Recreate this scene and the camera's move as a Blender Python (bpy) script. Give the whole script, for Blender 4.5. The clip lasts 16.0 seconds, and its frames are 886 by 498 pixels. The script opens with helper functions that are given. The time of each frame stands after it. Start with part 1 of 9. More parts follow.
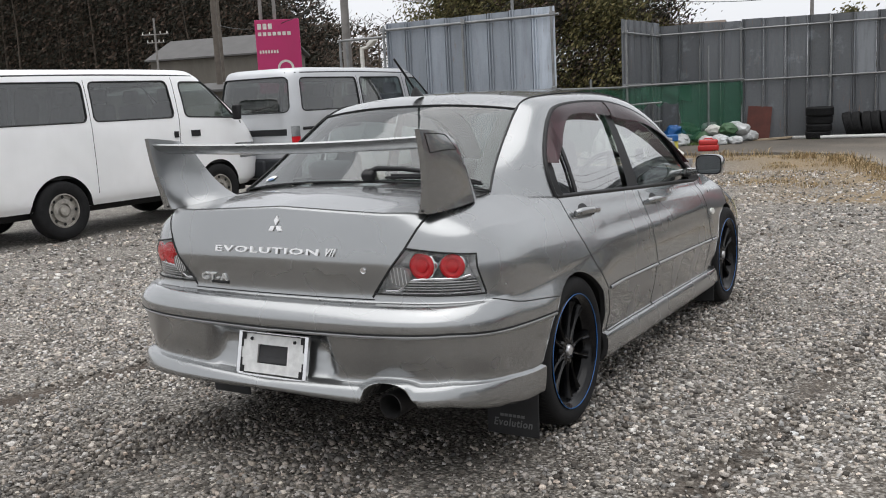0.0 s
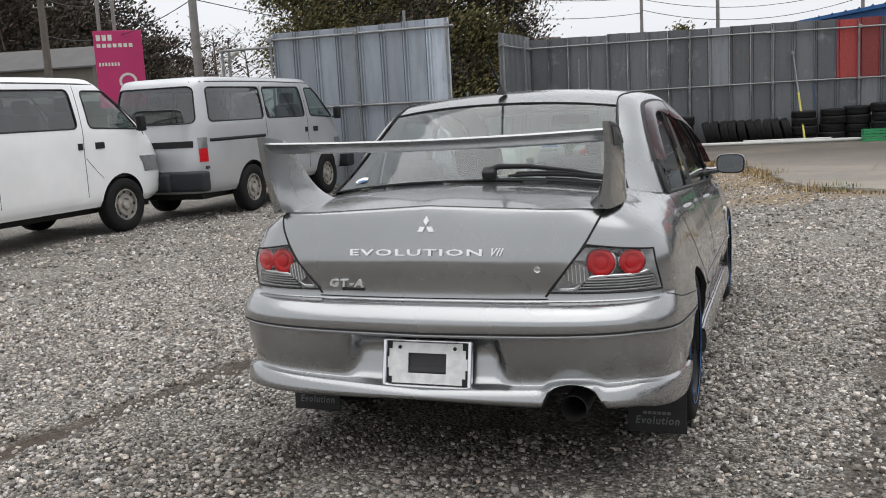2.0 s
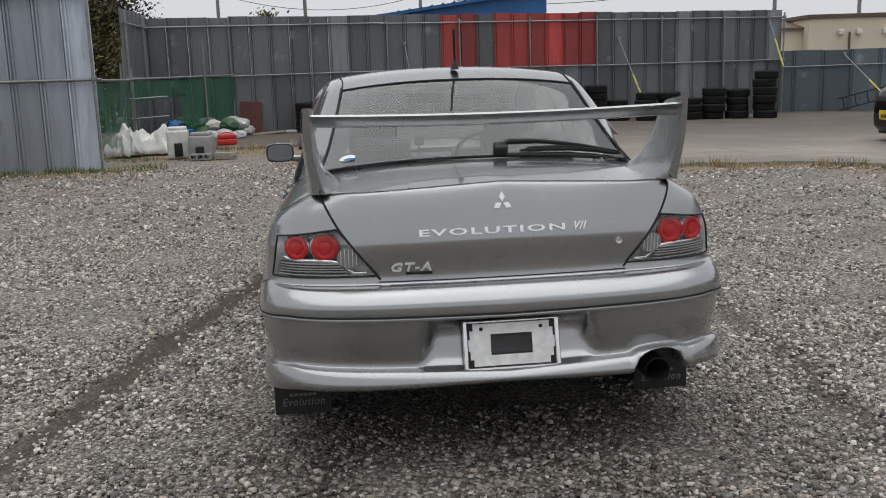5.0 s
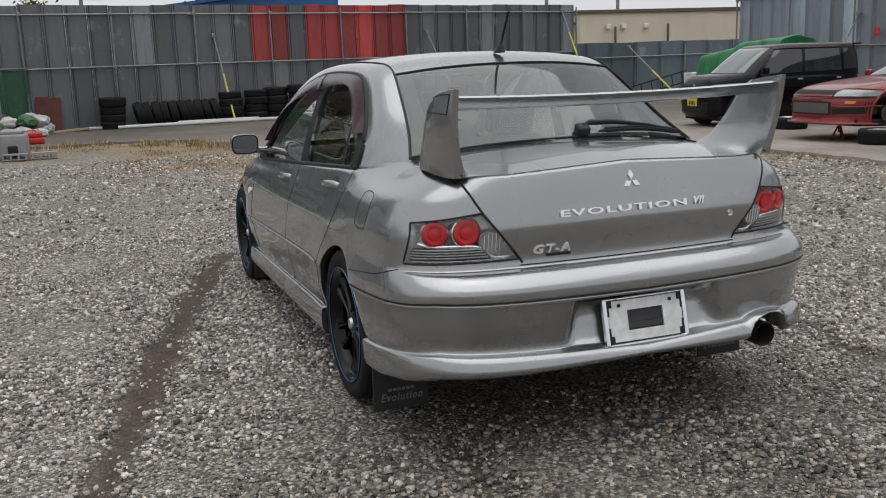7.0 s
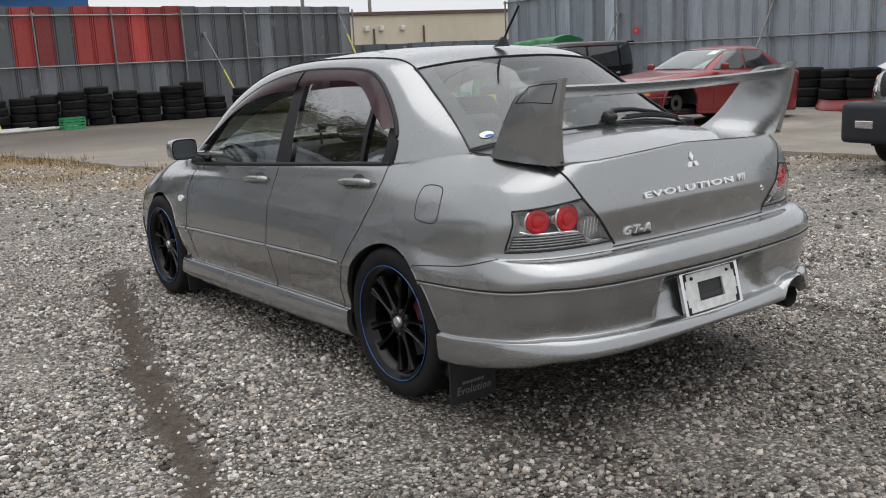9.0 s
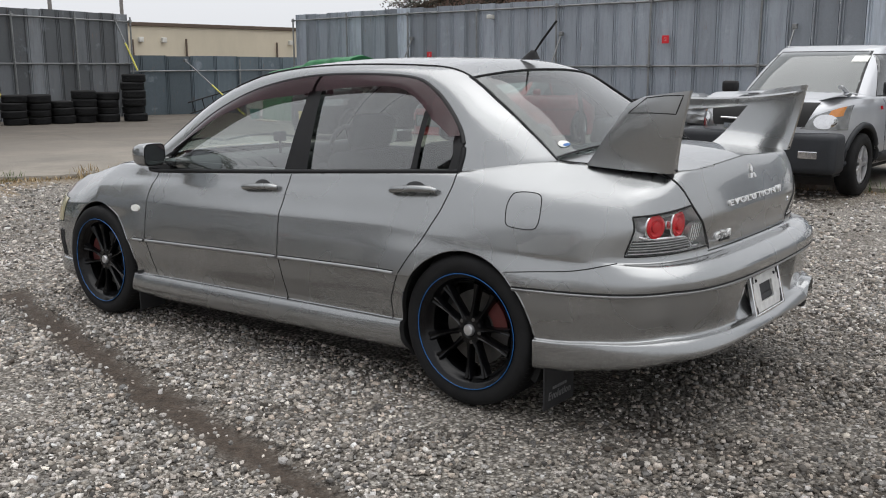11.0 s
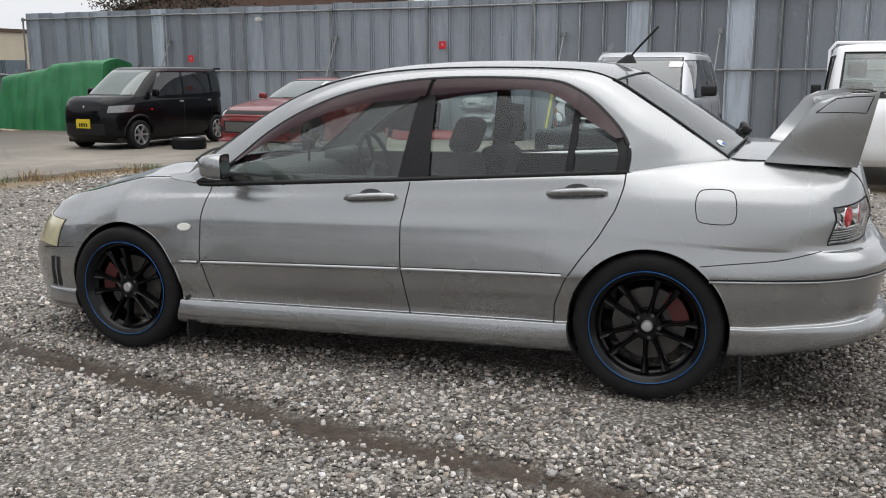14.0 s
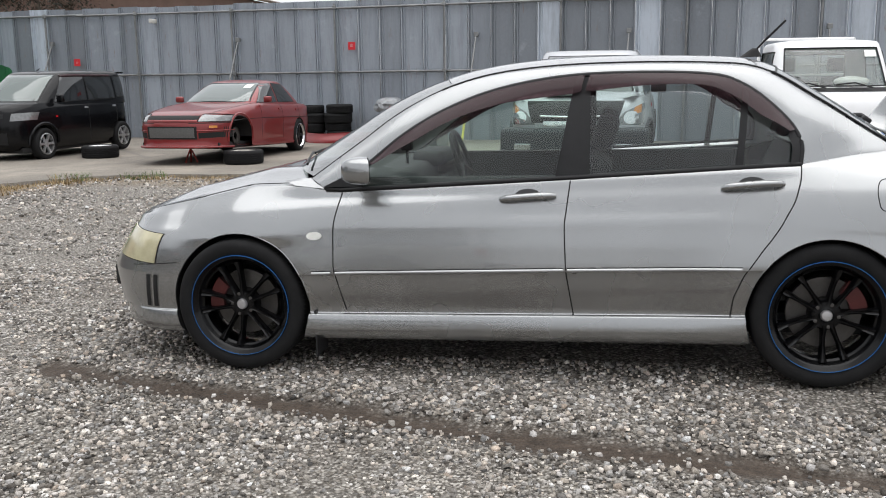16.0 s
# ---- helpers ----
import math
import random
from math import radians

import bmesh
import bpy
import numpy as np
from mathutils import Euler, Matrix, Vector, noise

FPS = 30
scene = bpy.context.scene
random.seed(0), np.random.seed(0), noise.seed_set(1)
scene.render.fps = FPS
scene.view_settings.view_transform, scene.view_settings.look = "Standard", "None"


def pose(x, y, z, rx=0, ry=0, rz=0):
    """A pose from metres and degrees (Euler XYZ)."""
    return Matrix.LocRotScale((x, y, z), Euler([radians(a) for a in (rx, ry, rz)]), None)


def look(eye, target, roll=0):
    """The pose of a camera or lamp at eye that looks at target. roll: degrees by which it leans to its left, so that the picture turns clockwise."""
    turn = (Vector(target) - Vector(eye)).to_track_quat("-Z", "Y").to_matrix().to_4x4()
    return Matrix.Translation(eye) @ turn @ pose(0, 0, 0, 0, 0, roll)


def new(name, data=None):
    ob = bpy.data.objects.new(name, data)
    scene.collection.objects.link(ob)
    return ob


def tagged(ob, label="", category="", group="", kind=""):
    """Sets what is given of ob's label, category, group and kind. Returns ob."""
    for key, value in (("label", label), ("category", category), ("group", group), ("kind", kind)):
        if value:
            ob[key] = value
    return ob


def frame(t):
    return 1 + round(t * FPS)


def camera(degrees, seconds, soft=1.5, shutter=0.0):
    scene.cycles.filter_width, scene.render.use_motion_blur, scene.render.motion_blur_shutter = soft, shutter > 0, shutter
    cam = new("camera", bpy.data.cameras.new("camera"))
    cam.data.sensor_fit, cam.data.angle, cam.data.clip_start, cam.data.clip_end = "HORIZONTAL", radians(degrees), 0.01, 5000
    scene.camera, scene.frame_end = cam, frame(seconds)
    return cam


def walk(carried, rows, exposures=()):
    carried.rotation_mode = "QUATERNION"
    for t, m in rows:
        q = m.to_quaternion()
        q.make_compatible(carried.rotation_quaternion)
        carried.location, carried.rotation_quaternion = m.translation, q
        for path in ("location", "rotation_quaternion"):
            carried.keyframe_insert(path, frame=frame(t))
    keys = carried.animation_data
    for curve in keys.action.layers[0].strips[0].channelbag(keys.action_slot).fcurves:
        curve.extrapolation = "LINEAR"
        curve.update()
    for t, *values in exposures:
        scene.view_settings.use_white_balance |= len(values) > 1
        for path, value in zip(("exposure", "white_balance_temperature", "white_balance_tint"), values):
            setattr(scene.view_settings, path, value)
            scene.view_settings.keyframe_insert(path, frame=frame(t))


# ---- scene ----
cam = camera(51.3, 16.0, 1.0)
PATH = [
    (0, (2.321, -3.489, 1.378), (1.309, -1.793, 1.061), -3.0),
    (0.5, (2.031, -3.57, 1.367), (1.084, -1.839, 1.04), -3.0),
    (1, (1.773, -3.682, 1.358), (0.897, -1.912, 1.042), -2.9),
    (1.5, (1.508, -3.836, 1.376), (0.709, -2.028, 1.07), -3.7),
    (2, (1.2, -3.885, 1.363), (0.51, -2.033, 1.059), -3.2),
    (2.5, (0.904, -3.957, 1.349), (0.385, -2.052, 1.031), -2.0),
    (3, (0.648, -4.035, 1.375), (0.283, -2.101, 1.024), -3.0),
    (3.5, (0.351, -3.992, 1.381), (0.123, -2.038, 1.019), -2.9),
    (3.7, (0.241, -3.973, 1.375), (0.069, -2.013, 1.014), -2.6),
    (5.8, (-1.06, -3.932, 1.391), (-0.638, -2.014, 1.013), -2.6),
    (6, (-1.168, -3.863, 1.369), (-0.71, -1.953, 0.99), -2.9),
    (6.5, (-1.453, -3.73, 1.373), (-0.895, -1.849, 0.985), -2.5),
    (7, (-1.772, -3.62, 1.381), (-1.081, -1.786, 0.98), -2.0),
    (7.5, (-2.042, -3.463, 1.375), (-1.267, -1.664, 0.974), -2.0),
    (8, (-2.313, -3.309, 1.388), (-1.443, -1.554, 0.982), -1.9),
    (8.5, (-2.609, -3.225, 1.413), (-1.586, -1.559, 0.991), -2.2),
    (8.7, (-2.697, -3.171, 1.4), (-1.621, -1.538, 0.979), -2.5),
    (10.8, (-3.649, -2.242, 1.372), (-2.126, -1.005, 0.987), -0.6),
    (11, (-3.758, -2.15, 1.368), (-2.211, -0.942, 0.982), -0.1),
    (11.5, (-3.988, -1.907, 1.372), (-2.398, -0.768, 0.951), 0.1),
    (12, (-4.14, -1.613, 1.368), (-2.519, -0.521, 0.94), -0.1),
    (12.5, (-4.359, -1.354, 1.365), (-2.672, -0.368, 0.942), -0.2),
    (13, (-4.488, -1.082, 1.352), (-2.738, -0.207, 0.936), -0.5),
    (13.5, (-4.544, -0.779, 1.359), (-2.746, 0.008, 0.977), -0.3),
    (14, (-4.64, -0.438, 1.363), (-2.788, 0.218, 0.986), -0.0),
    (14.5, (-4.684, -0.126, 1.345), (-2.814, 0.481, 0.974), 0.1),
    (15, (-4.699, 0.226, 1.338), (-2.809, 0.766, 0.972), -0.3),
    (15.5, (-4.832, 0.571, 1.357), (-2.919, 1.014, 0.978), -1.2),
    (16, (-4.846, 0.908, 1.346), (-2.914, 1.267, 0.971), -0.7),
]
walk(cam, [(t, look(eye, target, roll)) for t, eye, target, roll in PATH],
     [(0, 0.53), (3.5, 0.39), (6, 0.06), (7, 0.20), (8.5, 0.44), (11, 0.42), (13, 0.48), (15, 0.51), (16, 0.66)])

# ---- daylight: overcast sky with a weak, very soft sun ----
world = bpy.data.worlds.new("overcast_sky")
scene.world = world
world.use_nodes = True
wn, wl = world.node_tree.nodes, world.node_tree.links
sky = wn.new("ShaderNodeTexSky")
sky.sky_type, sky.sun_disc = "NISHITA", False
sky.sun_elevation, sky.sun_rotation = radians(86), radians(180)
sky.air_density, sky.dust_density, sky.ozone_density = 1.0, 4.0, 1.0
bleach = wn.new("ShaderNodeHueSaturation")
bleach.inputs["Saturation"].default_value = 0.16
veil = wn.new("ShaderNodeMix")
veil.data_type = "RGBA"
veil.inputs["Factor"].default_value = 0.7
veil.inputs["B"].default_value = (9.1, 9.3, 9.75, 1)
wl.new(sky.outputs["Color"], bleach.inputs["Color"])
wl.new(bleach.outputs["Color"], veil.inputs["A"])
wl.new(veil.outputs["Result"], wn["Background"].inputs["Color"])
wn["Background"].inputs["Strength"].default_value = 0.086
sun = new("sun", bpy.data.lights.new("sun", "SUN"))
sun.data.energy, sun.data.angle, sun.data.color = 1.5, radians(90), (1.0, 0.99, 0.98)
sun.matrix_world = look((0, -1.5, 20), (0, 0, 0))

# ---- materials ----
def nodes_of(name):
    m = bpy.data.materials.new(name)
    m.use_nodes = True
    t = m.node_tree
    return m, t.nodes, t.links, t.nodes["Principled BSDF"]


def coords(n, l, scale=(1, 1, 1), kind="Object"):
    tc, mp = n.new("ShaderNodeTexCoord"), n.new("ShaderNodeMapping")
    mp.inputs["Scale"].default_value = scale
    l.new(tc.outputs[kind], mp.inputs["Vector"])
    return mp.outputs["Vector"]


def noise_tex(n, l, vec, scale, detail=4.0, rough=0.6):
    t = n.new("ShaderNodeTexNoise")
    t.inputs["Scale"].default_value, t.inputs["Detail"].default_value, t.inputs["Roughness"].default_value = scale, detail, rough
    l.new(vec, t.inputs["Vector"])
    return t.outputs["Fac"]


def ramp(n, l, fac, stops):
    r = n.new("ShaderNodeValToRGB")
    while len(r.color_ramp.elements) < len(stops):
        r.color_ramp.elements.new(0.5)
    for e, (p, c) in zip(r.color_ramp.elements, stops):
        e.position, e.color = p, (*c, 1)
    l.new(fac, r.inputs["Fac"])
    return r.outputs["Color"]


def mix(n, l, fac, a, b, how="MIX"):
    m = n.new("ShaderNodeMix")
    m.data_type, m.blend_type = "RGBA", how
    for key, v in (("Factor", fac), ("A", a), ("B", b)):
        if isinstance(v, (int, float)):
            m.inputs[key].default_value = v
        elif isinstance(v, tuple):
            m.inputs[key].default_value = (*v, 1)
        else:
            l.new(v, m.inputs[key])
    return m.outputs["Result"]


def bump(n, l, bsdf, height, strength=0.3, dist=0.01):
    b = n.new("ShaderNodeBump")
    b.inputs["Strength"].default_value, b.inputs["Distance"].default_value = strength, dist
    l.new(height, b.inputs["Height"])
    l.new(b.outputs["Normal"], bsdf.inputs["Normal"])


def plain(name, c, rough=0.5, metal=0.0, vary=0.25, scale=8.0, relief=0.15, stretch=(1, 1, 1), coat=0.0, spec=0.5):
    """A surface with two scales of variation round one colour."""
    m, n, l, b = nodes_of(name)
    v = coords(n, l, stretch)
    big, fine = noise_tex(n, l, v, scale, 5), noise_tex(n, l, v, scale * 14, 3)
    dark, light = tuple(x * (1 - vary) for x in c), tuple(min(1, x * (1 + vary)) for x in c)
    col = ramp(n, l, big, [(0.3, dark), (0.7, light)])
    col = mix(n, l, 0.25 * min(1, vary * 3), col, ramp(n, l, fine, [(0.3, dark), (0.75, light)]))
    l.new(col, b.inputs["Base Color"])
    b.inputs["Roughness"].default_value, b.inputs["Metallic"].default_value = rough, metal
    b.inputs["Coat Weight"].default_value, b.inputs["Specular IOR Level"].default_value = coat, spec
    b.inputs["Coat Roughness"].default_value = 0.05
    if relief:
        bump(n, l, b, fine, relief, 0.004)
    return m


def car_paint(name, c, metal=0.7, rough=0.32, dirt=0.1, coat=0.8, spec=0.5, gloss=0.03):
    """Metallic car paint under clear coat with a film of dust."""
    m, n, l, b = nodes_of(name)
    v = coords(n, l)
    dust = noise_tex(n, l, v, 2.5, 2.5, 0.5)
    streak = noise_tex(n, l, coords(n, l, (14, 14, 2)), 1.5, 2.5)
    tone = noise_tex(n, l, v, 1.1, 3)
    col = ramp(n, l, tone, [(0.35, tuple(x * 0.95 for x in c)), (0.65, tuple(min(1, x * 1.05) for x in c))])
    film = ramp(n, l, dust, [(0.45, (0, 0, 0)), (0.8, (dirt, dirt, dirt))])
    film = mix(n, l, 0.5, film, ramp(n, l, streak, [(0.5, (0, 0, 0)), (0.85, (dirt, dirt, dirt))]), "ADD")
    l.new(mix(n, l, film, col, (0.30, 0.28, 0.24)), b.inputs["Base Color"])
    b.inputs["Metallic"].default_value, b.inputs["Specular IOR Level"].default_value = metal, spec
    rr = n.new("ShaderNodeMapRange")
    rr.inputs["To Min"].default_value, rr.inputs["To Max"].default_value = rough, min(1, rough + 0.07)
    l.new(dust, rr.inputs["Value"])
    l.new(rr.outputs["Result"], b.inputs["Roughness"])
    b.inputs["Coat Weight"].default_value, b.inputs["Coat Roughness"].default_value = coat, gloss
    return m


def glass(name, tint, alpha=0.35, rough=0.02, gloss=0.07, clear=(0.80, 0.87, 0.83), power=2.7):
    """A thin tinted pane: part clear, part coloured gloss."""
    m, n, l, b = nodes_of(name)
    b.inputs["Base Color"].default_value, b.inputs["Roughness"].default_value = (*tint, 1), rough
    b.inputs["Specular IOR Level"].default_value = 0.6
    thin, both, fr = n.new("ShaderNodeBsdfTransparent"), n.new("ShaderNodeMixShader"), n.new("ShaderNodeBsdfGlossy")
    thin.inputs["Color"].default_value = (*clear, 1)
    fr.inputs["Roughness"].default_value = rough
    lw, pw, fres = n.new("ShaderNodeLayerWeight"), n.new("ShaderNodeMath"), n.new("ShaderNodeMapRange")
    pw.operation, pw.inputs[1].default_value = "POWER", power
    l.new(lw.outputs["Facing"], pw.inputs[0])
    l.new(pw.outputs[0], fres.inputs["Value"])
    fres.inputs["To Min"].default_value, fres.inputs["To Max"].default_value = gloss, 0.95
    one = n.new("ShaderNodeMixShader")
    one.inputs["Fac"].default_value = alpha
    l.new(thin.outputs[0], one.inputs[1])
    l.new(b.outputs[0], one.inputs[2])
    l.new(fres.outputs[0], both.inputs["Fac"])
    l.new(one.outputs[0], both.inputs[1])
    l.new(fr.outputs[0], both.inputs[2])
    l.new(both.outputs[0], n["Material Output"].inputs["Surface"])
    return m


def steel_sheet(name, c, stain=(0.20, 0.12, 0.08), pale=(0.55, 0.60, 0.66)):
    """Old galvanised or painted hoarding steel: streaks down its height, a tone of its own for each sheet."""
    m, n, l, b = nodes_of(name)
    info = n.new("ShaderNodeObjectInfo")
    tc, add, mp = n.new("ShaderNodeTexCoord"), n.new("ShaderNodeVectorMath"), n.new("ShaderNodeMapping")
    sc = n.new("ShaderNodeMath")
    sc.operation, sc.inputs[1].default_value = "MULTIPLY", 37.0
    l.new(info.outputs["Random"], sc.inputs[0])
    l.new(tc.outputs["Object"], add.inputs[0])
    l.new(sc.outputs[0], add.inputs[1])
    mp.inputs["Scale"].default_value = (6, 6, 0.7)
    l.new(add.outputs[0], mp.inputs["Vector"])
    streak, fine = noise_tex(n, l, mp.outputs["Vector"], 1.4, 6, 0.65), noise_tex(n, l, add.outputs[0], 30, 4)
    blot = noise_tex(n, l, add.outputs[0], 1.7, 5, 0.7)
    tone = ramp(n, l, info.outputs["Random"], [(0.0, tuple(x * 0.62 for x in c)), (0.86, tuple(x * 1.2 for x in c)), (0.90, tuple(min(1, x * 1.55) for x in c)), (1.0, tuple(min(1, x * 1.8) for x in c))])
    col = mix(n, l, ramp(n, l, streak, [(0.46, (0, 0, 0)), (0.8, (0.65, 0.65, 0.65))]), tone, tuple(x * 0.55 for x in c))
    col = mix(n, l, ramp(n, l, blot, [(0.60, (0, 0, 0)), (0.78, (0.35, 0.35, 0.35))]), col, pale)
    rust = noise_tex(n, l, mp.outputs["Vector"], 3.1, 6, 0.7)
    col = mix(n, l, ramp(n, l, rust, [(0.61, (0, 0, 0)), (0.72, (0.75, 0.75, 0.75))]), col, stain)
    col = mix(n, l, 0.05, col, ramp(n, l, fine, [(0.3, (0.1, 0.1, 0.1)), (0.7, (0.6, 0.6, 0.6))]))
    l.new(col, b.inputs["Base Color"])
    b.inputs["Roughness"].default_value, b.inputs["Metallic"].default_value = 0.55, 0.15
    bump(n, l, b, blot, 0.25, 0.02)
    return m


M_SHEET = steel_sheet("galvanised_sheet", (0.120, 0.128, 0.138))
M_SHEET_E = steel_sheet("galvanised_sheet_bright", (0.275, 0.305, 0.345))
M_SHEET_RED = steel_sheet("red_painted_sheet", (0.33, 0.035, 0.03), stain=(0.2, 0.2, 0.2), pale=(0.36, 0.22, 0.2))
M_SHEET_BLUE = steel_sheet("blue_grey_sheet", (0.105, 0.140, 0.165))
M_PIPE = plain("scaffold_pipe", (0.22, 0.225, 0.225), 0.45, 0.5, 0.3, 5)
M_PIPE_YEL = plain("yellow_pipe", (0.55, 0.50, 0.10), 0.5, 0.0, 0.3, 5)
M_WHITEPIPE = plain("white_pipe", (0.62, 0.62, 0.60), 0.4, 0.0, 0.15, 3)
M_RUBBER = plain("tyre_rubber", (0.012, 0.012, 0.0125), 0.75, 0.0, 0.35, 12, 0.3, spec=0.2)
M_BLACK = plain("black_plastic", (0.011, 0.011, 0.012), 0.5, 0.0, 0.25, 9, 0.1, spec=0.3)
M_GAP = plain("dark_gap", (0.008, 0.008, 0.008), 0.8, 0.0, 0.2, 9, 0.0)
M_CHROME = plain("chrome", (0.72, 0.72, 0.73), 0.12, 1.0, 0.06, 20, 0.0)
M_ALLOY = plain("alloy", (0.50, 0.50, 0.51), 0.35, 0.8, 0.15, 15, 0.05)
M_WHITE = car_paint("white_paint", (0.83, 0.835, 0.84), 0.0, 0.3, 0.06, 0.5)
M_SILVER = car_paint("silver_paint", (0.46, 0.47, 0.49), 0.6, 0.32, 0.06, 0.7)
M_KEI = car_paint("black_paint", (0.0025, 0.0027, 0.0035), 0.0, 0.16, 0.004, 0.12, 0.22)
M_RED = car_paint("red_paint", (0.195, 0.011, 0.012), 0.3, 0.3, 0.05, 0.6)
M_BODY = car_paint("grey_metallic_paint", (0.330, 0.337, 0.339), 0.9, 0.235, 0.015, 0.85, gloss=0.05)
M_GLASS = glass("clear_glass", (0.10, 0.13, 0.12), 0.22)
M_GLASS_DARK = glass("privacy_glass", (0.012, 0.014, 0.015), 0.9, gloss=0.05, power=5.0)


# ---- helpers for building ----
def thing(name, label, category, m=None, group="", kind=""):
    ob = new(name)
    ob.empty_display_size = 0.1
    if m is not None:
        ob.matrix_world = m
    return tagged(ob, label, category, group, kind)


def mesh_of(name, verts, faces, material=None, smooth=False):
    me = bpy.data.meshes.new(name)
    me.from_pydata([tuple(v) for v in verts], [], [tuple(f) for f in faces])
    if material is not None:
        me.materials.append(material)
    if smooth:
        me.shade_smooth()
    me.update()
    return me


def part(name, bm, material, parent, label="", smooth=False, m=None):
    """Links a bmesh or a mesh as one object under a thing or a part."""
    if isinstance(bm, bmesh.types.BMesh):
        me = bpy.data.meshes.new(name)
        bmesh.ops.recalc_face_normals(bm, faces=bm.faces)
        bm.to_mesh(me)
        bm.free()
        me.materials.append(material)
        if smooth:
            me.shade_smooth()
    else:
        me = bm
        if not me.materials:
            me.materials.append(material)
    ob = new(name, me)
    ob.parent = parent
    if m is not None:
        ob.matrix_local = m
    if label:
        ob["label"] = label
    return ob


def sharpen(me, angle=35):
    """Smooth shading that breaks at edges sharper than the angle."""
    me.shade_smooth()
    me.set_sharp_from_angle(angle=radians(angle))
    return me


def box(bm, x0, x1, y0, y1, z0, z1, bevel=0.0, seg=2):
    r = bmesh.ops.create_cube(bm, size=1, matrix=Matrix.Translation(((x0 + x1) / 2, (y0 + y1) / 2, (z0 + z1) / 2)) @ Matrix.Diagonal((abs(x1 - x0), abs(y1 - y0), abs(z1 - z0), 1)))
    if bevel:
        es = list({e for v in r["verts"] for e in v.link_edges})
        bmesh.ops.bevel(bm, geom=es, offset=bevel, segments=seg, affect="EDGES", profile=0.6)
    return bm


def tube_data(points, radius, sides=8, caps=True):
    """Verts and faces of a tube along points."""
    vs, fs = [], []
    pts = [Vector(p) for p in points]
    for i, p in enumerate(pts):
        d = (pts[min(i + 1, len(pts) - 1)] - pts[max(i - 1, 0)]).normalized()
        u = d.cross(Vector((0, 0, 1)) if abs(d.z) < 0.9 else Vector((1, 0, 0))).normalized()
        w = d.cross(u)
        r = radius[i] if isinstance(radius, (list, tuple)) else radius
        for k in range(sides):
            a = 2 * math.pi * k / sides
            vs.append(p + r * (math.cos(a) * u + math.sin(a) * w))
    for i in range(len(pts) - 1):
        for k in range(sides):
            fs.append((i * sides + k, i * sides + (k + 1) % sides, (i + 1) * sides + (k + 1) % sides, (i + 1) * sides + k))
    if caps:
        fs.append(tuple(range(sides)))
        fs.append(tuple((len(pts) - 1) * sides + k for k in range(sides)))
    return vs, fs


def tube(name, points, radius, material, parent=None, sides=8, label=""):
    vs, fs = tube_data(points, radius, sides)
    me = mesh_of(name, vs, fs, material)
    sharpen(me, 50)
    ob = new(name, me)
    ob.parent = parent
    if label:
        ob["label"] = label
    return ob


def lathe_data(profile, seg=32, axis="x"):
    """Turns (radius, offset) pairs round an axis."""
    vs, fs = [], []
    for r, o in profile:
        for k in range(seg):
            a = 2 * math.pi * k / seg
            c, s = r * math.cos(a), r * math.sin(a)
            vs.append((o, c, s) if axis == "x" else (c, s, o))
    for i in range(len(profile) - 1):
        for k in range(seg):
            fs.append((i * seg + k, i * seg + (k + 1) % seg, (i + 1) * seg + (k + 1) % seg, (i + 1) * seg + k))
    return vs, fs


def lathe(name, profile, seg, material, parent, axis="x", label="", m=None, angle=35):
    me = mesh_of(name, *lathe_data(profile, seg, axis), material)
    sharpen(me, angle)
    return part(name, me, material, parent, label, m=m)


def lerp(table, x):
    """Smooth interpolation in a table of (x, value...) rows."""
    if x <= table[0][0]:
        return table[0][1:] if len(table[0]) > 2 else table[0][1]
    for a, b in zip(table, table[1:]):
        if x <= b[0]:
            f = (x - a[0]) / (b[0] - a[0])
            if len(a) > 2:
                return tuple(p + (q - p) * f for p, q in zip(a[1:], b[1:]))
            return a[1] + (b[1] - a[1]) * f
    return table[-1][1:] if len(table[-1]) > 2 else table[-1][1]


def spline(points, n):
    """n points along a Catmull-Rom curve through the given ones."""
    p = [Vector(q) for q in points]
    p = [2 * p[0] - p[1]] + p + [2 * p[-1] - p[-2]]
    out = []
    for i in range(n):
        u = i / (n - 1) * (len(p) - 3)
        k = min(int(u), len(p) - 4)
        t = u - k
        a, b, c, d = p[k:k + 4]
        out.append(0.5 * (2 * b + (c - a) * t + (2 * a - 5 * b + 4 * c - d) * t * t + (3 * b - a - 3 * c + d) * t ** 3))
    return out

# ---- ground ----
def rut_x(y):
    return -1.77 + 0.2 * y + 0.0119 * y * y


def rut_at(x, y):
    """How far a spot lies in the tyre track that runs beside the car, 0 to 1."""
    d = abs(x - rut_x(y)) + 0.07 * noise.noise((x * 3, y * 3, 4)) + 0.03 * noise.noise((x * 11, y * 11, 6))
    a = max(0, min(1, (0.145 - d) / 0.09)) if -7 < y < 3.7 else 0
    d2 = abs(x - (1.55 + 0.13 * y)) + 0.10 * noise.noise((x * 2.5, y * 2.5, 9))
    b = 0.7 * max(0, min(1, (0.13 - d2) / 0.12)) if -1.5 < y < 4.5 else 0
    d3 = abs(x - (-0.55 + 0.10 * y)) + 0.12 * noise.noise((x * 2.5, y * 2.5, 19))
    c = 0.6 * max(0, min(1, (0.12 - d3) / 0.12)) if -2.2 < y < -0.6 else 0
    return max(a, b, c)


def fall(x):
    """The lot drops gently towards its east side."""
    return -0.012 * max(0.0, min(36.0, x - 4))


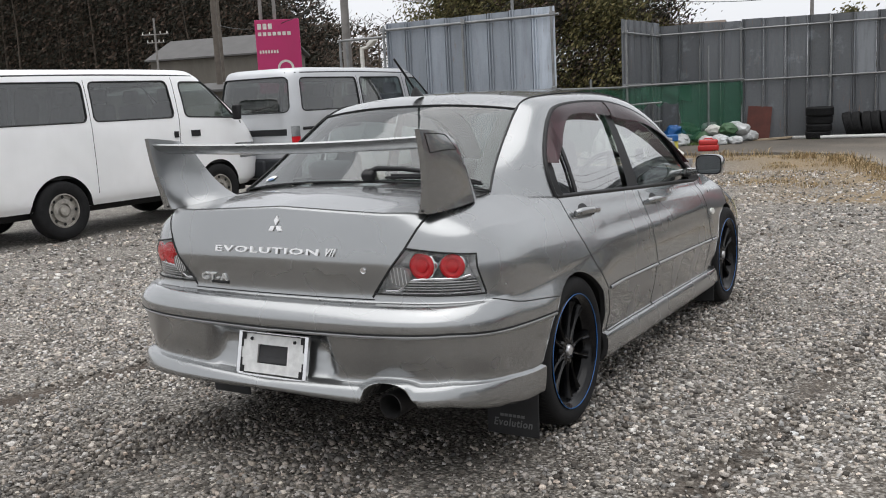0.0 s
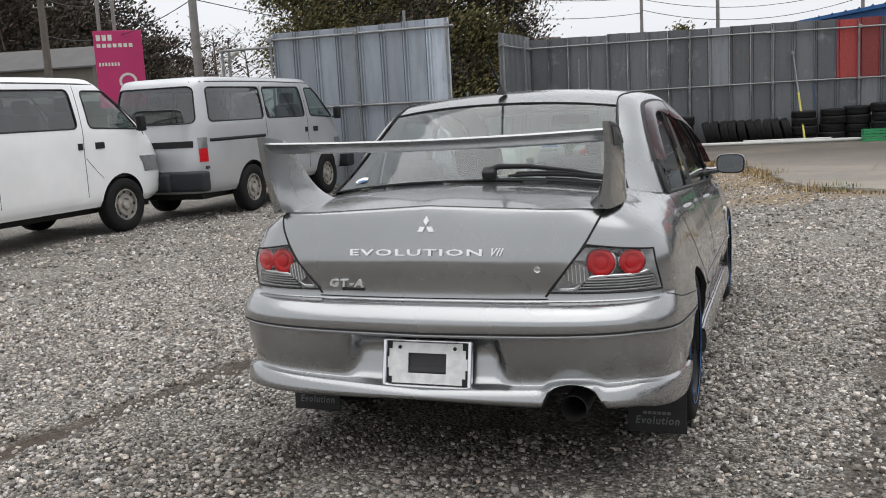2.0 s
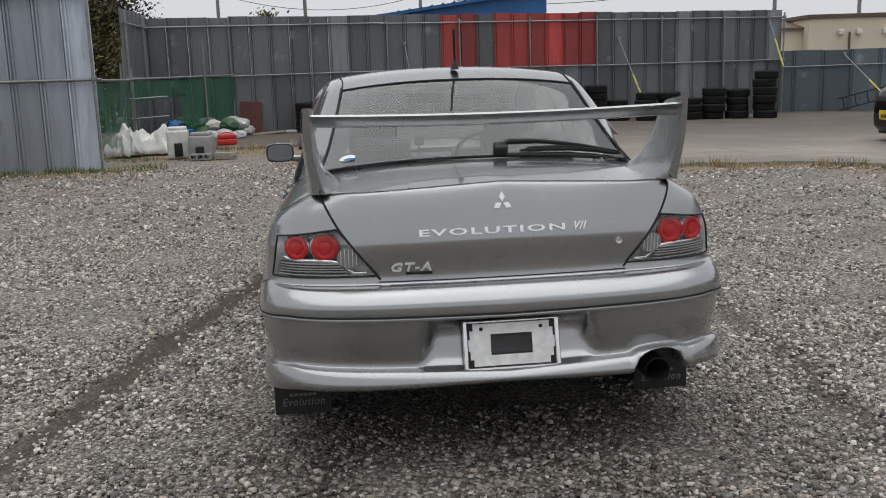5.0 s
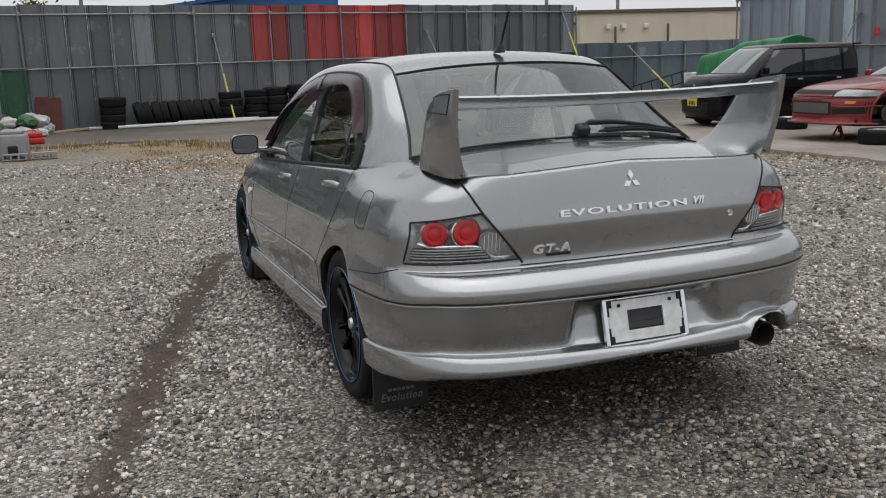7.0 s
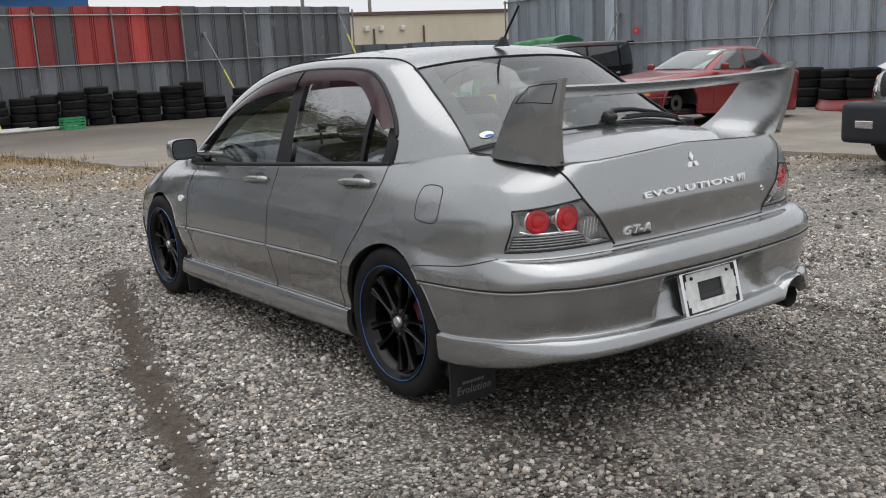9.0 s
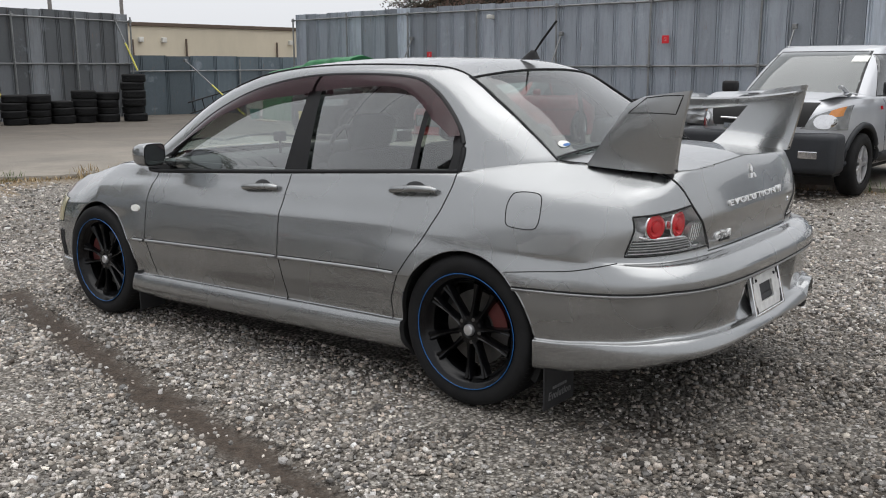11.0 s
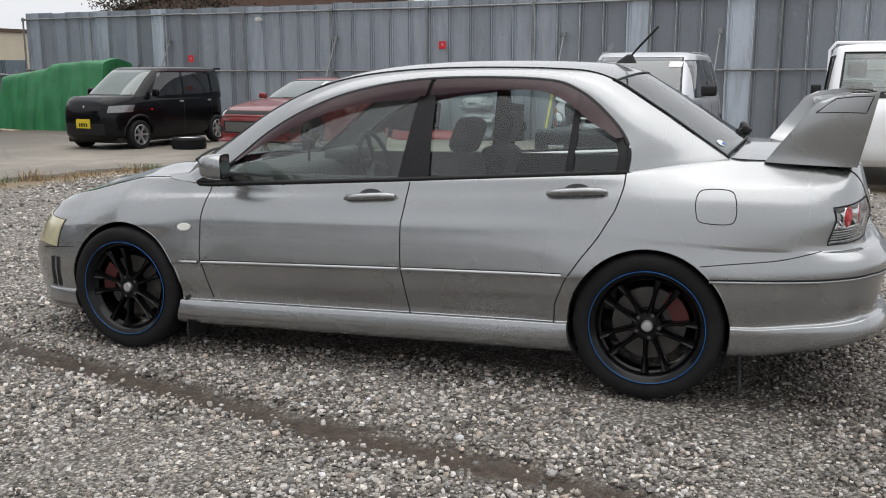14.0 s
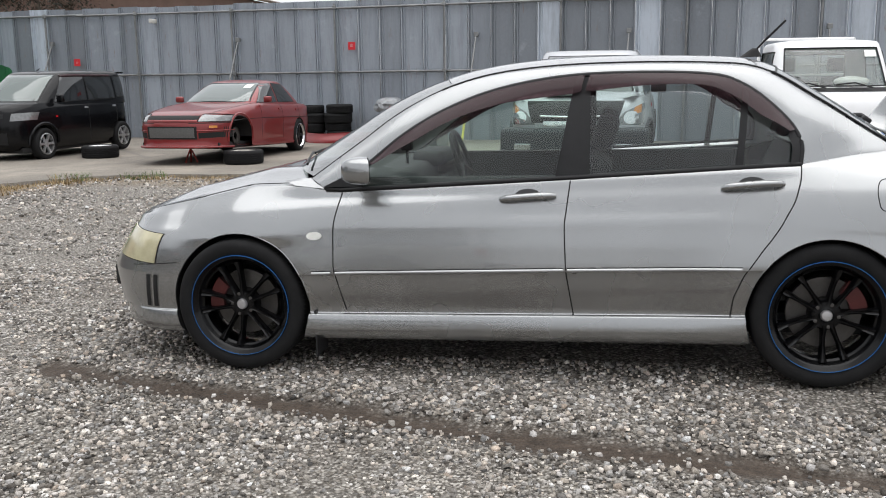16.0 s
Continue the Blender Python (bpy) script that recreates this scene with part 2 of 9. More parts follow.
def ground_z(x, y):
    """The lot is level but for a slight fall under the car, and small hollows."""
    r = math.hypot(x, y - 1)
    w = max(0.0, min(1.0, (8.5 - r) / 4.5))
    w = w * w * (3 - 2 * w)
    return -0.014 * y * w + fall(x)


SLAB_EDGE = [(-5.2, 16.2), (-2.8, 15.6), (-0.2, 15.1), (0.9, 12.4), (1.3, 9.9), (1.9, 9.2), (3.4, 8.75), (4.9, 8.7), (6.2, 8.45), (7.0, 7.6), (7.15, 6.4), (7.4, 3.2), (7.8, -1.0), (8.3, -6.0)]


def tail_shade(n, l, col):
    """Car's shade painted on the gravel: an uneven patch behind and below its tail."""
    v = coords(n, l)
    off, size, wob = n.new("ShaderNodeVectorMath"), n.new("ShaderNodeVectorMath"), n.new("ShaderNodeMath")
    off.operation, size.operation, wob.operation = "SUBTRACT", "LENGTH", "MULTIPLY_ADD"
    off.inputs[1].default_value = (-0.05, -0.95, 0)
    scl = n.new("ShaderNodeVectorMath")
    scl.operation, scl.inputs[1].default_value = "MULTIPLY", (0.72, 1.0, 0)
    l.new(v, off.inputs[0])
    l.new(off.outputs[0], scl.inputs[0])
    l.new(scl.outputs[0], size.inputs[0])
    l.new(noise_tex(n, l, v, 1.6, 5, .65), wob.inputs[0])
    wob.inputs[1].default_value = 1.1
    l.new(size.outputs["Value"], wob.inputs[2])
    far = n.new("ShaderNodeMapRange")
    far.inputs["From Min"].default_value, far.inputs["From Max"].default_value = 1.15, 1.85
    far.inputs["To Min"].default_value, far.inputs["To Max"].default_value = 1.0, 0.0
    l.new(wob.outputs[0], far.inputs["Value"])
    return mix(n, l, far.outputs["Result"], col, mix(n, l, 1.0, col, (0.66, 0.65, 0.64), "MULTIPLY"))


def gravel_material():
    m, n, l, b = nodes_of("gravel_ground")
    v = coords(n, l)
    vor = n.new("ShaderNodeTexVoronoi")
    vor.inputs["Scale"].default_value = 62
    l.new(v, vor.inputs["Vector"])
    vor2 = n.new("ShaderNodeTexVoronoi")
    vor2.inputs["Scale"].default_value = 105
    l.new(v, vor2.inputs["Vector"])
    sep = n.new("ShaderNodeSeparateColor")
    l.new(vor.outputs["Color"], sep.inputs[0])
    stone = ramp(n, l, sep.outputs[0], [(0.0, (0.060, 0.054, 0.047)), (0.4, (0.205, 0.19, 0.17)), (0.75, (0.36, 0.335, 0.30)), (1.0, (0.72, 0.69, 0.64))])
    sep2 = n.new("ShaderNodeSeparateColor")
    l.new(vor2.outputs["Color"], sep2.inputs[0])
    small = ramp(n, l, sep2.outputs[0], [(0.0, (0.055, 0.048, 0.041)), (0.6, (0.24, 0.22, 0.195)), (1.0, (0.60, 0.57, 0.52))])
    patch = noise_tex(n, l, v, 1.3, 5, 0.6)
    col = mix(n, l, ramp(n, l, patch, [(0.4, (0, 0, 0)), (0.62, (1, 1, 1))]), stone, small)
    # stone colour darkened towards cell edges: shade between stones painted in
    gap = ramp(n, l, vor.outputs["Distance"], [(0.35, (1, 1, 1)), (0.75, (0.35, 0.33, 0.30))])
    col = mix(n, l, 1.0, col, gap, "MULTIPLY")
    at = n.new("ShaderNodeAttribute")
    at.attribute_name = "rut"
    soil = ramp(n, l, noise_tex(n, l, v, 22, 5), [(0.3, (0.034, 0.024, 0.017)), (0.75, (0.082, 0.060, 0.044))])
    col = mix(n, l, at.outputs["Fac"], col, soil)
    worn = ramp(n, l, noise_tex(n, l, coords(n, l, (1, 1.7, 1)), 0.8, 5, 0.62), [(0.5, (0, 0, 0)), (0.70, (0.45, 0.45, 0.45))])
    col = mix(n, l, worn, col, soil)
    gr = n.new("ShaderNodeAttribute")
    gr.attribute_name = "straw"
    straw = ramp(n, l, noise_tex(n, l, coords(n, l, (14, 9, 9)), 3, 6, 0.7), [(0.3, (0.085, 0.062, 0.036)), (0.5, (0.215, 0.158, 0.090)), (0.68, (0.30, 0.228, 0.138)), (0.85, (0.46, 0.38, 0.26))])
    # the car's shade is painted over gravel and straw alike
    col = tail_shade(n, l, mix(n, l, gr.outputs["Fac"], col, straw))
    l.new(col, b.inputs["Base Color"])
    b.inputs["Roughness"].default_value = 0.85
    bump(n, l, b, vor.outputs["Distance"], 1.0, -0.012)
    return m


def concrete_material():
    m, n, l, b = nodes_of("worn_concrete")
    v = coords(n, l)
    big = noise_tex(n, l, v, 0.45, 8, 0.65)
    long_ = noise_tex(n, l, coords(n, l, (0.35, 1.6, 1)), 1.2, 7, 0.7)
    fine = noise_tex(n, l, v, 55, 4)
    col = ramp(n, l, big, [(0.32, (0.062, 0.049, 0.035)), (0.5, (0.152, 0.128, 0.097)), (0.68, (0.31, 0.268, 0.212))])
    col = mix(n, l, ramp(n, l, long_, [(0.5, (0, 0, 0)), (0.72, (0.55, 0.55, 0.55))]), col, (0.10, 0.083, 0.066))
    vor = n.new("ShaderNodeTexVoronoi")
    vor.feature = "DISTANCE_TO_EDGE"
    vor.inputs["Scale"].default_value = 0.32
    l.new(v, vor.inputs["Vector"])
    col = mix(n, l, ramp(n, l, vor.outputs["Distance"], [(0.0, (0.6, 0.6, 0.6)), (0.012, (0, 0, 0))]), col, (0.07, 0.06, 0.05))
    col = mix(n, l, 0.3, col, ramp(n, l, fine, [(0.3, (0.12, 0.11, 0.10)), (0.7, (0.45, 0.43, 0.40))]))
    # darker towards the tyre store at its north end
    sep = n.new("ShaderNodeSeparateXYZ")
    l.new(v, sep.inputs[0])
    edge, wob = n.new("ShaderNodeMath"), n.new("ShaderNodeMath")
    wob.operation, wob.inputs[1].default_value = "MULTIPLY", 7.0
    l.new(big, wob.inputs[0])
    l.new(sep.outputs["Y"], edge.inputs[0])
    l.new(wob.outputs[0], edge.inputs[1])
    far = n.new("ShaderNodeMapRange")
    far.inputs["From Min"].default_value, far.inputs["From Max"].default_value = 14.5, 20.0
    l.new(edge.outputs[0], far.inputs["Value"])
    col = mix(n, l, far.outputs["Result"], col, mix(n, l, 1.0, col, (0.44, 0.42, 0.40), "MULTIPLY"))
    l.new(col, b.inputs["Base Color"])
    b.inputs["Roughness"].default_value = 0.8
    bump(n, l, b, fine, 0.3, 0.01)
    return m


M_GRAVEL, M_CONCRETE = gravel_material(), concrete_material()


def straw_at(x, y):
    """Dry grass towards the slab's edge and along the west fence, 0 to 1."""
    e = 1e9
    for (ax, ay), (bx, by) in zip(SLAB_EDGE, SLAB_EDGE[1:]):
        dx, dy = bx - ax, by - ay
        f = max(0, min(1, ((x - ax) * dx + (y - ay) * dy) / (dx * dx + dy * dy)))
        e = min(e, math.hypot(x - ax - f * dx, y - ay - f * dy))
    reach = 3.8 if x < 1.5 and y > 8 else 1.1
    a = max(0.0, 1 - e / reach)
    a = max(a, max(0.0, 1 - abs(y - 11.5) / 1.3) if -9 < x < -3.5 else 0)
    return max(0.0, min(1.0, 1.7 * a + 0.9 * noise.noise((x * 0.9, y * 0.9, 2)) - 0.35)) if a > 0 else 0.0


def grid_lines(fine0, fine1, step, reach):
    out, s, p = [], step, fine1
    near = list(np.arange(fine0, fine1 + 1e-6, step))
    while p < reach:
        s *= 1.35
        p += s
        out.append(p)
    low, s, p = [], step, fine0
    while p > -reach:
        s *= 1.35
        p -= s
        low.append(p)
    return low[::-1] + near + out


def build_ground():
    xs, ys = grid_lines(-5, 3.5, 0.06, 900), grid_lines(-4.5, 7, 0.06, 900)
    vs, rut, straw = [], [], []
    for y in ys:
        for x in xs:
            r = rut_at(x, y) if -8 < x < 5 and -8 < y < 8 else 0
            near = math.hypot(x, y) < 14
            h = 0.010 * noise.noise((x * 1.7, y * 1.7, 0)) + 0.006 * noise.noise((x * 6, y * 6, 1)) if near else 0
            vs.append((x, y, ground_z(x, y) + h - 0.022 * r - 0.012))
            rut.append(r)
            straw.append(straw_at(x, y) if -12 < x < 12 and -8 < y < 19 else 0)
    w = len(xs)
    fs = [(j * w + i, j * w + i + 1, (j + 1) * w + i + 1, (j + 1) * w + i) for j in range(len(ys) - 1) for i in range(w - 1)]
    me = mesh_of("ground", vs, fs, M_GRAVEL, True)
    for key, vals in (("rut", rut), ("straw", straw)):
        me.attributes.new(key, "FLOAT", "POINT").data.foreach_set("value", vals)
    tagged(new("ground", me), "grey crushed-stone gravel lot with dark tyre ruts", "ground", kind="structure")


def build_slab():
    """A thin worn concrete apron that covers the back of the lot."""
    top, low = [], []
    ring = spline([(x, y, 0) for x, y in SLAB_EDGE], 320)
    ring = [(p.x + 0.12 * noise.noise((p.x * 2, p.y * 2, 7)) + 0.10 * noise.noise((p.x * 6, p.y * 6, 1)), p.y + 0.22 * noise.noise((p.x * 1.4, p.y * 1.4, 3)) + 0.14 * noise.noise((p.x * 6, p.y * 6, 5))) for p in ring]
    ring += [(40, -6), (40, 40), (-5.2, 40)]
    bm = bmesh.new()
    t = [bm.verts.new((x, y, 0.035)) for x, y in ring]
    b = [bm.verts.new((x - 0.02, y - 0.03, -0.05)) for x, y in ring]
    f = bm.faces.new(t)
    for i in range(len(t)):
        j = (i + 1) % len(t)
        bm.faces.new((t[i], b[i], b[j], t[j]))
    bmesh.ops.bisect_plane(bm, geom=list(bm.verts) + list(bm.edges) + list(bm.faces), plane_co=(4, 0, 0), plane_no=(1, 0, 0))
    for v in bm.verts:
        v.co.z += fall(v.co.x)
    bmesh.ops.triangulate(bm, faces=[g for g in bm.faces if len(g.verts) > 4])
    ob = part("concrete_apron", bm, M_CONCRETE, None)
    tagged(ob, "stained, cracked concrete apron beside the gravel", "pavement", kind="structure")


build_ground()
build_slab()

# ---- steel hoarding fences ----
def sheet_mesh(name, width, h, material):
    """One folded sheet: a flat pan with two stiff ribs at its joints."""
    w = width
    prof = [(0, 0.0), (0.012, -0.035), (0.035, -0.035), (0.047, 0.0), (0.062, 0.0), (0.07, -0.028), (0.09, -0.028), (0.10, 0.004), (w - 0.04, 0.004), (w - 0.03, -0.028), (w - 0.012, -0.028), (w - 0.004, 0.0)]
    vs = [(x, d, z) for z in (0, h) for x, d in prof]
    n = len(prof)
    fs = [(i, i + 1, n + i + 1, n + i) for i in range(n - 1)]
    vs += [(x, d + 0.004, z) for x, d, z in vs]
    fs += [tuple(2 * n + k for k in reversed(f)) for f in fs] + [(i + n, i + 1 + n, 3 * n + i + 1, 3 * n + i) for i in range(n - 1)]
    return mesh_of(name, vs, fs, material)


SHEETS = {}


def fence(name, label, a, b, height, rows, material, side, step=0.5, red=(), rails=(), post=4, jitter=0.02):
    """A hoarding from a to b. rows: heights at which the sheets meet; side: 1 where its pipes stand to the left of the way from a to b."""
    a, b = Vector((*a, 0)), Vector((*b, 0))
    d = (b - a).normalized()
    turn = math.degrees(math.atan2(d.y, d.x))
    root = thing(name, label, "fence", pose(a.x, a.y, 0.0, 0, 0, turn), kind="structure")
    n = max(1, round((b - a).length / step))
    step = (b - a).length / n
    rnd = random.Random(name)
    for k in range(n):
        for r, (z0, z1) in enumerate(rows):
            mat = M_SHEET_RED if (k, r) in red else material
            key = (round(step, 3), round(z1 - z0, 2), mat.name)
            if key not in SHEETS:
                SHEETS[key] = sheet_mesh("sheet", step, z1 - z0, mat)
            ob = new("sheet", SHEETS[key])
            ob.parent = root
            ob.matrix_local = pose(k * step, 0.01 * r + rnd.uniform(-0.006, 0.006), z0 + (rnd.uniform(-jitter, jitter) if r == len(rows) - 1 else 0), 0, 0, 0) @ Matrix.Diagonal((1, -side, 1, 1))
    y = 0.07 * side
    length = (b - a).length
    for z in rails:
        p = 0.0
        while p < length:
            q = min(length, p + 6.0)
            tube("rail_pipe", [(p - 0.1, y, z + rnd.uniform(-0.02, 0.02)), (q + 0.1, y + 0.01, z + rnd.uniform(-0.02, 0.02))], 0.0243, M_PIPE, root)
            p = q
    for k in range(0, n + 1, post):
        tube("post_pipe", [(k * step, y + 0.05 * side, -0.15), (k * step + rnd.uniform(-0.03, 0.03), y + 0.05 * side, height - rnd.uniform(0.0, 0.12))], 0.0243, M_PIPE, root)
        for z in rails:
            bm = bmesh.new()
            box(bm, k * step - 0.04, k * step + 0.04, y - 0.02, y + 0.09 * side, z - 0.04, z + 0.04, 0.008, 1)
            part("clamp", bm, M_PIPE, root)
    return root


FH = 2.95
red_set = {(k, 1) for k in (15, 16, 18, 19, 20, 21, 22, 23)}
fence("fence_north", "weathered grey steel hoarding with red-painted sheets", (-5.01, 20.0), (12.9, 22.9), FH, [(-.12, 1.52), (1.5, FH)], M_SHEET, -1, 0.5, red_set, (1.5, 2.74), 4)
fence("fence_return", "short run of grey steel hoarding with rust streaks", (-5.0, 17.2), (-5.01, 20.0), FH + 0.07, [(0, FH + 0.07)], M_SHEET, -1, 0.5, (), (1.5, 2.7), 4)
fence("fence_east", "tall bluish galvanised steel hoarding with pipe rails", (16.7, 19.6), (14.2, -8.0), 2.96, [(-.16, 2.96)], M_SHEET_E, -1, 0.5, (), (1.40, 2.80), 5)
fence("fence_panel_west", "free-standing run of grey galvanised steel sheets", (-7.93, 11.97), (-4.36, 11.97), 2.92, [(0, 2.92)], M_SHEET_E, -1, 0.447, (), (1.49, 2.79), 4)
fence("fence_low", "low blue-grey painted steel fence", (12.6, 23.3), (19.5, 22.4), 1.75, [(-.2, 1.75)], M_SHEET_BLUE, -1, 0.9, (), (1.28,), 5)

# ---- the grey saloon ----
M_HEADLIGHT = plain("yellowed_lens", (0.50, 0.46, 0.30), 0.15, 0.0, 0.2, 9, 0.0, coat=1.0)
M_REDLENS = plain("red_lens", (0.50, 0.006, 0.012), 0.16, 0.0, 0.35, 55, 0.0, coat=0.15, spec=0.3)
M_CLEARLENS = glass("clear_lens", (0.2, 0.2, 0.2), 0.03, gloss=0.03, clear=(0.96, 0.96, 0.96), power=4.0)
M_REFLECTOR = plain("lamp_reflector", (0.78, 0.785, 0.79), 0.3, 0.4, 0.25, 25, 0.1)
M_LENSGREY = plain("ribbed_clear_lens", (0.30, 0.305, 0.305), 0.2, 0.3, 0.3, 60, 0.1, coat=0.5)
M_LAMPBACK = plain("lamp_back", (0.80, 0.80, 0.80), 0.3, 0.35, 0.3, 40, 0.25)
M_VISOR = glass("smoked_visor", (0.030, 0.010, 0.013), 0.80, 0.2, 0.015, (0.34, 0.17, 0.20), 9.0)
M_VISOR.node_tree.nodes["Principled BSDF"].inputs["Specular IOR Level"].default_value = 0.2
M_RIM = plain("gloss_black_rim", (0.003, 0.003, 0.0035), 0.2, 0.0, 0.2, 20, 0.0, coat=0.0, spec=0.28)
M_BLUE = plain("blue_stripe", (0.008, 0.10, 0.32), 0.35, 0.1, 0.1, 20, 0.0)
M_CALIPER = plain("red_caliper", (0.075, 0.011, 0.010), 0.4, 0.1, 0.2, 20)
M_DISC = plain("brake_disc", (0.10, 0.095, 0.09), 0.45, 0.7, 0.3, 12)
M_SEAT = plain("dark_seat_cloth", (0.022, 0.022, 0.025), 0.9, 0.0, 0.3, 20)
M_TRIM = plain("grey_cabin_trim", (0.034, 0.034, 0.036), 0.7, 0.0, 0.2, 12)
M_SHELF = plain("grey_felt", (0.10, 0.10, 0.10), 0.9, 0.0, 0.2, 12)
M_PLATE = plain("bare_plate_metal", (0.66, 0.66, 0.65), 0.35, 0.3, 0.2, 22)
M_FLAP = plain("rubber_flap", (0.012, 0.012, 0.013), 0.6, 0.0, 0.3, 15)
M_LETTER = plain("grey_letter", (0.13, 0.13, 0.13), 0.5, 0.0, 0.1, 15, 0.0)
M_STICKER = plain("paper_sticker", (0.70, 0.70, 0.66), 0.5, 0.0, 0.15, 30, 0.0)
M_LIP = car_paint("grey_metallic_trim", (0.355, 0.36, 0.365), 0.85, 0.30, 0.06, 0.7)

YS, YF = -0.35, 2.95          # where the rounded tail and nose begin

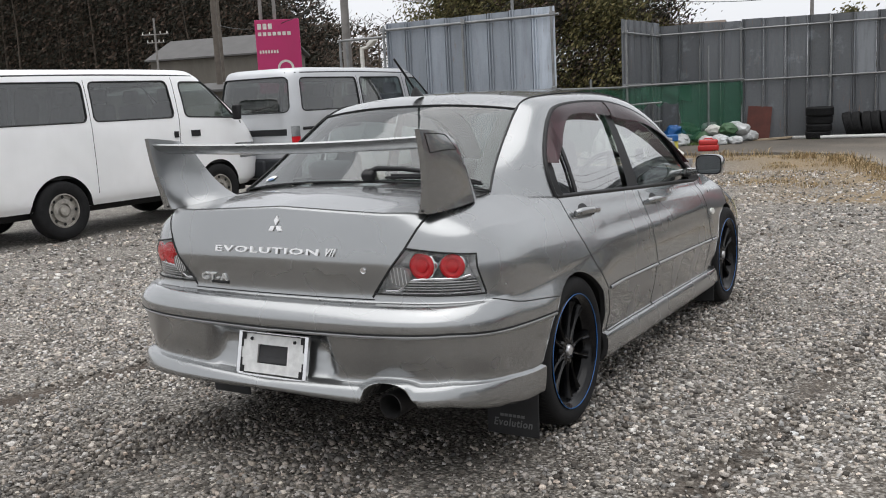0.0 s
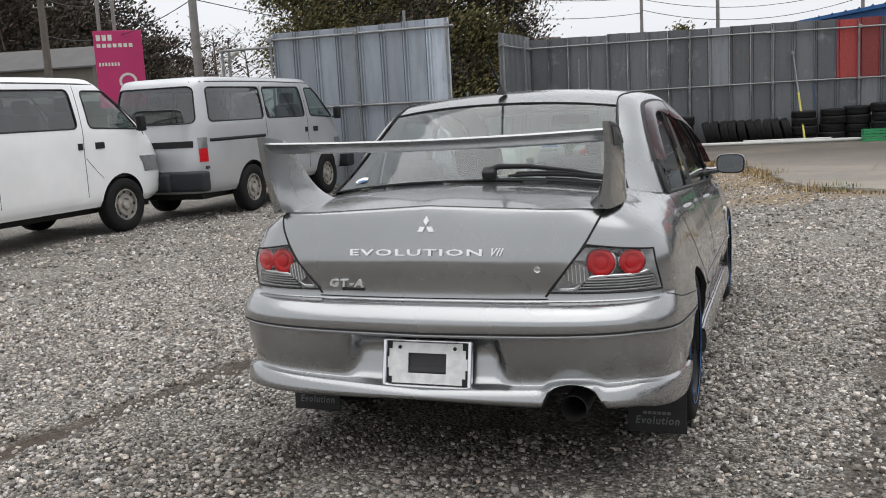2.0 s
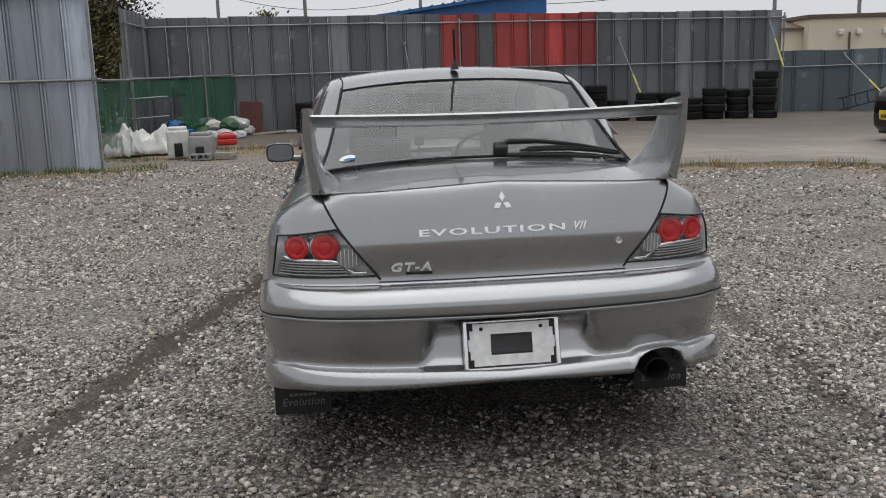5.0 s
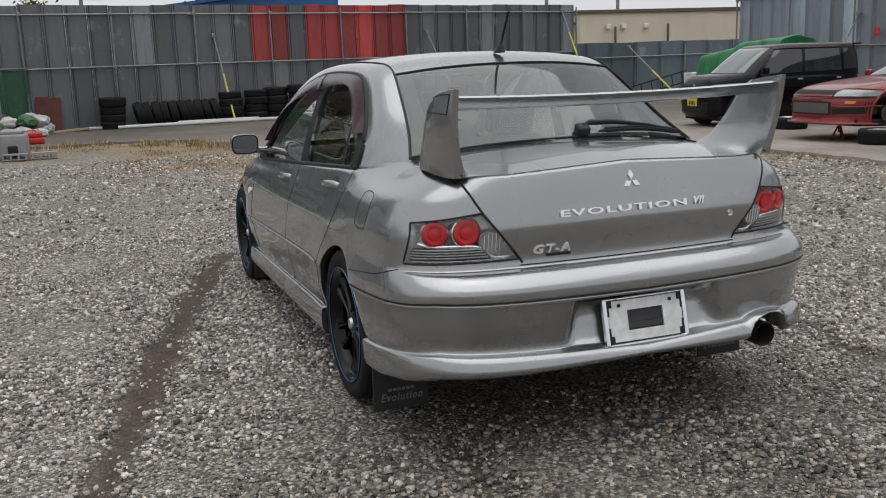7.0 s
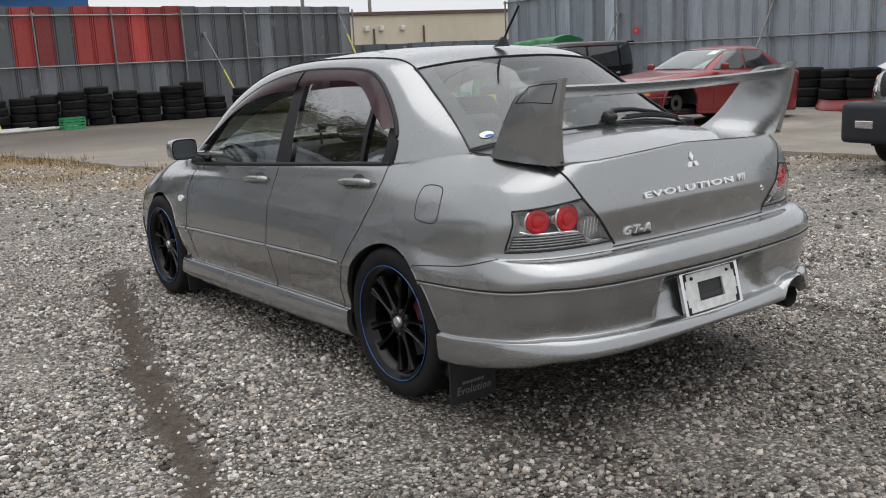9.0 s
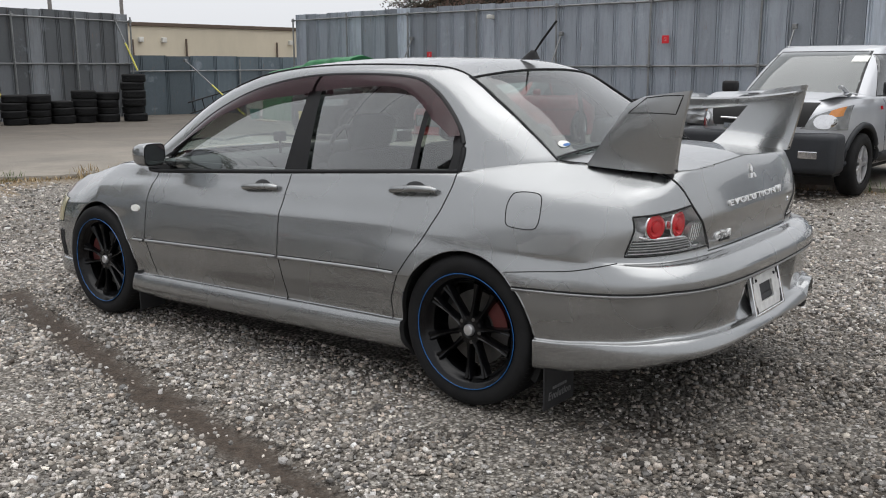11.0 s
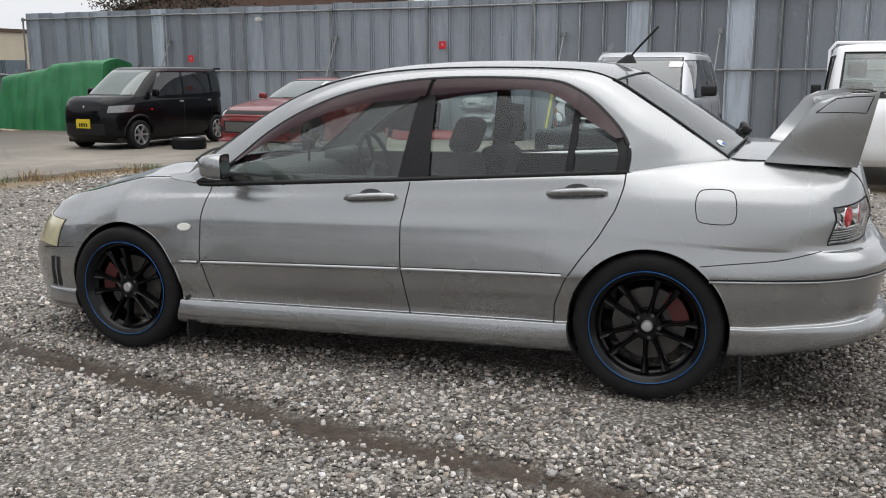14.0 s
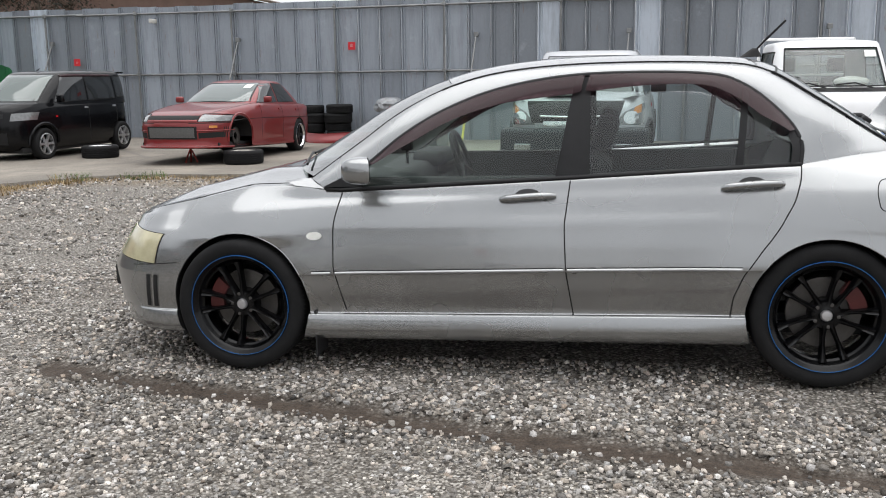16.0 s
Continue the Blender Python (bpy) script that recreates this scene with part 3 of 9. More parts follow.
# Each row of the body's wrap: heights and half widths along the car, how far tail and nose reach, and how square they are.
BODY_ROWS = [
    dict(z=[(-1.35, .335), (-.8, .325), (-.5, .275), (-.36, .235), (.38, .19), (2.23, .17), (2.95, .18), (3.95, .18)], w=[(-.35, .74), (2.95, .70)], r=-.86, f=3.36, n=4.0, m=4.4),
    dict(z=[(-1.35, .318), (-.8, .308), (-.5, .258), (-.36, .221), (.38, .178), (1.3, .168), (2.23, .158), (2.95, .165), (3.95, .16)], w=[(-.35, .842), (.4, .836), (2.2, .836), (2.95, .80)], r=-.942, f=3.39, n=4.0, m=4.4),
    dict(z=[(-1.35, .335), (-.8, .328), (-.5, .285), (-.36, .25), (.38, .222), (1.3, .212), (2.23, .203), (2.95, .20), (3.95, .195)], w=[(-.35, .866), (.4, .878), (2.2, .878), (2.95, .83)], r=-.972, f=3.43, n=4.0, m=4.4),
    dict(z=[(-1.35, .362), (-.8, .388), (-.5, .36), (-.36, .338), (.38, .304), (2.23, .279), (2.95, .27), (3.95, .27)], w=[(-.35, .866), (.4, .865), (2.2, .865), (2.95, .825)], r=-.952, f=3.44, n=4.0, m=4.4),
    dict(z=[(-1.35, .376), (-.8, .400), (-.5, .372), (-.36, .350), (.38, .314), (2.23, .289), (2.95, .282), (3.95, .282)], w=[(-.35, .848), (.4, .838), (2.2, .838), (2.95, .81)], r=-.918, f=3.475, n=4.0, m=4.4),
    dict(z=[(-1.35, .46), (-.8, .475), (-.36, .445), (.38, .41), (2.23, .39), (2.95, .38), (3.95, .38)], w=[(-.35, .859), (.4, .854), (2.2, .852), (2.95, .82)], r=-.932, f=3.49, n=4.0, m=4.4),
    dict(z=[(-1.35, .556), (-.8, .567), (-.36, .536), (.355, .508), (1.1, .493), (2.257, .464), (2.95, .45), (3.95, .45)], w=[(-.35, .866), (.4, .865), (2.2, .863), (2.95, .82)], r=-.948, f=3.50, n=4.0, m=4.4),
    dict(z=[(-1.35, .566), (-.8, .577), (-.36, .546), (.355, .518), (1.1, .503), (2.257, .474), (2.95, .46), (3.95, .46)], w=[(-.35, .873), (.4, .871), (2.2, .869), (2.95, .82)], r=-.957, f=3.50, n=4.0, m=4.4),
    dict(z=[(-1.35, .605), (-.8, .612), (-.36, .585), (.4, .575), (2.23, .55), (2.95, .53), (3.95, .53)], w=[(-.35, .870), (.4, .864), (2.2, .862), (2.95, .815)], r=-.959, f=3.455, n=4.0, m=4.4),
    dict(z=[(-1.35, .636), (-.8, .640), (-.36, .615), (.4, .62), (2.23, .60), (2.95, .575), (3.95, .57)], w=[(-.35, .862), (.4, .858), (2.2, .856), (2.95, .81)], r=-.940, f=3.42, n=4.0, m=4.4),
    dict(z=[(-1.35, .661), (-.8, .662), (-.36, .655), (.4, .68), (2.23, .65), (2.95, .62), (3.95, .60)], w=[(-.35, .852), (.4, .846), (2.2, .848), (2.65, .842), (2.95, .80)], r=-.910, f=3.395, n=4.0, m=4.2),
    dict(z=[(-1.35, .668), (-.8, .670), (-.36, .675), (.4, .72), (2.23, .69), (2.95, .64), (3.95, .615)], w=[(-.35, .853), (.4, .838), (2.2, .842), (2.65, .835), (2.95, .79)], r=-.850, f=3.38, n=4.0),
    dict(z=[(-1.35, .80), (-.8, .79), (-.36, .775), (.4, .765), (2.23, .74), (2.95, .665), (3.95, .635)], w=[(-.35, .843), (.1, .828), (.5, .819), (1.3, .819), (2.2, .828), (2.65, .824), (2.95, .775)], r=-.868, f=3.37, n=4.0),
    dict(z=[(-1.35, .85), (-.8, .845), (-.36, .85), (.1, .84), (.4, .825), (2.23, .785), (2.65, .755), (2.95, .69), (3.95, .655)], w=[(-.35, .818), (.1, .803), (.5, .799), (1.3, .801), (2.2, .808), (2.65, .80), (2.95, .75)], r=-.859, f=3.355, n=4.2, m=4.2),
    dict(z=[(-1.35, .925), (-.8, .91), (-.36, .91), (.1, .90), (.4, .875), (1.1, .85), (2.1, .815), (2.65, .80), (2.95, .735), (3.95, .68)], w=[(-.35, .775), (.1, .773), (.5, .778), (1.3, .785), (2.2, .785), (2.65, .755), (2.95, .71)], r=-.839, f=3.34, n=5.0, m=4.6),
    dict(z=[(-1.35, .99), (-.9, .972), (-.6, .975), (-.36, .984), (-.29, .984), (-.1, .957), (.115, .930), (.35, .925), (1.08, .893), (2.12, .845), (2.3, .868), (2.6, .852), (2.95, .772), (3.4, .715), (3.95, .70)], w=[(-.35, .655), (-.29, .667), (-.1, .724), (.115, .757), (1.08, .768), (2.12, .772), (2.3, .755), (2.6, .70), (2.95, .665)], r=-.816, f=3.325, n=8.0, m=6.0),
    dict(z=[(-1.35, 1.004), (-.9, .984), (-.6, .986), (-.36, .996), (-.29, 1.004), (-.1, .982), (.115, .950), (1.08, .900), (2.12, .850), (2.3, .878), (2.6, .862), (2.95, .782), (3.4, .725), (3.95, .708)], w=[(-.35, .628), (-.29, .637), (-.1, .685), (.115, .736), (1.08, .753), (2.12, .758), (2.3, .735), (2.6, .682), (2.95, .648)], r=-.803, f=3.315, n=9.0, m=6.5),
    dict(z=[(-1.35, .985), (-.9, .965), (-.6, .968), (-.36, .978), (-.29, .985), (-.1, .965), (.115, .93), (1.08, .88), (2.12, .83), (2.3, .855), (2.6, .84), (2.95, .76), (3.4, .70), (3.95, .69)], w=[(-.35, .585), (-.29, .61), (-.1, .66), (.115, .71), (1.08, .72), (2.12, .72), (2.3, .70), (2.6, .65), (2.95, .61)], r=-.78, f=3.28, n=9.0, m=6.5),
]
N_TAIL, N_FLAT, N_SIDE, N_NOSE, SUB = 56, 36, 128, 16, 3


def shell_point(row, q, a):
    """A point of one row: q names the station, a the turn round tail (-) or nose (+), 0 on the side."""
    y = max(YS, min(YF, q))
    w, z = lerp(row["w"], y), lerp(row["z"], q)
    n = row["n"]
    if a < 0:
        f = 1 + a
        return Vector((w * f, YS - (YS - row["r"]) * max(0.0, 1 - f ** n) ** (1 / row.get("m", 4.0)), z))
    if a > 0:
        return Vector((w * math.cos(a) ** (2 / 2.8), YF + (row["f"] - YF) * math.sin(a) ** (2 / 2.4), z))
    return Vector((w, y, z))


def flare(p):
    """The blistered wings over the wheels."""
    for yc, amp, wide in ((0.0, 0.017, 0.42), (2.625, 0.012, 0.40)):
        d = math.hypot(p.y - yc, p.z - 0.36)
        up = max(0.0, min(1.0, (p.z - 0.25) / 0.15)) * max(0.0, min(1.0, (0.86 - p.z) / 0.30))
        p.x += amp * math.exp(-((d - 0.33) / 0.17) ** 2) * up if abs(p.y - yc) < 0.75 else 0
    return p


def body_grid():
    flat = [0.82 * i / N_FLAT for i in range(N_FLAT)]
    cols = [(-1.35 + 0.61 * f, f - 1) for f in flat]
    cols += [(-0.85 + 0.5 * s, -0.18 * (1 - s) ** 3 - 1e-9) for s in (i / (N_TAIL - N_FLAT) for i in range(N_TAIL - N_FLAT))]
    cols += [(YS + (YF - YS) * i / N_SIDE, 0.0) for i in range(N_SIDE + 1)]
    cols += [(2.95 + i / N_NOSE, (math.pi / 2) * i / N_NOSE) for i in range(1, N_NOSE + 1)]
    pts = []
    for q, a in cols:
        col = [flare(shell_point(r, q, a)) for r in BODY_ROWS]
        # smooth upwards between the rows, keeping close pairs as creases
        fine = []
        for k in range(len(col) - 1):
            p0, p1 = col[max(0, k - 1)], col[k]
            p2, p3 = col[k + 1], col[min(len(col) - 1, k + 2)]
            for j in range(SUB):
                t = j / SUB
                gap = (p2 - p1).length
                m1 = (p2 - p0) * (gap / max(1e-6, (p2 - p0).length)) * 0.7
                m2 = (p3 - p1) * (gap / max(1e-6, (p3 - p1).length)) * 0.7
                h = t * t * (3 - 2 * t)
                fine.append(p1 * (1 - h) + p2 * h + m1 * (t ** 3 - 2 * t * t + t) + m2 * (t ** 3 - t * t))
        fine.append(col[-1])
        pts.append(fine)
    return cols, pts


ARCHES = ((0.0, 0.315, 0.335), (2.625, 0.315, 0.342))


def shape_tail(p, side):
    """The recess round the plate and the bite over the exhaust, in the rear bumper."""
    if p.y < -0.6:
        x = p.x * side
        edge = 0.285 + (0.53 - p.z) * 0.22
        inx = max(0.0, min(1.0, (edge - abs(x)) / 0.028))
        inz = max(0.0, min(1.0, (p.z - 0.375) / 0.02)) * max(0.0, min(1.0, (0.538 - p.z) / 0.012))
        p.y += inx * inz * (0.010 + 0.072 * max(0.0, min(1.0, (p.z - 0.375) / 0.16)))
        d = abs(x - 0.535)
        if d < 0.105:
            top = 0.305 + math.sqrt(max(0.0, 0.0095 - d * d)) if d < 0.0975 else 0
            if p.z < 0.41:
                f = (p.z - 0.30) / 0.11
                p.z = max(p.z, top + max(0, f) * (0.41 - top)) if top else p.z
    return p


def build_shell():
    """One mesh for the whole outer skin, and its faces sorted into panels."""
    cols, pts = body_grid()
    nr = len(pts[0])
    verts, index, faces = [], {}, []
    for side in (1, -1):
        for i, col in enumerate(pts):
            for j, p in enumerate(col):
                if side < 0 and i in (0, len(pts) - 1):
                    index[(side, i, j)] = index[(1, i, j)]
                    continue
                v = shape_tail(p.copy(), side)
                if i in (0, len(pts) - 1):
                    v.x = 0
                index[(side, i, j)] = len(verts)
                verts.append(Vector((v.x * side, v.y, v.z)))
    for side in (1, -1):
        for i in range(len(pts) - 1):
            for j in range(nr - 1):
                f = [index[(side, i, j)], index[(side, i + 1, j)], index[(side, i + 1, j + 1)], index[(side, i, j + 1)]]
                faces.append((tuple(f if side > 0 else f[::-1]), side, i, j))
    whole = list(faces)
    # wheel openings: each face is cut along the circle of its arch
    for yc, zc, r in ARCHES:
        faces = cut_away(verts, faces, [lambda v: r - math.hypot(v.y - yc, v.z - zc)], lambda v: abs(v.x) > 0.6 and abs(v.y - yc) < 0.6)
    # lamp openings: the skin behind each tail lamp is taken out
    for side in (1, -1):
        ring = [Vector((side * x, z)) for x, z in LAMP]
        lines = []
        for p, q in zip(ring, ring[1:] + ring[:1]):
            n = Vector((q.y - p.y, p.x - q.x)) * -side
            lines.append(lambda v, p=p, n=n: (v.x - p.x) * n.x + (v.z - p.y) * n.y)
        faces = cut_away(verts, faces, lines, lambda v: v.y < -0.42 and v.x * side > 0.3 and 0.60 < v.z < 0.95)
    return verts, whole, faces, cols


LAMP = [(.440, .697), (.808, .691), (.782, .833), (.574, .862)]


def cut_away(verts, faces, sides, near):
    """Takes the region where every side is positive out of the faces."""
    cache, out = {}, []
    for f, *rest in faces:
        if not all(near(verts[k]) for k in f):
            out.append((f, *rest))
            continue
        left, bits = list(f), []
        for n, side in enumerate(sides):
            d = [side(verts[k]) for k in left]
            if max(d) <= 0:
                bits.append(left)
                left = []
                break
            if min(d) >= 0:
                continue
            neg, pos = [], []
            for k, m, dk, dm in zip(left, left[1:] + left[:1], d, d[1:] + d[:1]):
                (pos if dk > 0 else neg).append(k)
                if dk * dm < 0:
                    key = (n, min(k, m), max(k, m))
                    if key not in cache:
                        lo, hi = (k, m) if dk < 0 else (m, k)
                        a, b = verts[lo].copy(), verts[hi].copy()
                        for _ in range(18):
                            mid = (a + b) / 2
                            if side(mid) < 0:
                                a = mid
                            else:
                                b = mid
                        cache[key] = len(verts)
                        verts.append((a + b) / 2)
                    neg.append(cache[key])
                    pos.append(cache[key])
            if len(neg) > 2:
                bits.append(neg)
            left = pos
        out += [(tuple(p), *rest) for p in bits]
    return out


def door_edge(which, z):
    tab = {"f": [(.28, 2.10), (.32, 2.112), (.5, 2.153), (.7, 2.154), (.85, 2.119), (.95, 2.09)],
           "m": [(.28, 1.06), (.32, 1.067), (.5, 1.096), (.7, 1.104), (.9, 1.078), (.95, 1.07)],
           "r": [(.28, .40), (.313, .395), (.4, .385), (.499, .344), (.6, .275), (.68, .213), (.796, .147), (.88, .118), (.947, .113)]}[which]
    return lerp(tab, z)


def panel_of(c, i, j):
    """Which panel a spot of the skin belongs to."""
    x, y, z = abs(c.x), c.y, c.z
    row = j / SUB
    if y < -0.16 and row < 10.5 and i < N_TAIL + 14:
        return "rear_bumper"
    if i < N_TAIL and y < -0.6:
        edge = 0.437 + (z - 0.692) / 0.30 * 0.19
        return "trunk_lid" if x < edge and row >= 10.5 else "rear_quarter"
    if y > 2.93 and z < 0.56 or y > 3.25:
        return "front_bumper"
    if row < 3.6 and 0.2 < y < 2.4:
        return "side_skirt"
    if y > door_edge("f", z):
        return "front_wing"
    if y > door_edge("m", z):
        return "front_door"
    if y > door_edge("r", z):
        return "rear_door"
    return "rear_quarter"


car = thing("saloon_car", "grey metallic four-door saloon with large rear wing on gravel", "car", pose(0, 0, 0, -0.8, 0, 0))
sk_verts, sk_whole, sk_faces, sk_cols = build_shell()
from mathutils.bvhtree import BVHTree
SKIN = BVHTree.FromPolygons([tuple(v) for v in sk_verts], [f for f, *_ in sk_whole])


def vertex_normals(verts, faces):
    nrm = [Vector() for _ in verts]
    for f, *_ in faces:
        p = [verts[k] for k in f]
        n = Vector()
        for a, b in zip(p, p[1:] + p[:1]):
            n += a.cross(b)
        if _[2] >= (len(BODY_ROWS) - 2) * SUB:
            n = n * 0.001
        for k in f:
            nrm[k] += n
    return [n.normalized() if n.length else Vector((0, 0, 1)) for n in nrm]


def build_panels():
    nrm = vertex_normals(sk_verts, sk_faces)
    groups = {}
    for f, side, i, j in sk_faces:
        c = sum((sk_verts[k] for k in f), Vector()) / len(f)
        name = panel_of(c, i, j)
        both = name in ("rear_bumper", "trunk_lid", "front_bumper")
        groups.setdefault((name, 0 if both else side), []).append(f)
    for (name, side), fs in groups.items():
        ids = sorted({k for f in fs for k in f})
        at = {k: n for n, k in enumerate(ids)}
        me = mesh_of(name, [sk_verts[k] for k in ids], [[at[k] for k in f] for f in fs], M_BODY, True)
        me.normals_split_custom_set_from_vertices([tuple(nrm[k]) for k in ids])
        part(name, me, M_BODY, car)


build_panels()


def onto(p, d, off=0.003):
    """Drops a point onto the skin along d, held off by a little."""
    p, d = Vector(p), Vector(d).normalized()
    hit, n, _, _ = SKIN.ray_cast(p - d * 1.2, d)
    if hit is None:
        hit, n, _, _ = SKIN.find_nearest(p)
    if n.dot(d) > 0:
        n = -n
    return hit + n * off, n


def line_on(name, points, d, width, material, parent, off=0.0025, n=40, closed=False, label="", round_=0.0):
    """A narrow strip along a line on the skin."""
    if closed:
        points = list(points) + [points[0]]
    pts = spline(points, n) if len(points) > 2 else [Vector(points[0]).lerp(Vector(points[1]), i / (n - 1)) for i in range(n)]
    got = [onto(p, d, off) for p in pts]
    vs, fs = [], []
    for i, (p, nn) in enumerate(got):
        t = (got[min(i + 1, n - 1)][0] - got[max(i - 1, 0)][0]).normalized()
        s = t.cross(nn).normalized() * width / 2
        vs += [p - s - nn * 0.004, p - s, p + nn * round_, p + s, p + s - nn * 0.004]
    for i in range(n - 1):
        for k in range(4):
            fs.append((5 * i + k, 5 * i + k + 1, 5 * i + 6 + k, 5 * i + 5 + k))
    me = mesh_of(name, vs, fs, material, True)
    return part(name, me, material, parent, label)


def patch_on(name, corner, d, material, parent, off=0.004, nu=16, nv=8, thick=0.006, label="", smooth=True):
    """A four-cornered patch laid over the skin. corner: p(u, v) on a plane, u and v from 0 to 1."""
    vs, fs = [], []
    for j in range(nv + 1):
        for i in range(nu + 1):
            vs.append(onto(corner(i / nu, j / nv), d, off)[0])
    w = nu + 1
    fs = [(j * w + i, j * w + i + 1, (j + 1) * w + i + 1, (j + 1) * w + i) for j in range(nv) for i in range(nu)]
    rim = [i for i in range(w)] + [j * w + nu for j in range(1, nv + 1)] + [nv * w + i for i in range(nu - 1, -1, -1)] + [j * w for j in range(nv - 1, 0, -1)]
    base = len(vs)
    for k in rim:
        p = vs[k]
        n = SKIN.find_nearest(p)[1]
        vs.append(p + Vector(d).normalized() * (off + thick))
    m = len(rim)
    fs += [(rim[i], rim[(i + 1) % m], base + (i + 1) % m, base + i) for i in range(m)]
    me = mesh_of(name, vs, fs, material)
    bm = bmesh.new()
    bm.from_mesh(me)
    bmesh.ops.recalc_face_normals(bm, faces=bm.faces)
    bm.to_mesh(me)
    bm.free()
    sharpen(me, 50)
    return part(name, me, material, parent, label)


def quad(a, b, c, d):
    a, b, c, d = (Vector(p) for p in (a, b, c, d))
    return lambda u, v: (a * (1 - u) + b * u) * (1 - v) + (d * (1 - u) + c * u) * v


def sheet(name, fn, nu, nv, material, parent, label="", both=False):
    """A smooth surface fn(u, v)."""
    vs = [fn(i / nu, j / nv) for j in range(nv + 1) for i in range(nu + 1)]
    w = nu + 1
    fs = [(j * w + i, j * w + i + 1, (j + 1) * w + i + 1, (j + 1) * w + i) for j in range(nv) for i in range(nu)]
    return part(name, mesh_of(name, vs, fs, material, True), material, parent, label)


# deck, bonnet and the scuttle between bonnet and windscreen
def deck_point(u, v):
    s = 2 * u - 1
    a = abs(s)
    a = 1 - (1 - a) ** 2
    s = math.copysign(a, s)
    q = -1.35 + 0.61 * a if a <= 0.82 else -0.85 + 0.5 * (1 - ((1 - a) / 0.18) ** (1 / 3))
    edge = shell_point(BODY_ROWS[-2], q, a - 1 - 1e-9)
    y1 = -0.300 + 0.035 * a * a
    y = edge.y + (y1 - edge.y) * v
    w = lerp([(-.35, .628), (-.28, .646)], y)
    zf = 1.002 + 0.044 * (1 - a ** 2.2)
    return Vector((s * w, y, edge.z + (zf - edge.z) * v + 0.010 * math.sin(math.pi * min(1, v * 1.0)) * (1 - a ** 4)))


def hood_point(u, v):
    s = 2 * u - 1
    a = abs(s)
    turn = math.acos(min(1.0, a ** 1.4))
    y0 = YF + 0.365 * math.sin(turn) ** (1 / 1.2)
    y1 = 2.46 - 0.17 * a * a
    y = y0 + (y1 - y0) * v
    w = lerp([(2.28, .735), (2.6, .682), (2.95, .648)], y)
    sides = [(2.28, .876), (2.6, .862), (2.95, .782), (3.15, .745), (3.34, .708)]
    rim = lerp([(2.95, .782), (3.4, .725), (3.95, .708)], 2.95 + turn / (math.pi / 2))
    ze = lerp(sides, y) + (rim - lerp(sides, y0)) * (1 - v) ** 2
    return Vector((s * w, y, ze + 0.05 * (1 - a ** 2.5) * min(1, v * 3 + 0.05) + 0.012 * math.exp(-((a - 0.55) / 0.16) ** 2) * min(1, 3 * v)))


sheet("trunk_deck", deck_point, 60, 14, M_BODY, car)
sheet("bonnet", hood_point, 44, 24, M_BODY, car)
sheet("scuttle", lambda u, v: Vector(((2 * u - 1) * 0.70, 2.46 - 0.17 * (2 * u - 1) ** 2 + 0.06 * v, .905 - 0.035 * (2 * u - 1) ** 2 + 0.01 * v)), 24, 3, M_BLACK, car)
for side in (1, -1):
    sheet("wing_corner", lambda u, v, side=side: Vector((side * (.774 + (.748 - .774) * u + (-.056 + .012 * u) * v), 2.200 + .16 * u + .075 * v, .857 + .013 * u + (.047 - .030 * u) * v + .006 * math.sin(math.pi * v))), 8, 6, M_BODY, car)

# cabin: door-opening line A and the gutter line B that bounds windscreen, roof and rear window
LINE_A = [(.772, 2.205, .858), (.744, 2.038, .941), (.703, 1.829, 1.100), (.663, 1.623, 1.213), (.626, 1.369, 1.297), (.602, 1.016, 1.344), (.592, .527, 1.336), (.612, .338, 1.283), (.660, .178, 1.150), (.702, .112, 1.044), (.734, .115, .948)]
LINE_B = [(.720, 2.285, .900), (.668, 2.05, 1.065), (.615, 1.86, 1.200), (.572, 1.64, 1.305), (.545, 1.38, 1.368), (.527, 1.0, 1.394), (.520, .5, 1.386), (.515, .25, 1.352), (.548, .03, 1.225), (.588, -.16, 1.098), (.632, -.295, 1.008)]
NA = 61
CURVE_A, CURVE_B = spline(LINE_A, NA), spline(LINE_B, NA)


def frame_point(side):
    def fn(u, v):
        k = u * (NA - 1)
        i = min(int(k), NA - 2)
        a, b = CURVE_A[i].lerp(CURVE_A[i + 1], k - i), CURVE_B[i].lerp(CURVE_B[i + 1], k - i)
        p = a.lerp(b, v)
        low = max(0.0, min(1.0, (u - 0.80) / 0.20))
        bow = math.sin(math.pi * min(1, v)) * (0.014 + 0.012 * max(0, min(1, (u - 0.62) / 0.2))) * (1 - low * low * (3 - 2 * low))
        p.z -= 0.004 if u > 0.999 else 0.0
        p.x += bow
        p.z += bow * 0.5
        return Vector((p.x * side, p.y, p.z))
    return fn


def roof_point(u, v):
    """Across (u) and from windscreen to rear window (v)."""
    s = 2 * u - 1
    k = 18.5 + (43.2 - 18.5) * v
    i = min(int(k), NA - 2)
    b = CURVE_B[i].lerp(CURVE_B[i + 1], k - i)
    arch = 1 - abs(s) ** 2.3
    ends = math.sin(math.pi * min(1, max(0, 0.13 + 0.72 * v)))
    y = b.y + (0.10 * (1 - v) - 0.06 * v) * (1 - s * s) * (1 if v < 0.1 or v > 0.9 else 1)
    return Vector((s * b.x, y, b.z + 0.038 * arch * (0.75 + 0.25 * ends)))


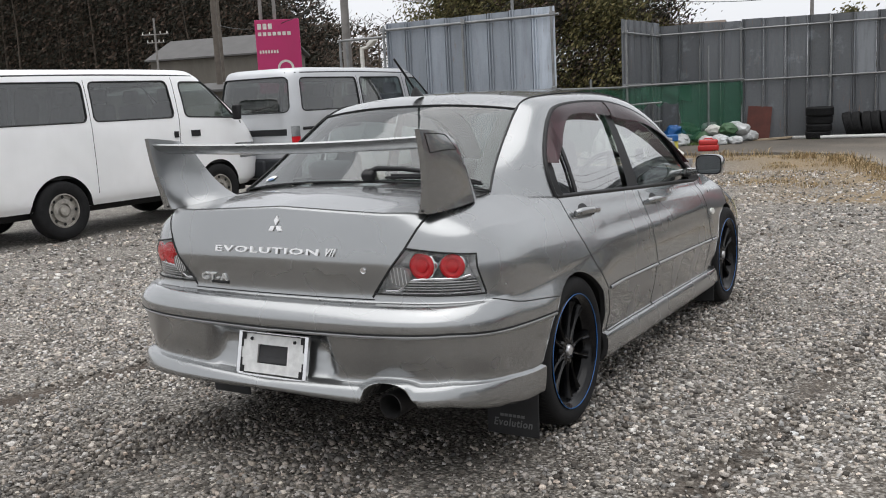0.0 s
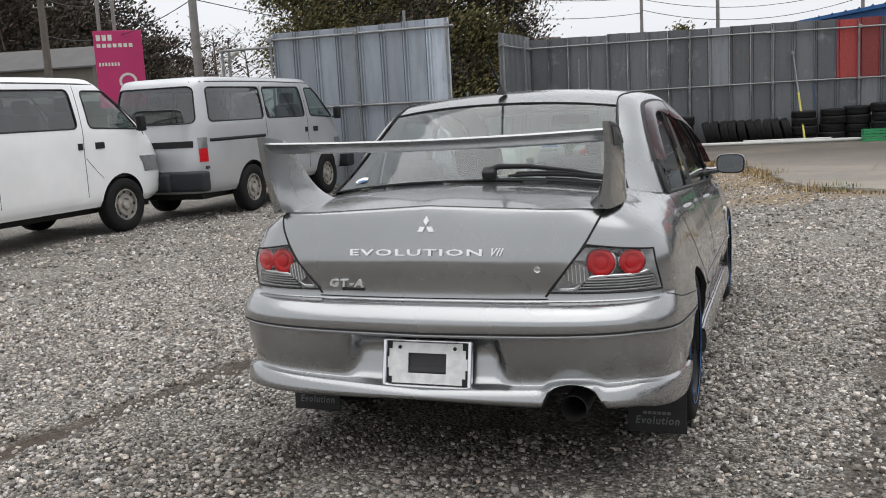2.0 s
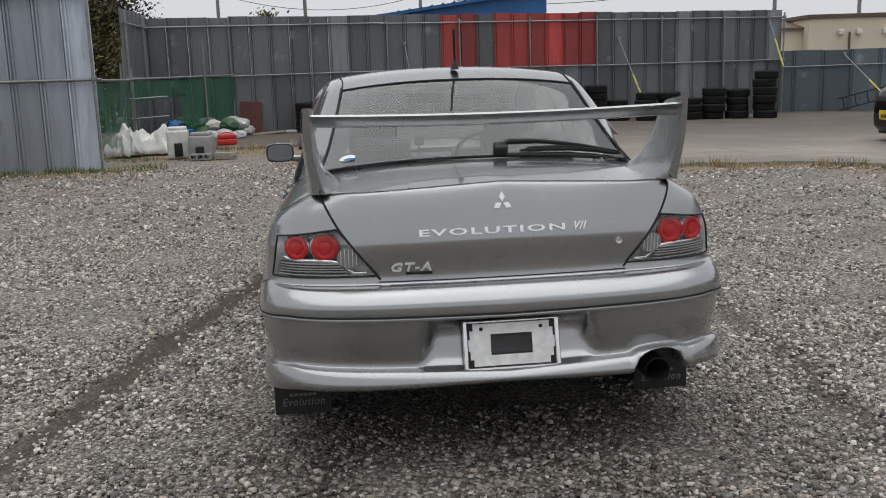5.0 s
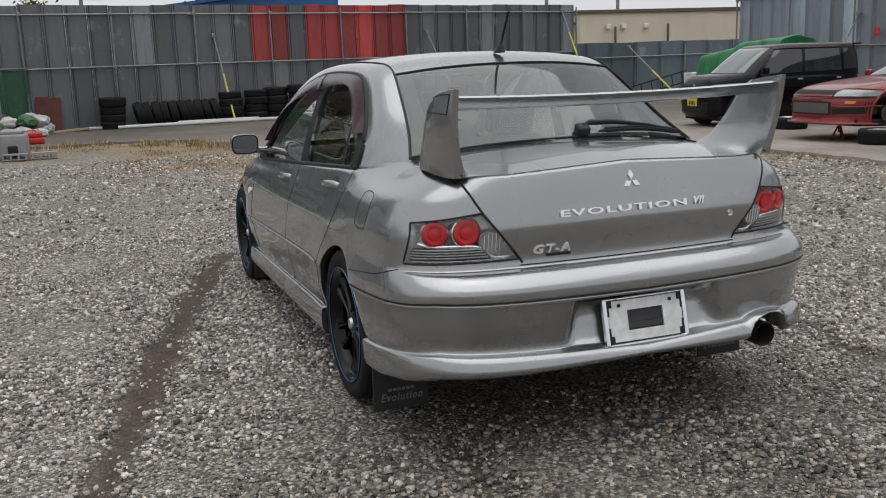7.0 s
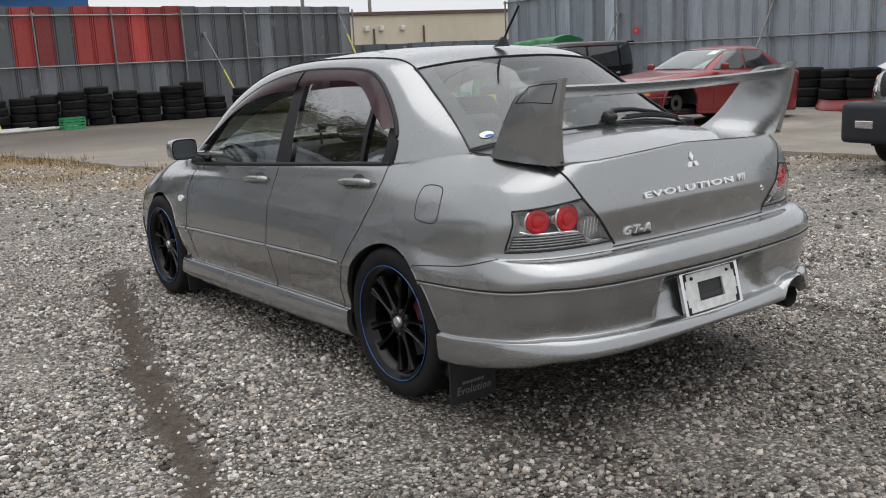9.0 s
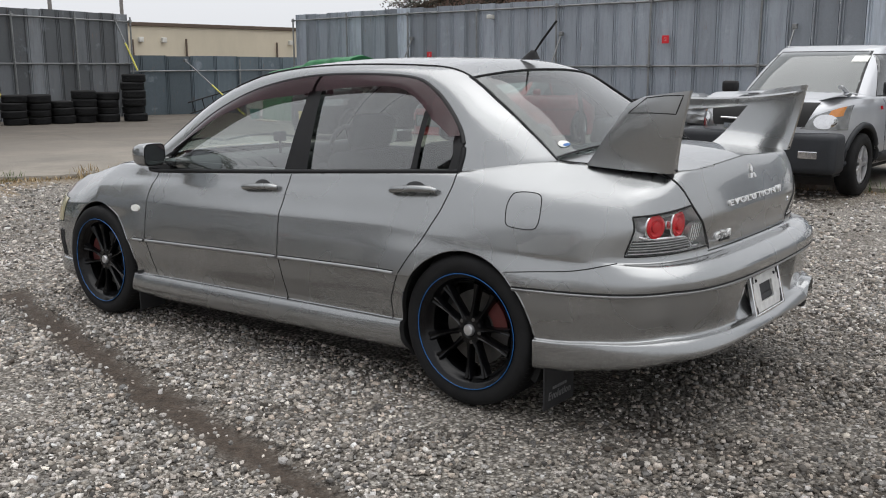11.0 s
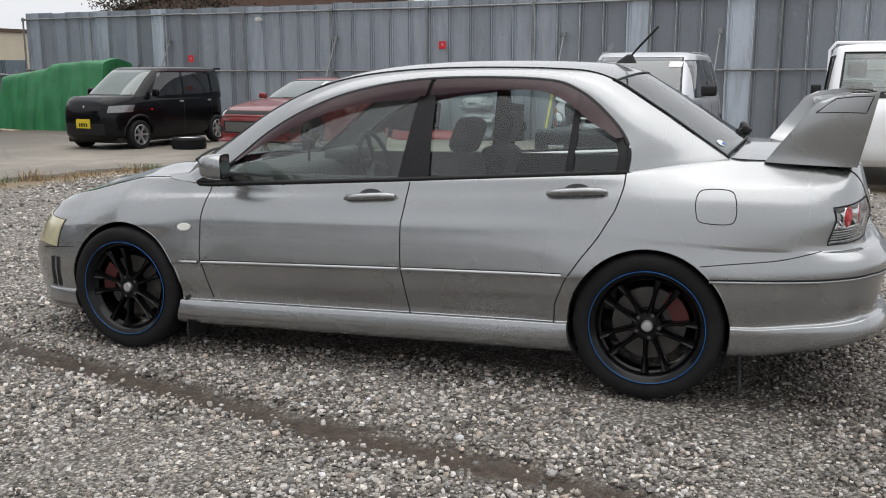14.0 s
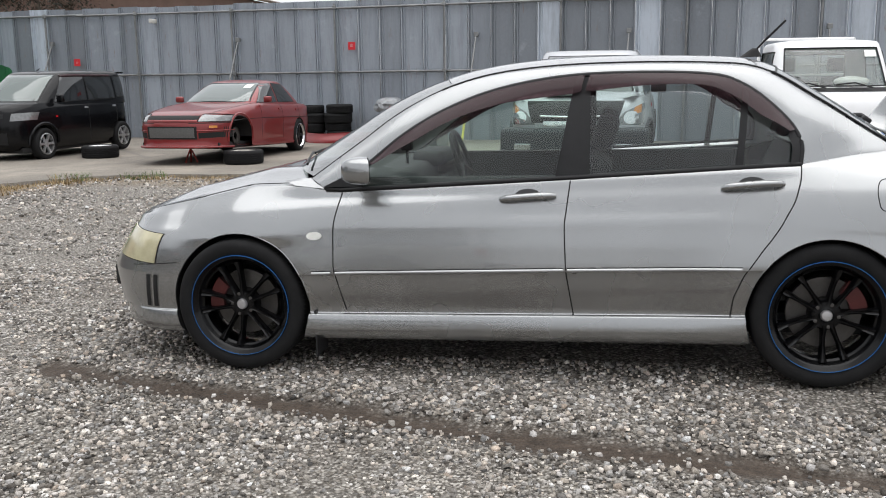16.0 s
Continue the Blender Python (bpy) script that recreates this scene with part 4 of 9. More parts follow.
def screen_point(k0, k1, bow_y, bow_z):
    def fn(u, v):
        s = 2 * u - 1
        k = k0 + (k1 - k0) * v
        i = min(int(k), NA - 2)
        b = CURVE_B[i].lerp(CURVE_B[i + 1], k - i)
        c = 1 - s * s
        y = b.y + (bow_y[0] * (1 - v) + bow_y[1] * v) * c
        z = b.z + (bow_z[0] * (1 - v) + bow_z[1] * v) * (1 - abs(s) ** 2.3)
        return Vector((s * (b.x - 0.004), y, z))
    return fn


M_LINER = plain("pale_grey_lining", (0.34, 0.34, 0.33), 0.9, 0.0, 0.12, 14)
for side in (1, -1):
    sheet("side_frame", frame_point(side), 90, 8, M_BODY, car)
    sheet("pillar_trim", lambda u, v, fn=frame_point(side), side=side: fn(u, .06 + .90 * v) - Vector((side * .022, 0, .014)), 60, 6, M_LINER, car, "pale grey pillar trim")
sheet("roof", roof_point, 36, 30, M_BODY, car)
windscreen = sheet("windscreen", screen_point(0.3, 18.4, (0.24, 0.10), (0.02, 0.031)), 30, 20, M_GLASS, car)
M_GLASS_REAR = glass("rear_glass", (0.24, 0.26, 0.26), 0.08, 0.03, gloss=0.055, power=3.3, clear=(0.68, 0.79, 0.77))
rear_window = sheet("rear_window", screen_point(43.4, 59.4, (-0.06, -0.06), (0.031, 0.04)), 30, 20, M_GLASS_REAR, car)
for u0 in (.12, .50):
    tube("front_wiper", [screen_point(0.3, 18.4, (0.24, 0.10), (0.02, 0.031))(u0 + .36 * t, .03 + .05 * math.sin(math.pi * t)) + Vector((0, .012, .016)) for t in np.linspace(0, 1, 9)], .007, M_BLACK, car, 6)
windscreen.visible_shadow = rear_window.visible_shadow = False
for side in (1, -1):
    tube("rear_window_seal", [Vector((p.x * side, p.y, p.z)) + Vector((0.004 * side, 0, 0.003)) for p in CURVE_B[43:]], 0.0045, M_BLACK, car, 6)
    tube("windscreen_seal", [Vector((p.x * side, p.y, p.z)) + Vector((-0.002 * side, 0, -0.001)) for p in CURVE_B[:19]], 0.0045, M_BLACK, car, 6)
    tube("roof_gutter", [Vector((p.x * side, p.y, p.z + 0.002)) for p in CURVE_B[17:46]], 0.003, M_GAP, car, 6)
tube("rear_window_top_seal", [roof_point(i / 20, 1.0) + Vector((0, -0.006, -0.002)) for i in range(21)], 0.0045, M_BLACK, rear_window, 6)
tube("rear_window_base_seal", [screen_point(43.4, 59.4, (-0.06, -0.06), (0.031, 0.04))(i / 20, 1.0) for i in range(21)], 0.004, M_BLACK, rear_window, 6)
sheet("screen_border", lambda u, v: screen_point(43.4, 59.4, (-0.06, -0.06), (0.031, 0.04))(u, 1 - 0.05 * v) - Vector((0, -0.004, 0.004)), 30, 3, M_BLACK, rear_window)
for s in (0, 1):
    sheet("screen_border", lambda u, v, s=s: screen_point(43.4, 59.4, (-0.06, -0.06), (0.031, 0.04))(0.06 * u if s else 1 - 0.06 * u, v) - Vector((0, -0.003, 0.003)), 3, 20, M_BLACK, rear_window)


def opening_top(y):
    """Half width and height of the door opening's upper line at a station."""
    best = None
    for a, b in zip(CURVE_A, CURVE_A[1:]):
        if min(a.y, b.y) <= y <= max(a.y, b.y) and abs(a.y - b.y) > 1e-5:
            p = a.lerp(b, (y - a.y) / (b.y - a.y))
            if best is None or p.z > best.z:
                best = p
    return best if best is not None else CURVE_A[-1]


def belt(y):
    return Vector((lerp([(.1, .724), (1.08, .750), (2.2, .758)], y), y, lerp([(.1, .952), (1.08, .902), (2.12, .852), (2.2, .856)], y)))


def pane(name, y0, y1, lean0, lean1, side, material, parent, n=18):
    """A side window between two stations; lean: how far its upper end is shifted."""
    def fn(u, v):
        yb = y0 + (y1 - y0) * u
        yt = yb + lean0 + (lean1 - lean0) * u
        t, b = opening_top(min(2.2, max(.115, yt))), belt(yb)
        p = b.lerp(t, v * 0.985)
        p.x += 0.012 * math.sin(math.pi * v) - 0.012
        return Vector((p.x * side, p.y, p.z))
    ob = sheet(name, fn, n, 10, material, parent)
    ob.visible_shadow = False
    return ob


M_GLASS_SIDE = glass("side_glass", (0.13, 0.19, 0.165), 0.0, gloss=0.05, power=1.25, clear=(0.86, 0.97, 0.92))
M_GLASS_TINT = glass("side_glass_rear", (0.10, 0.14, 0.13), 0.0, gloss=0.06, power=1.25, clear=(0.82, 0.89, 0.87))
for side in (1, -1):
    pane("front_side_glass", 1.13, 2.19, -0.09, 0.0, side, M_GLASS_SIDE, car, 26)
    pane("rear_side_glass", 0.375, 1.01, -0.03, 0.005, side, M_GLASS_TINT, car, 18)
    pane("quarter_glass", 0.128, 0.355, 0.01, -0.03, side, M_GLASS_TINT, car, 10)

    def pillar(u, v, side=side):
        yb, yt = 1.148 + (0.997 - 1.148) * u, 1.062 + (0.995 - 1.062) * u
        t, b = opening_top(yt), belt(yb)
        p = b.lerp(t, v)
        p.x += 0.012 * math.sin(math.pi * v) + 0.002
        return Vector((p.x * side, p.y, p.z))
    sheet("door_pillar", pillar, 4, 10, M_BLACK, car)

    def divider(u, v, side=side):
        yb, yt = 0.378 + (0.347 - 0.378) * u, 0.345 + (0.318 - 0.345) * u
        t, b = opening_top(yt), belt(yb)
        p = b.lerp(t, v)
        p.x += 0.012 * math.sin(math.pi * v) + 0.0
        return Vector((p.x * side, p.y, p.z))
    sheet("quarter_divider", divider, 2, 8, M_BLACK, car)
    def quarter_frame(u, v, side=side):
        k = 49.5 + 10.4 * u
        i = min(int(k), NA - 2)
        a = CURVE_A[i].lerp(CURVE_A[i + 1], k - i)
        d = Vector((0, .62 - a.y, 1.0 - a.z)).normalized()
        p = a + d * .042 * min(1, .25 + 2.5 * u) * v
        return Vector(((p.x + .006 + .012 * v) * side, p.y, p.z))
    sheet("quarter_frame", quarter_frame, 20, 3, M_BLACK, car)
    tube("window_surround", [Vector((p.x * side, p.y, p.z)) for p in CURVE_A], 0.011, M_BLACK, car, 8)
    tube("belt_moulding", [Vector(((belt(y).x + 0.012) * side, y, belt(y).z - 0.001)) for y in np.linspace(2.2, 0.112, 30)], 0.011, M_BLACK, car, 8)

    def visor(i0, i1, first, last, side=side):
        def fn(u, v):
            k = i0 + (i1 - i0) * u
            i = min(int(k), NA - 2)
            a = CURVE_A[i].lerp(CURVE_A[i + 1], k - i)
            inner = Vector((0.69, 1.10, 0.99))
            d = (inner - a)
            d.x = 0
            d.normalize()
            wide = 0.078 * min(1, first + 3.2 * u, last + 3.2 * (1 - u))
            p = a + d * wide * v
            p.x += 0.012 + 0.040 * v + 0.008 * math.sin(math.pi * v)
            return Vector((p.x * side, p.y, p.z))
        return fn
    sheet("window_visor", visor(7.2, 29.9, 0.4, 0.9), 40, 4, M_VISOR, car, "smoked purple wind deflector")
    sheet("window_visor", visor(30.2, 51.0, 0.9, 0.35), 40, 4, M_VISOR, car, "smoked purple wind deflector")

    # shut lines, mouldings and handles
    dx = (-side, 0, 0)
    for which, z1 in (("f", .848), ("m", .896), ("r", .945)):
        line_on("shut_line", [(side, door_edge(which, z), z) for z in np.linspace(.300, z1, 14)], dx, 0.0055, M_GAP, car, 0.0008, 50)
    line_on("shut_line", [(side, y, lerp([(.38, .309), (2.23, .284)], y)) for y in (2.12, 1.3, .39)], dx, 0.005, M_GAP, car, 0.0008, 50)
    line_on("bumper_shut_line", [(side, -.21, .592), (side, -.32, .606), (side, -.5, .628), (side, -.66, .668)], dx, 0.004, M_GAP, car, 0.0008, 40)
    for a, b in (((2.257, .470), (2.165, .473)), ((2.145, .473), (1.108, .499)), ((1.088, .499), (.356, .514))):
        line_on("side_moulding", [(side, a[0], a[1] + .006), (side, b[0], b[1] + .006)], dx, 0.016, M_LIP, car, 0.003, 30, round_=0.004)
        line_on("moulding_shadow", [(side, a[0], a[1] + .0165), (side, b[0], b[1] + .0165)], dx, 0.004, M_GAP, car, 0.001, 30)
    flap = [(side, -.185, .782), (side, -.178, .84), (side, -.19, .882), (side, -.22, .893), (side, -.27, .895), (side, -.315, .888), (side, -.333, .86), (side, -.338, .80), (side, -.325, .768), (side, -.29, .760), (side, -.23, .762), (side, -.198, .768)]
    if side < 0:
        line_on("fuel_flap_line", flap, dx, 0.004, M_GAP, car, 0.0008, 70, closed=True)
    for y0, y1, z0, z1 in ((1.385, 1.145, .806, .822), (.437, .188, .852, .868)):
        ym, zm = (y0 + y1) / 2, (z0 + z1) / 2

        def cup(u, v, ym=ym, zm=zm, side=side):
            r, t = 0.5 * v, math.pi * u
            return Vector((side, ym + 0.062 * 2 * r * math.cos(t), zm + 0.005 + 0.036 * 2 * r * math.sin(t)))
        # dark half-disc paints the shade in the hollow behind the handle
        patch_on("handle_cup_shade", cup, dx, M_TRIM, car, 0.0012, 24, 4, 0.001)
        pts = [onto((side, y0 + (y1 - y0) * t, z0 + (z1 - z0) * t), dx, 0.010 + 0.022 * math.sin(math.pi * min(1, max(0, t))) ** 0.4)[0] for t in np.linspace(0, 1, 12)]
        h = tube("door_handle", pts, [0.010] + [0.0155] * 10 + [0.012], M_BODY, car, 10)
        if side < 0 and y0 > 1:
            lock = onto((side, 1.165, .8215), dx, 0.030)[0]
            lathe("lock", [(0.0, 0.0), (0.006, 0.0), (0.0065, 0.006)], 12, M_BLACK, h, "x", m=Matrix.Translation(lock))
    lamp = lambda u, v, side=side: Vector((side, 2.243 + 0.036 * v * math.cos(6.2832 * u), .648 + 0.018 * v * math.sin(6.2832 * u)))
    patch_on("side_repeater", lamp, dx, M_STICKER, car, 0.008, 24, 4, 0.008, "clear white side indicator")


# ---- the saloon's fittings ----
def row_strip(name, row, outward, width, material, q_from, label=""):
    """A strip that follows one row of the skin round the whole tail."""
    cols, pts = body_grid()
    run = [p[int(row * SUB)] for (q, a), p in zip(cols, pts) if q <= q_from]
    line = [Vector((-p.x, p.y, p.z)) for p in run[::-1]] + [p.copy() for p in run[1:]]
    vs, fs = [], []
    for i, p in enumerate(line):
        t = (line[min(i + 1, len(line) - 1)] - line[max(i - 1, 0)]).normalized()
        n = t.cross(Vector((0, 0, 1))).normalized()
        for dz, o in ((-width / 2, -0.004), (-width / 2, outward), (0, outward * 1.4), (width / 2, outward), (width / 2, -0.004)):
            vs.append(p + n * o + Vector((0, 0, dz)))
    for i in range(len(line) - 1):
        fs += [(5 * i + k, 5 * i + k + 1, 5 * i + 6 + k, 5 * i + 5 + k) for k in range(4)]
    return part(name, mesh_of(name, vs, fs, material, True), material, car, label)


row_strip("bumper_groove", 7.2, 0.0014, 0.0055, M_GAP, -0.24)
row_strip("bumper_moulding", 6.33, 0.006, 0.012, M_LIP, -0.24)
# lower-edge shadow gap between boot lid and bumper
line_on("trunk_shut_line", [(-.44, -1, .674), (0, -1, .671), (.44, -1, .674)], (0, 1, 0), 0.004, M_GAP, car, 0.001, 40)
for side in (1, -1):
    line_on("trunk_shut_line", [(side * .432, -1, .682), (side * .50, -1, .770), (side * .567, -1, .860), (side * .618, -1, .955), (side * .625, -1, .975)], (0, 1, 0), 0.008, M_GAP, car, 0.001, 40)
    tube("trunk_shut_line", [(side * .624, y, lerp([(-.79, .990), (-.35, 1.001), (-.3, 1.006)], y)) for y in np.linspace(-.79, -.30, 14)], 0.0035, M_GAP, car, 6)
    # lid edge of the bonnet
    tube("bonnet_shut_line", [hood_point(0.5 + side * 0.48, v) + Vector((0, 0, 0.0005)) for v in np.linspace(0.0, 1, 16)], 0.0016, M_GAP, car, 6)


def disc_patch(cx, cz, rx, rz):
    return lambda u, v: Vector((cx + rx * v * math.cos(6.28319 * u), -1, cz + rz * v * math.sin(6.28319 * u)))


def tail_light(side):
    """A clear lamp sunk into the wing: chrome back, two red drums, a reversing drum and ribs behind one cover."""
    back = (0, 1, 0)
    q4 = quad(*[(side * x, -1, z) for x, z in LAMP])
    deep = -0.062
    base = patch_on("tail_light", lambda u, v: q4(-.02 + 1.04 * u, -.03 + 1.06 * v), back, M_LAMPBACK, car, deep, 26, 12, 0.0, "clear tail lamp with two red rounds")
    edge = [(0, 0), (1, 0), (1, 1), (0, 1), (0, 0)]
    run = []
    for (ua, va), (ub, vb) in zip(edge, edge[1:]):
        run += [(ua + (ub - ua) * k / 14, va + (vb - va) * k / 14) for k in range(14)]
    vs, fs = [], []
    for u, v in run:
        for off in (0.002, -0.012, deep - .004):
            vs.append(onto(q4(u, v), back, off)[0])
    n = len(run)
    for i in range(n):
        j = (i + 1) % n
        fs += [(3 * i + k, 3 * j + k, 3 * j + k + 1, 3 * i + k + 1) for k in range(2)]
    part("lamp_wall", mesh_of("lamp_wall", vs, fs, M_REFLECTOR), M_REFLECTOR, base)
    gasket = [onto(q4(u, v), back, 0.001)[0] for u, v in run]
    tube("lamp_gasket", gasket + gasket[:1], .0035, M_GAP, base, 6)

    for cx, cz, r, reach, yaw in ((.618, .797, .048, 1.0, 4), (.718, .794, .044, .45, 21)):
        at = Vector((side * cx, onto((side * (cx + reach * r), -1, cz), back, 0)[0].y + .007, cz))
        turn = Matrix.Translation(at) @ pose(0, 0, 0, 0, 0, 90 + side * yaw)
        red = lathe("red_round", [(0, -.006), (r * .45, -.004), (r * .50, .002), (r * .75, -.003), (r * .96, 0), (r, .005), (r, .05)], 36, M_REDLENS, base, "x", "round red lens", turn)
        lathe("lamp_bezel", [(r * 1.0, .012), (r * 1.02, .002), (r * 1.10, .006), (r * 1.12, .05)], 36, M_CHROME, red, "x", "chrome bezel")
    sweep = [(side * .480, -1, .705), (side * .535, -1, .708), (side * .575, -1, .738), (side * .640, -1, .746), (side * .735, -1, .747), (side * .778, -1, .758)]
    line_on("chrome_sweep", sweep, back, .012, M_CHROME, base, -.016, 40, round_=.003)
    rev = patch_on("reversing_lens", disc_patch(side * .540, .760, .041, .039), back, M_LENSGREY, base, -.010, 24, 4, 0.03, "round clear reversing lens")
    for k in range(-2, 3):
        h = .034 * math.sqrt(1 - (k * 1.4 / 4.2) ** 2)
        line_on("lens_rib", [(side * (.540 + .0135 * k), -1, .760 - h), (side * (.540 + .0135 * k), -1, .760 + h)], back, 0.0030, M_REFLECTOR, rev, -.0085, 8)
    for k in range(5):
        z = .699 + 0.0095 * k
        line_on("lamp_rib", [(side * (.545 + .008 * k), -1, z), (side * (.802 - (z - .697) * 0.24), -1, z)], back, 0.0058, M_LENSGREY, base, -.012, 16, round_=.003)
        line_on("rib_gap", [(side * (.545 + .008 * k), -1, z + .0048), (side * (.802 - (z - .697) * 0.24), -1, z + .0048)], back, 0.0042, M_TRIM, base, -.015, 16)
    lens = patch_on("lamp_lens", lambda u, v: q4(0.004 + 0.992 * u, 0.01 + 0.98 * v), back, M_CLEARLENS, base, 0.002, 26, 12, 0.0)
    lens.visible_shadow = False


tail_light(1)
tail_light(-1)


def text_mesh(body, bold=0.017):
    cu = bpy.data.curves.new("letters", "FONT")
    cu.body, cu.extrude, cu.resolution_u, cu.offset, cu.space_character = body, 0.05, 2, bold, 1.15
    ob = new("letters", cu)
    bpy.context.view_layer.update()
    me = bpy.data.meshes.new_from_object(ob.evaluated_get(bpy.context.evaluated_depsgraph_get()))
    bpy.data.objects.remove(ob)
    bpy.data.curves.remove(cu)
    return me


def text_on(name, body, x0, x1, z0, z1, material, parent, depth=0.003, slant=0.0, flat_y=None, label=""):
    """Raised letters on the tail between x0 and x1, z0 and z1."""
    me = text_mesh(body)
    co = [v.co.copy() for v in me.vertices]
    ax, bx = min(c.x for c in co), max(c.x for c in co)
    ay, by = min(c.y for c in co), max(c.y for c in co)
    for v, c in zip(me.vertices, co):
        fz = (c.y - ay) / (by - ay)
        x = x0 + (x1 - x0) * (c.x - ax) / (bx - ax) + slant * fz
        z = z0 + (z1 - z0) * fz
        h = depth if c.z > 0 else -0.001
        v.co = Vector((x, flat_y - h, z)) if flat_y is not None else onto((x, -1, z), (0, 1, 0), h + 0.001)[0]
    me.materials.clear()
    me.materials.append(material)
    return part(name, me, material, parent, label)


M_BADGE = plain("bright_badge", (0.80, 0.80, 0.80), 0.28, 0.5, 0.06, 20, 0.0)
text_on("badge_letters", "EVOLUTION", -.295, .215, .828, .851, M_BADGE, car, 0.006, label="raised chrome badge lettering")
text_on("badge_letters", "VII", .238, .282, .827, .855, M_BADGE, car, 0.006, 0.012, label="raised chrome badge lettering")
text_on("badge_letters", "GT-A", -.398, -.255, .709, .739, M_BADGE, car, 0.006, 0.008, label="raised chrome badge lettering")
line_on("badge_bar", [(-.345, -1, .701), (-.252, -1, .700)], (0, 1, 0), 0.009, M_BLACK, car, 0.003, 10)


def emblem():
    """Three plain lozenges."""
    vs, fs = [], []
    for ang in (90, 210, 330):
        c, s = math.cos(radians(ang)), math.sin(radians(ang))
        L, W = 0.038, 0.0115
        ring = [(0.001 * c, 0.001 * s), (L / 2 * c - W * s, L / 2 * s + W * c), (L * c, L * s), (L / 2 * c + W * s, L / 2 * s - W * c)]
        for h, k in ((0.0, 1.0), (0.005, 0.9)):
            for x, z in ring:
                mx, mz = L / 2 * c, L / 2 * s
                vs.append(onto((mx + (x - mx) * k, -1, .930 + mz + (z - mz) * k), (0, 1, 0), h + 0.001)[0])
        b = len(vs) - 8
        fs += [(b + 4, b + 5, b + 6, b + 7)] + [(b + i, b + (i + 1) % 4, b + 4 + (i + 1) % 4, b + 4 + i) for i in range(4)]
    part("emblem", mesh_of("emblem", vs, fs, M_BADGE), M_BADGE, car, "three plain chrome lozenges")


emblem()
key_p = onto((.410, -1, .782), (0, 1, 0), 0.0)[0]
lathe("boot_lock", [(0, -0.006), (.007, -0.006), (.0075, -.003), (.012, -.004), (.0125, 0.003)], 20, M_CHROME, car, "x", m=Matrix.Translation(key_p) @ pose(0, 0, 0, 0, 0, 90))

# plate carrier


def plate():
    tilt = Matrix.Translation((0.008, -0.918, 0.447)) @ pose(0, 0, 0, -13, 0, 0)
    bm = bmesh.new()
    for x0, x1, z0, z1 in ((-.152, -.073, -.073, .073), (.073, .152, -.073, .073), (-.073, .073, -.073, -.036), (-.073, .073, .036, .073)):
        box(bm, x0, x1, -0.004, 0.004, z0, z1)
    base = part("plate_carrier", bm, M_PLATE, car, "bare metal plate carrier with open middle", m=tilt)
    bm = bmesh.new()
    for x0, x1, z0, z1 in ((-.17, -.154, -.085, .085), (.154, .17, -.085, .085), (-.17, .17, -.088, -.076), (-.17, .17, .076, .084)):
        box(bm, x0, x1, -0.010, 0.010, z0, z1, 0.003, 1)
    part("plate_frame", bm, M_CHROME, base, "chrome plate surround")
    for sx in (-1, 1):
        for sz in (-1, 1):
            bm = bmesh.new()
            box(bm, sx * .154, sx * .135, -0.007, -0.003, sz * .076, sz * .05)
            box(bm, sx * .154, sx * .147, -0.007, -0.003, sz * .051, sz * .02)
            part("corner_pad", bm, M_BLACK, base)
    bm = bmesh.new()
    box(bm, -.075, .075, 0.008, 0.012, -.038, .038)
    box(bm, -.07, .07, 0.002, 0.008, -.030, -.010)
    part("carrier_back", bm, M_TRIM, base)
    for sx in (-.105, .105):
        lathe("bolt", [(0, -.010), (.006, -.009), (.007, -.004)], 10, M_BLACK, base, "x", m=pose(sx, 0, .055, 0, 0, 90))


plate()

# exhaust
M_SOOT = plain("sooty_steel", (0.013, 0.012, 0.012), 0.6, 0.2, 0.4, 18)
lathe("exhaust_tip", [(.036, .25), (.043, .25), (.047, .0), (.046, -.006), (.044, -.008), (.042, .0), (.040, .22), (.0, .22)], 32, M_SOOT, car, "x", "steel exhaust tip with sooty bore", pose(.535, -.912, .312, 0, 0, 90))
lathe("exhaust_bore", [(.0415, .0), (.039, .20), (.0, .20)], 24, M_GAP, car, "x", "", pose(.535, -.914, .312, 0, 0, 90))


# wheels
def spoke_data(n, r0, r1):
    """Slim spokes in pairs, each with a grooved face, that end on the inner step of a deep rim."""
    vs, fs = [], []
    for k in range(n):
        mid, s = 2 * math.pi * (k // 2) / (n // 2), 1 if k % 2 else -1
        b = len(vs)
        steps = 7
        for i in range(steps):
            t = i / (steps - 1)
            r, a = r0 + (r1 - r0) * t, mid + s * radians(17 - 4.5 * t ** .7)
            wide = 0.0155 - 0.0062 * math.sin(math.pi * min(1, t * 1.05)) + 0.004 * t ** 4
            x = 0.082 - 0.006 * math.sin(math.pi * t) + 0.010 * t ** 2
            for du, dxx in ((-wide, -0.034), (-wide * .85, -0.004), (-wide * .55, 0.002), (-wide * .2, -.003), (wide * .2, -.003), (wide * .55, 0.002), (wide * .85, -0.004), (wide, -0.034)):
                vs.append((x + dxx, r * math.cos(a) - du * math.sin(a), r * math.sin(a) + du * math.cos(a)))
        for i in range(steps - 1):
            for j in range(7):
                fs.append((b + 8 * i + j, b + 8 * i + j + 1, b + 8 * i + 9 + j, b + 8 * i + 8 + j))
            fs.append((b + 8 * i + 7, b + 8 * i, b + 8 * i + 8, b + 8 * i + 15))
    return vs, fs


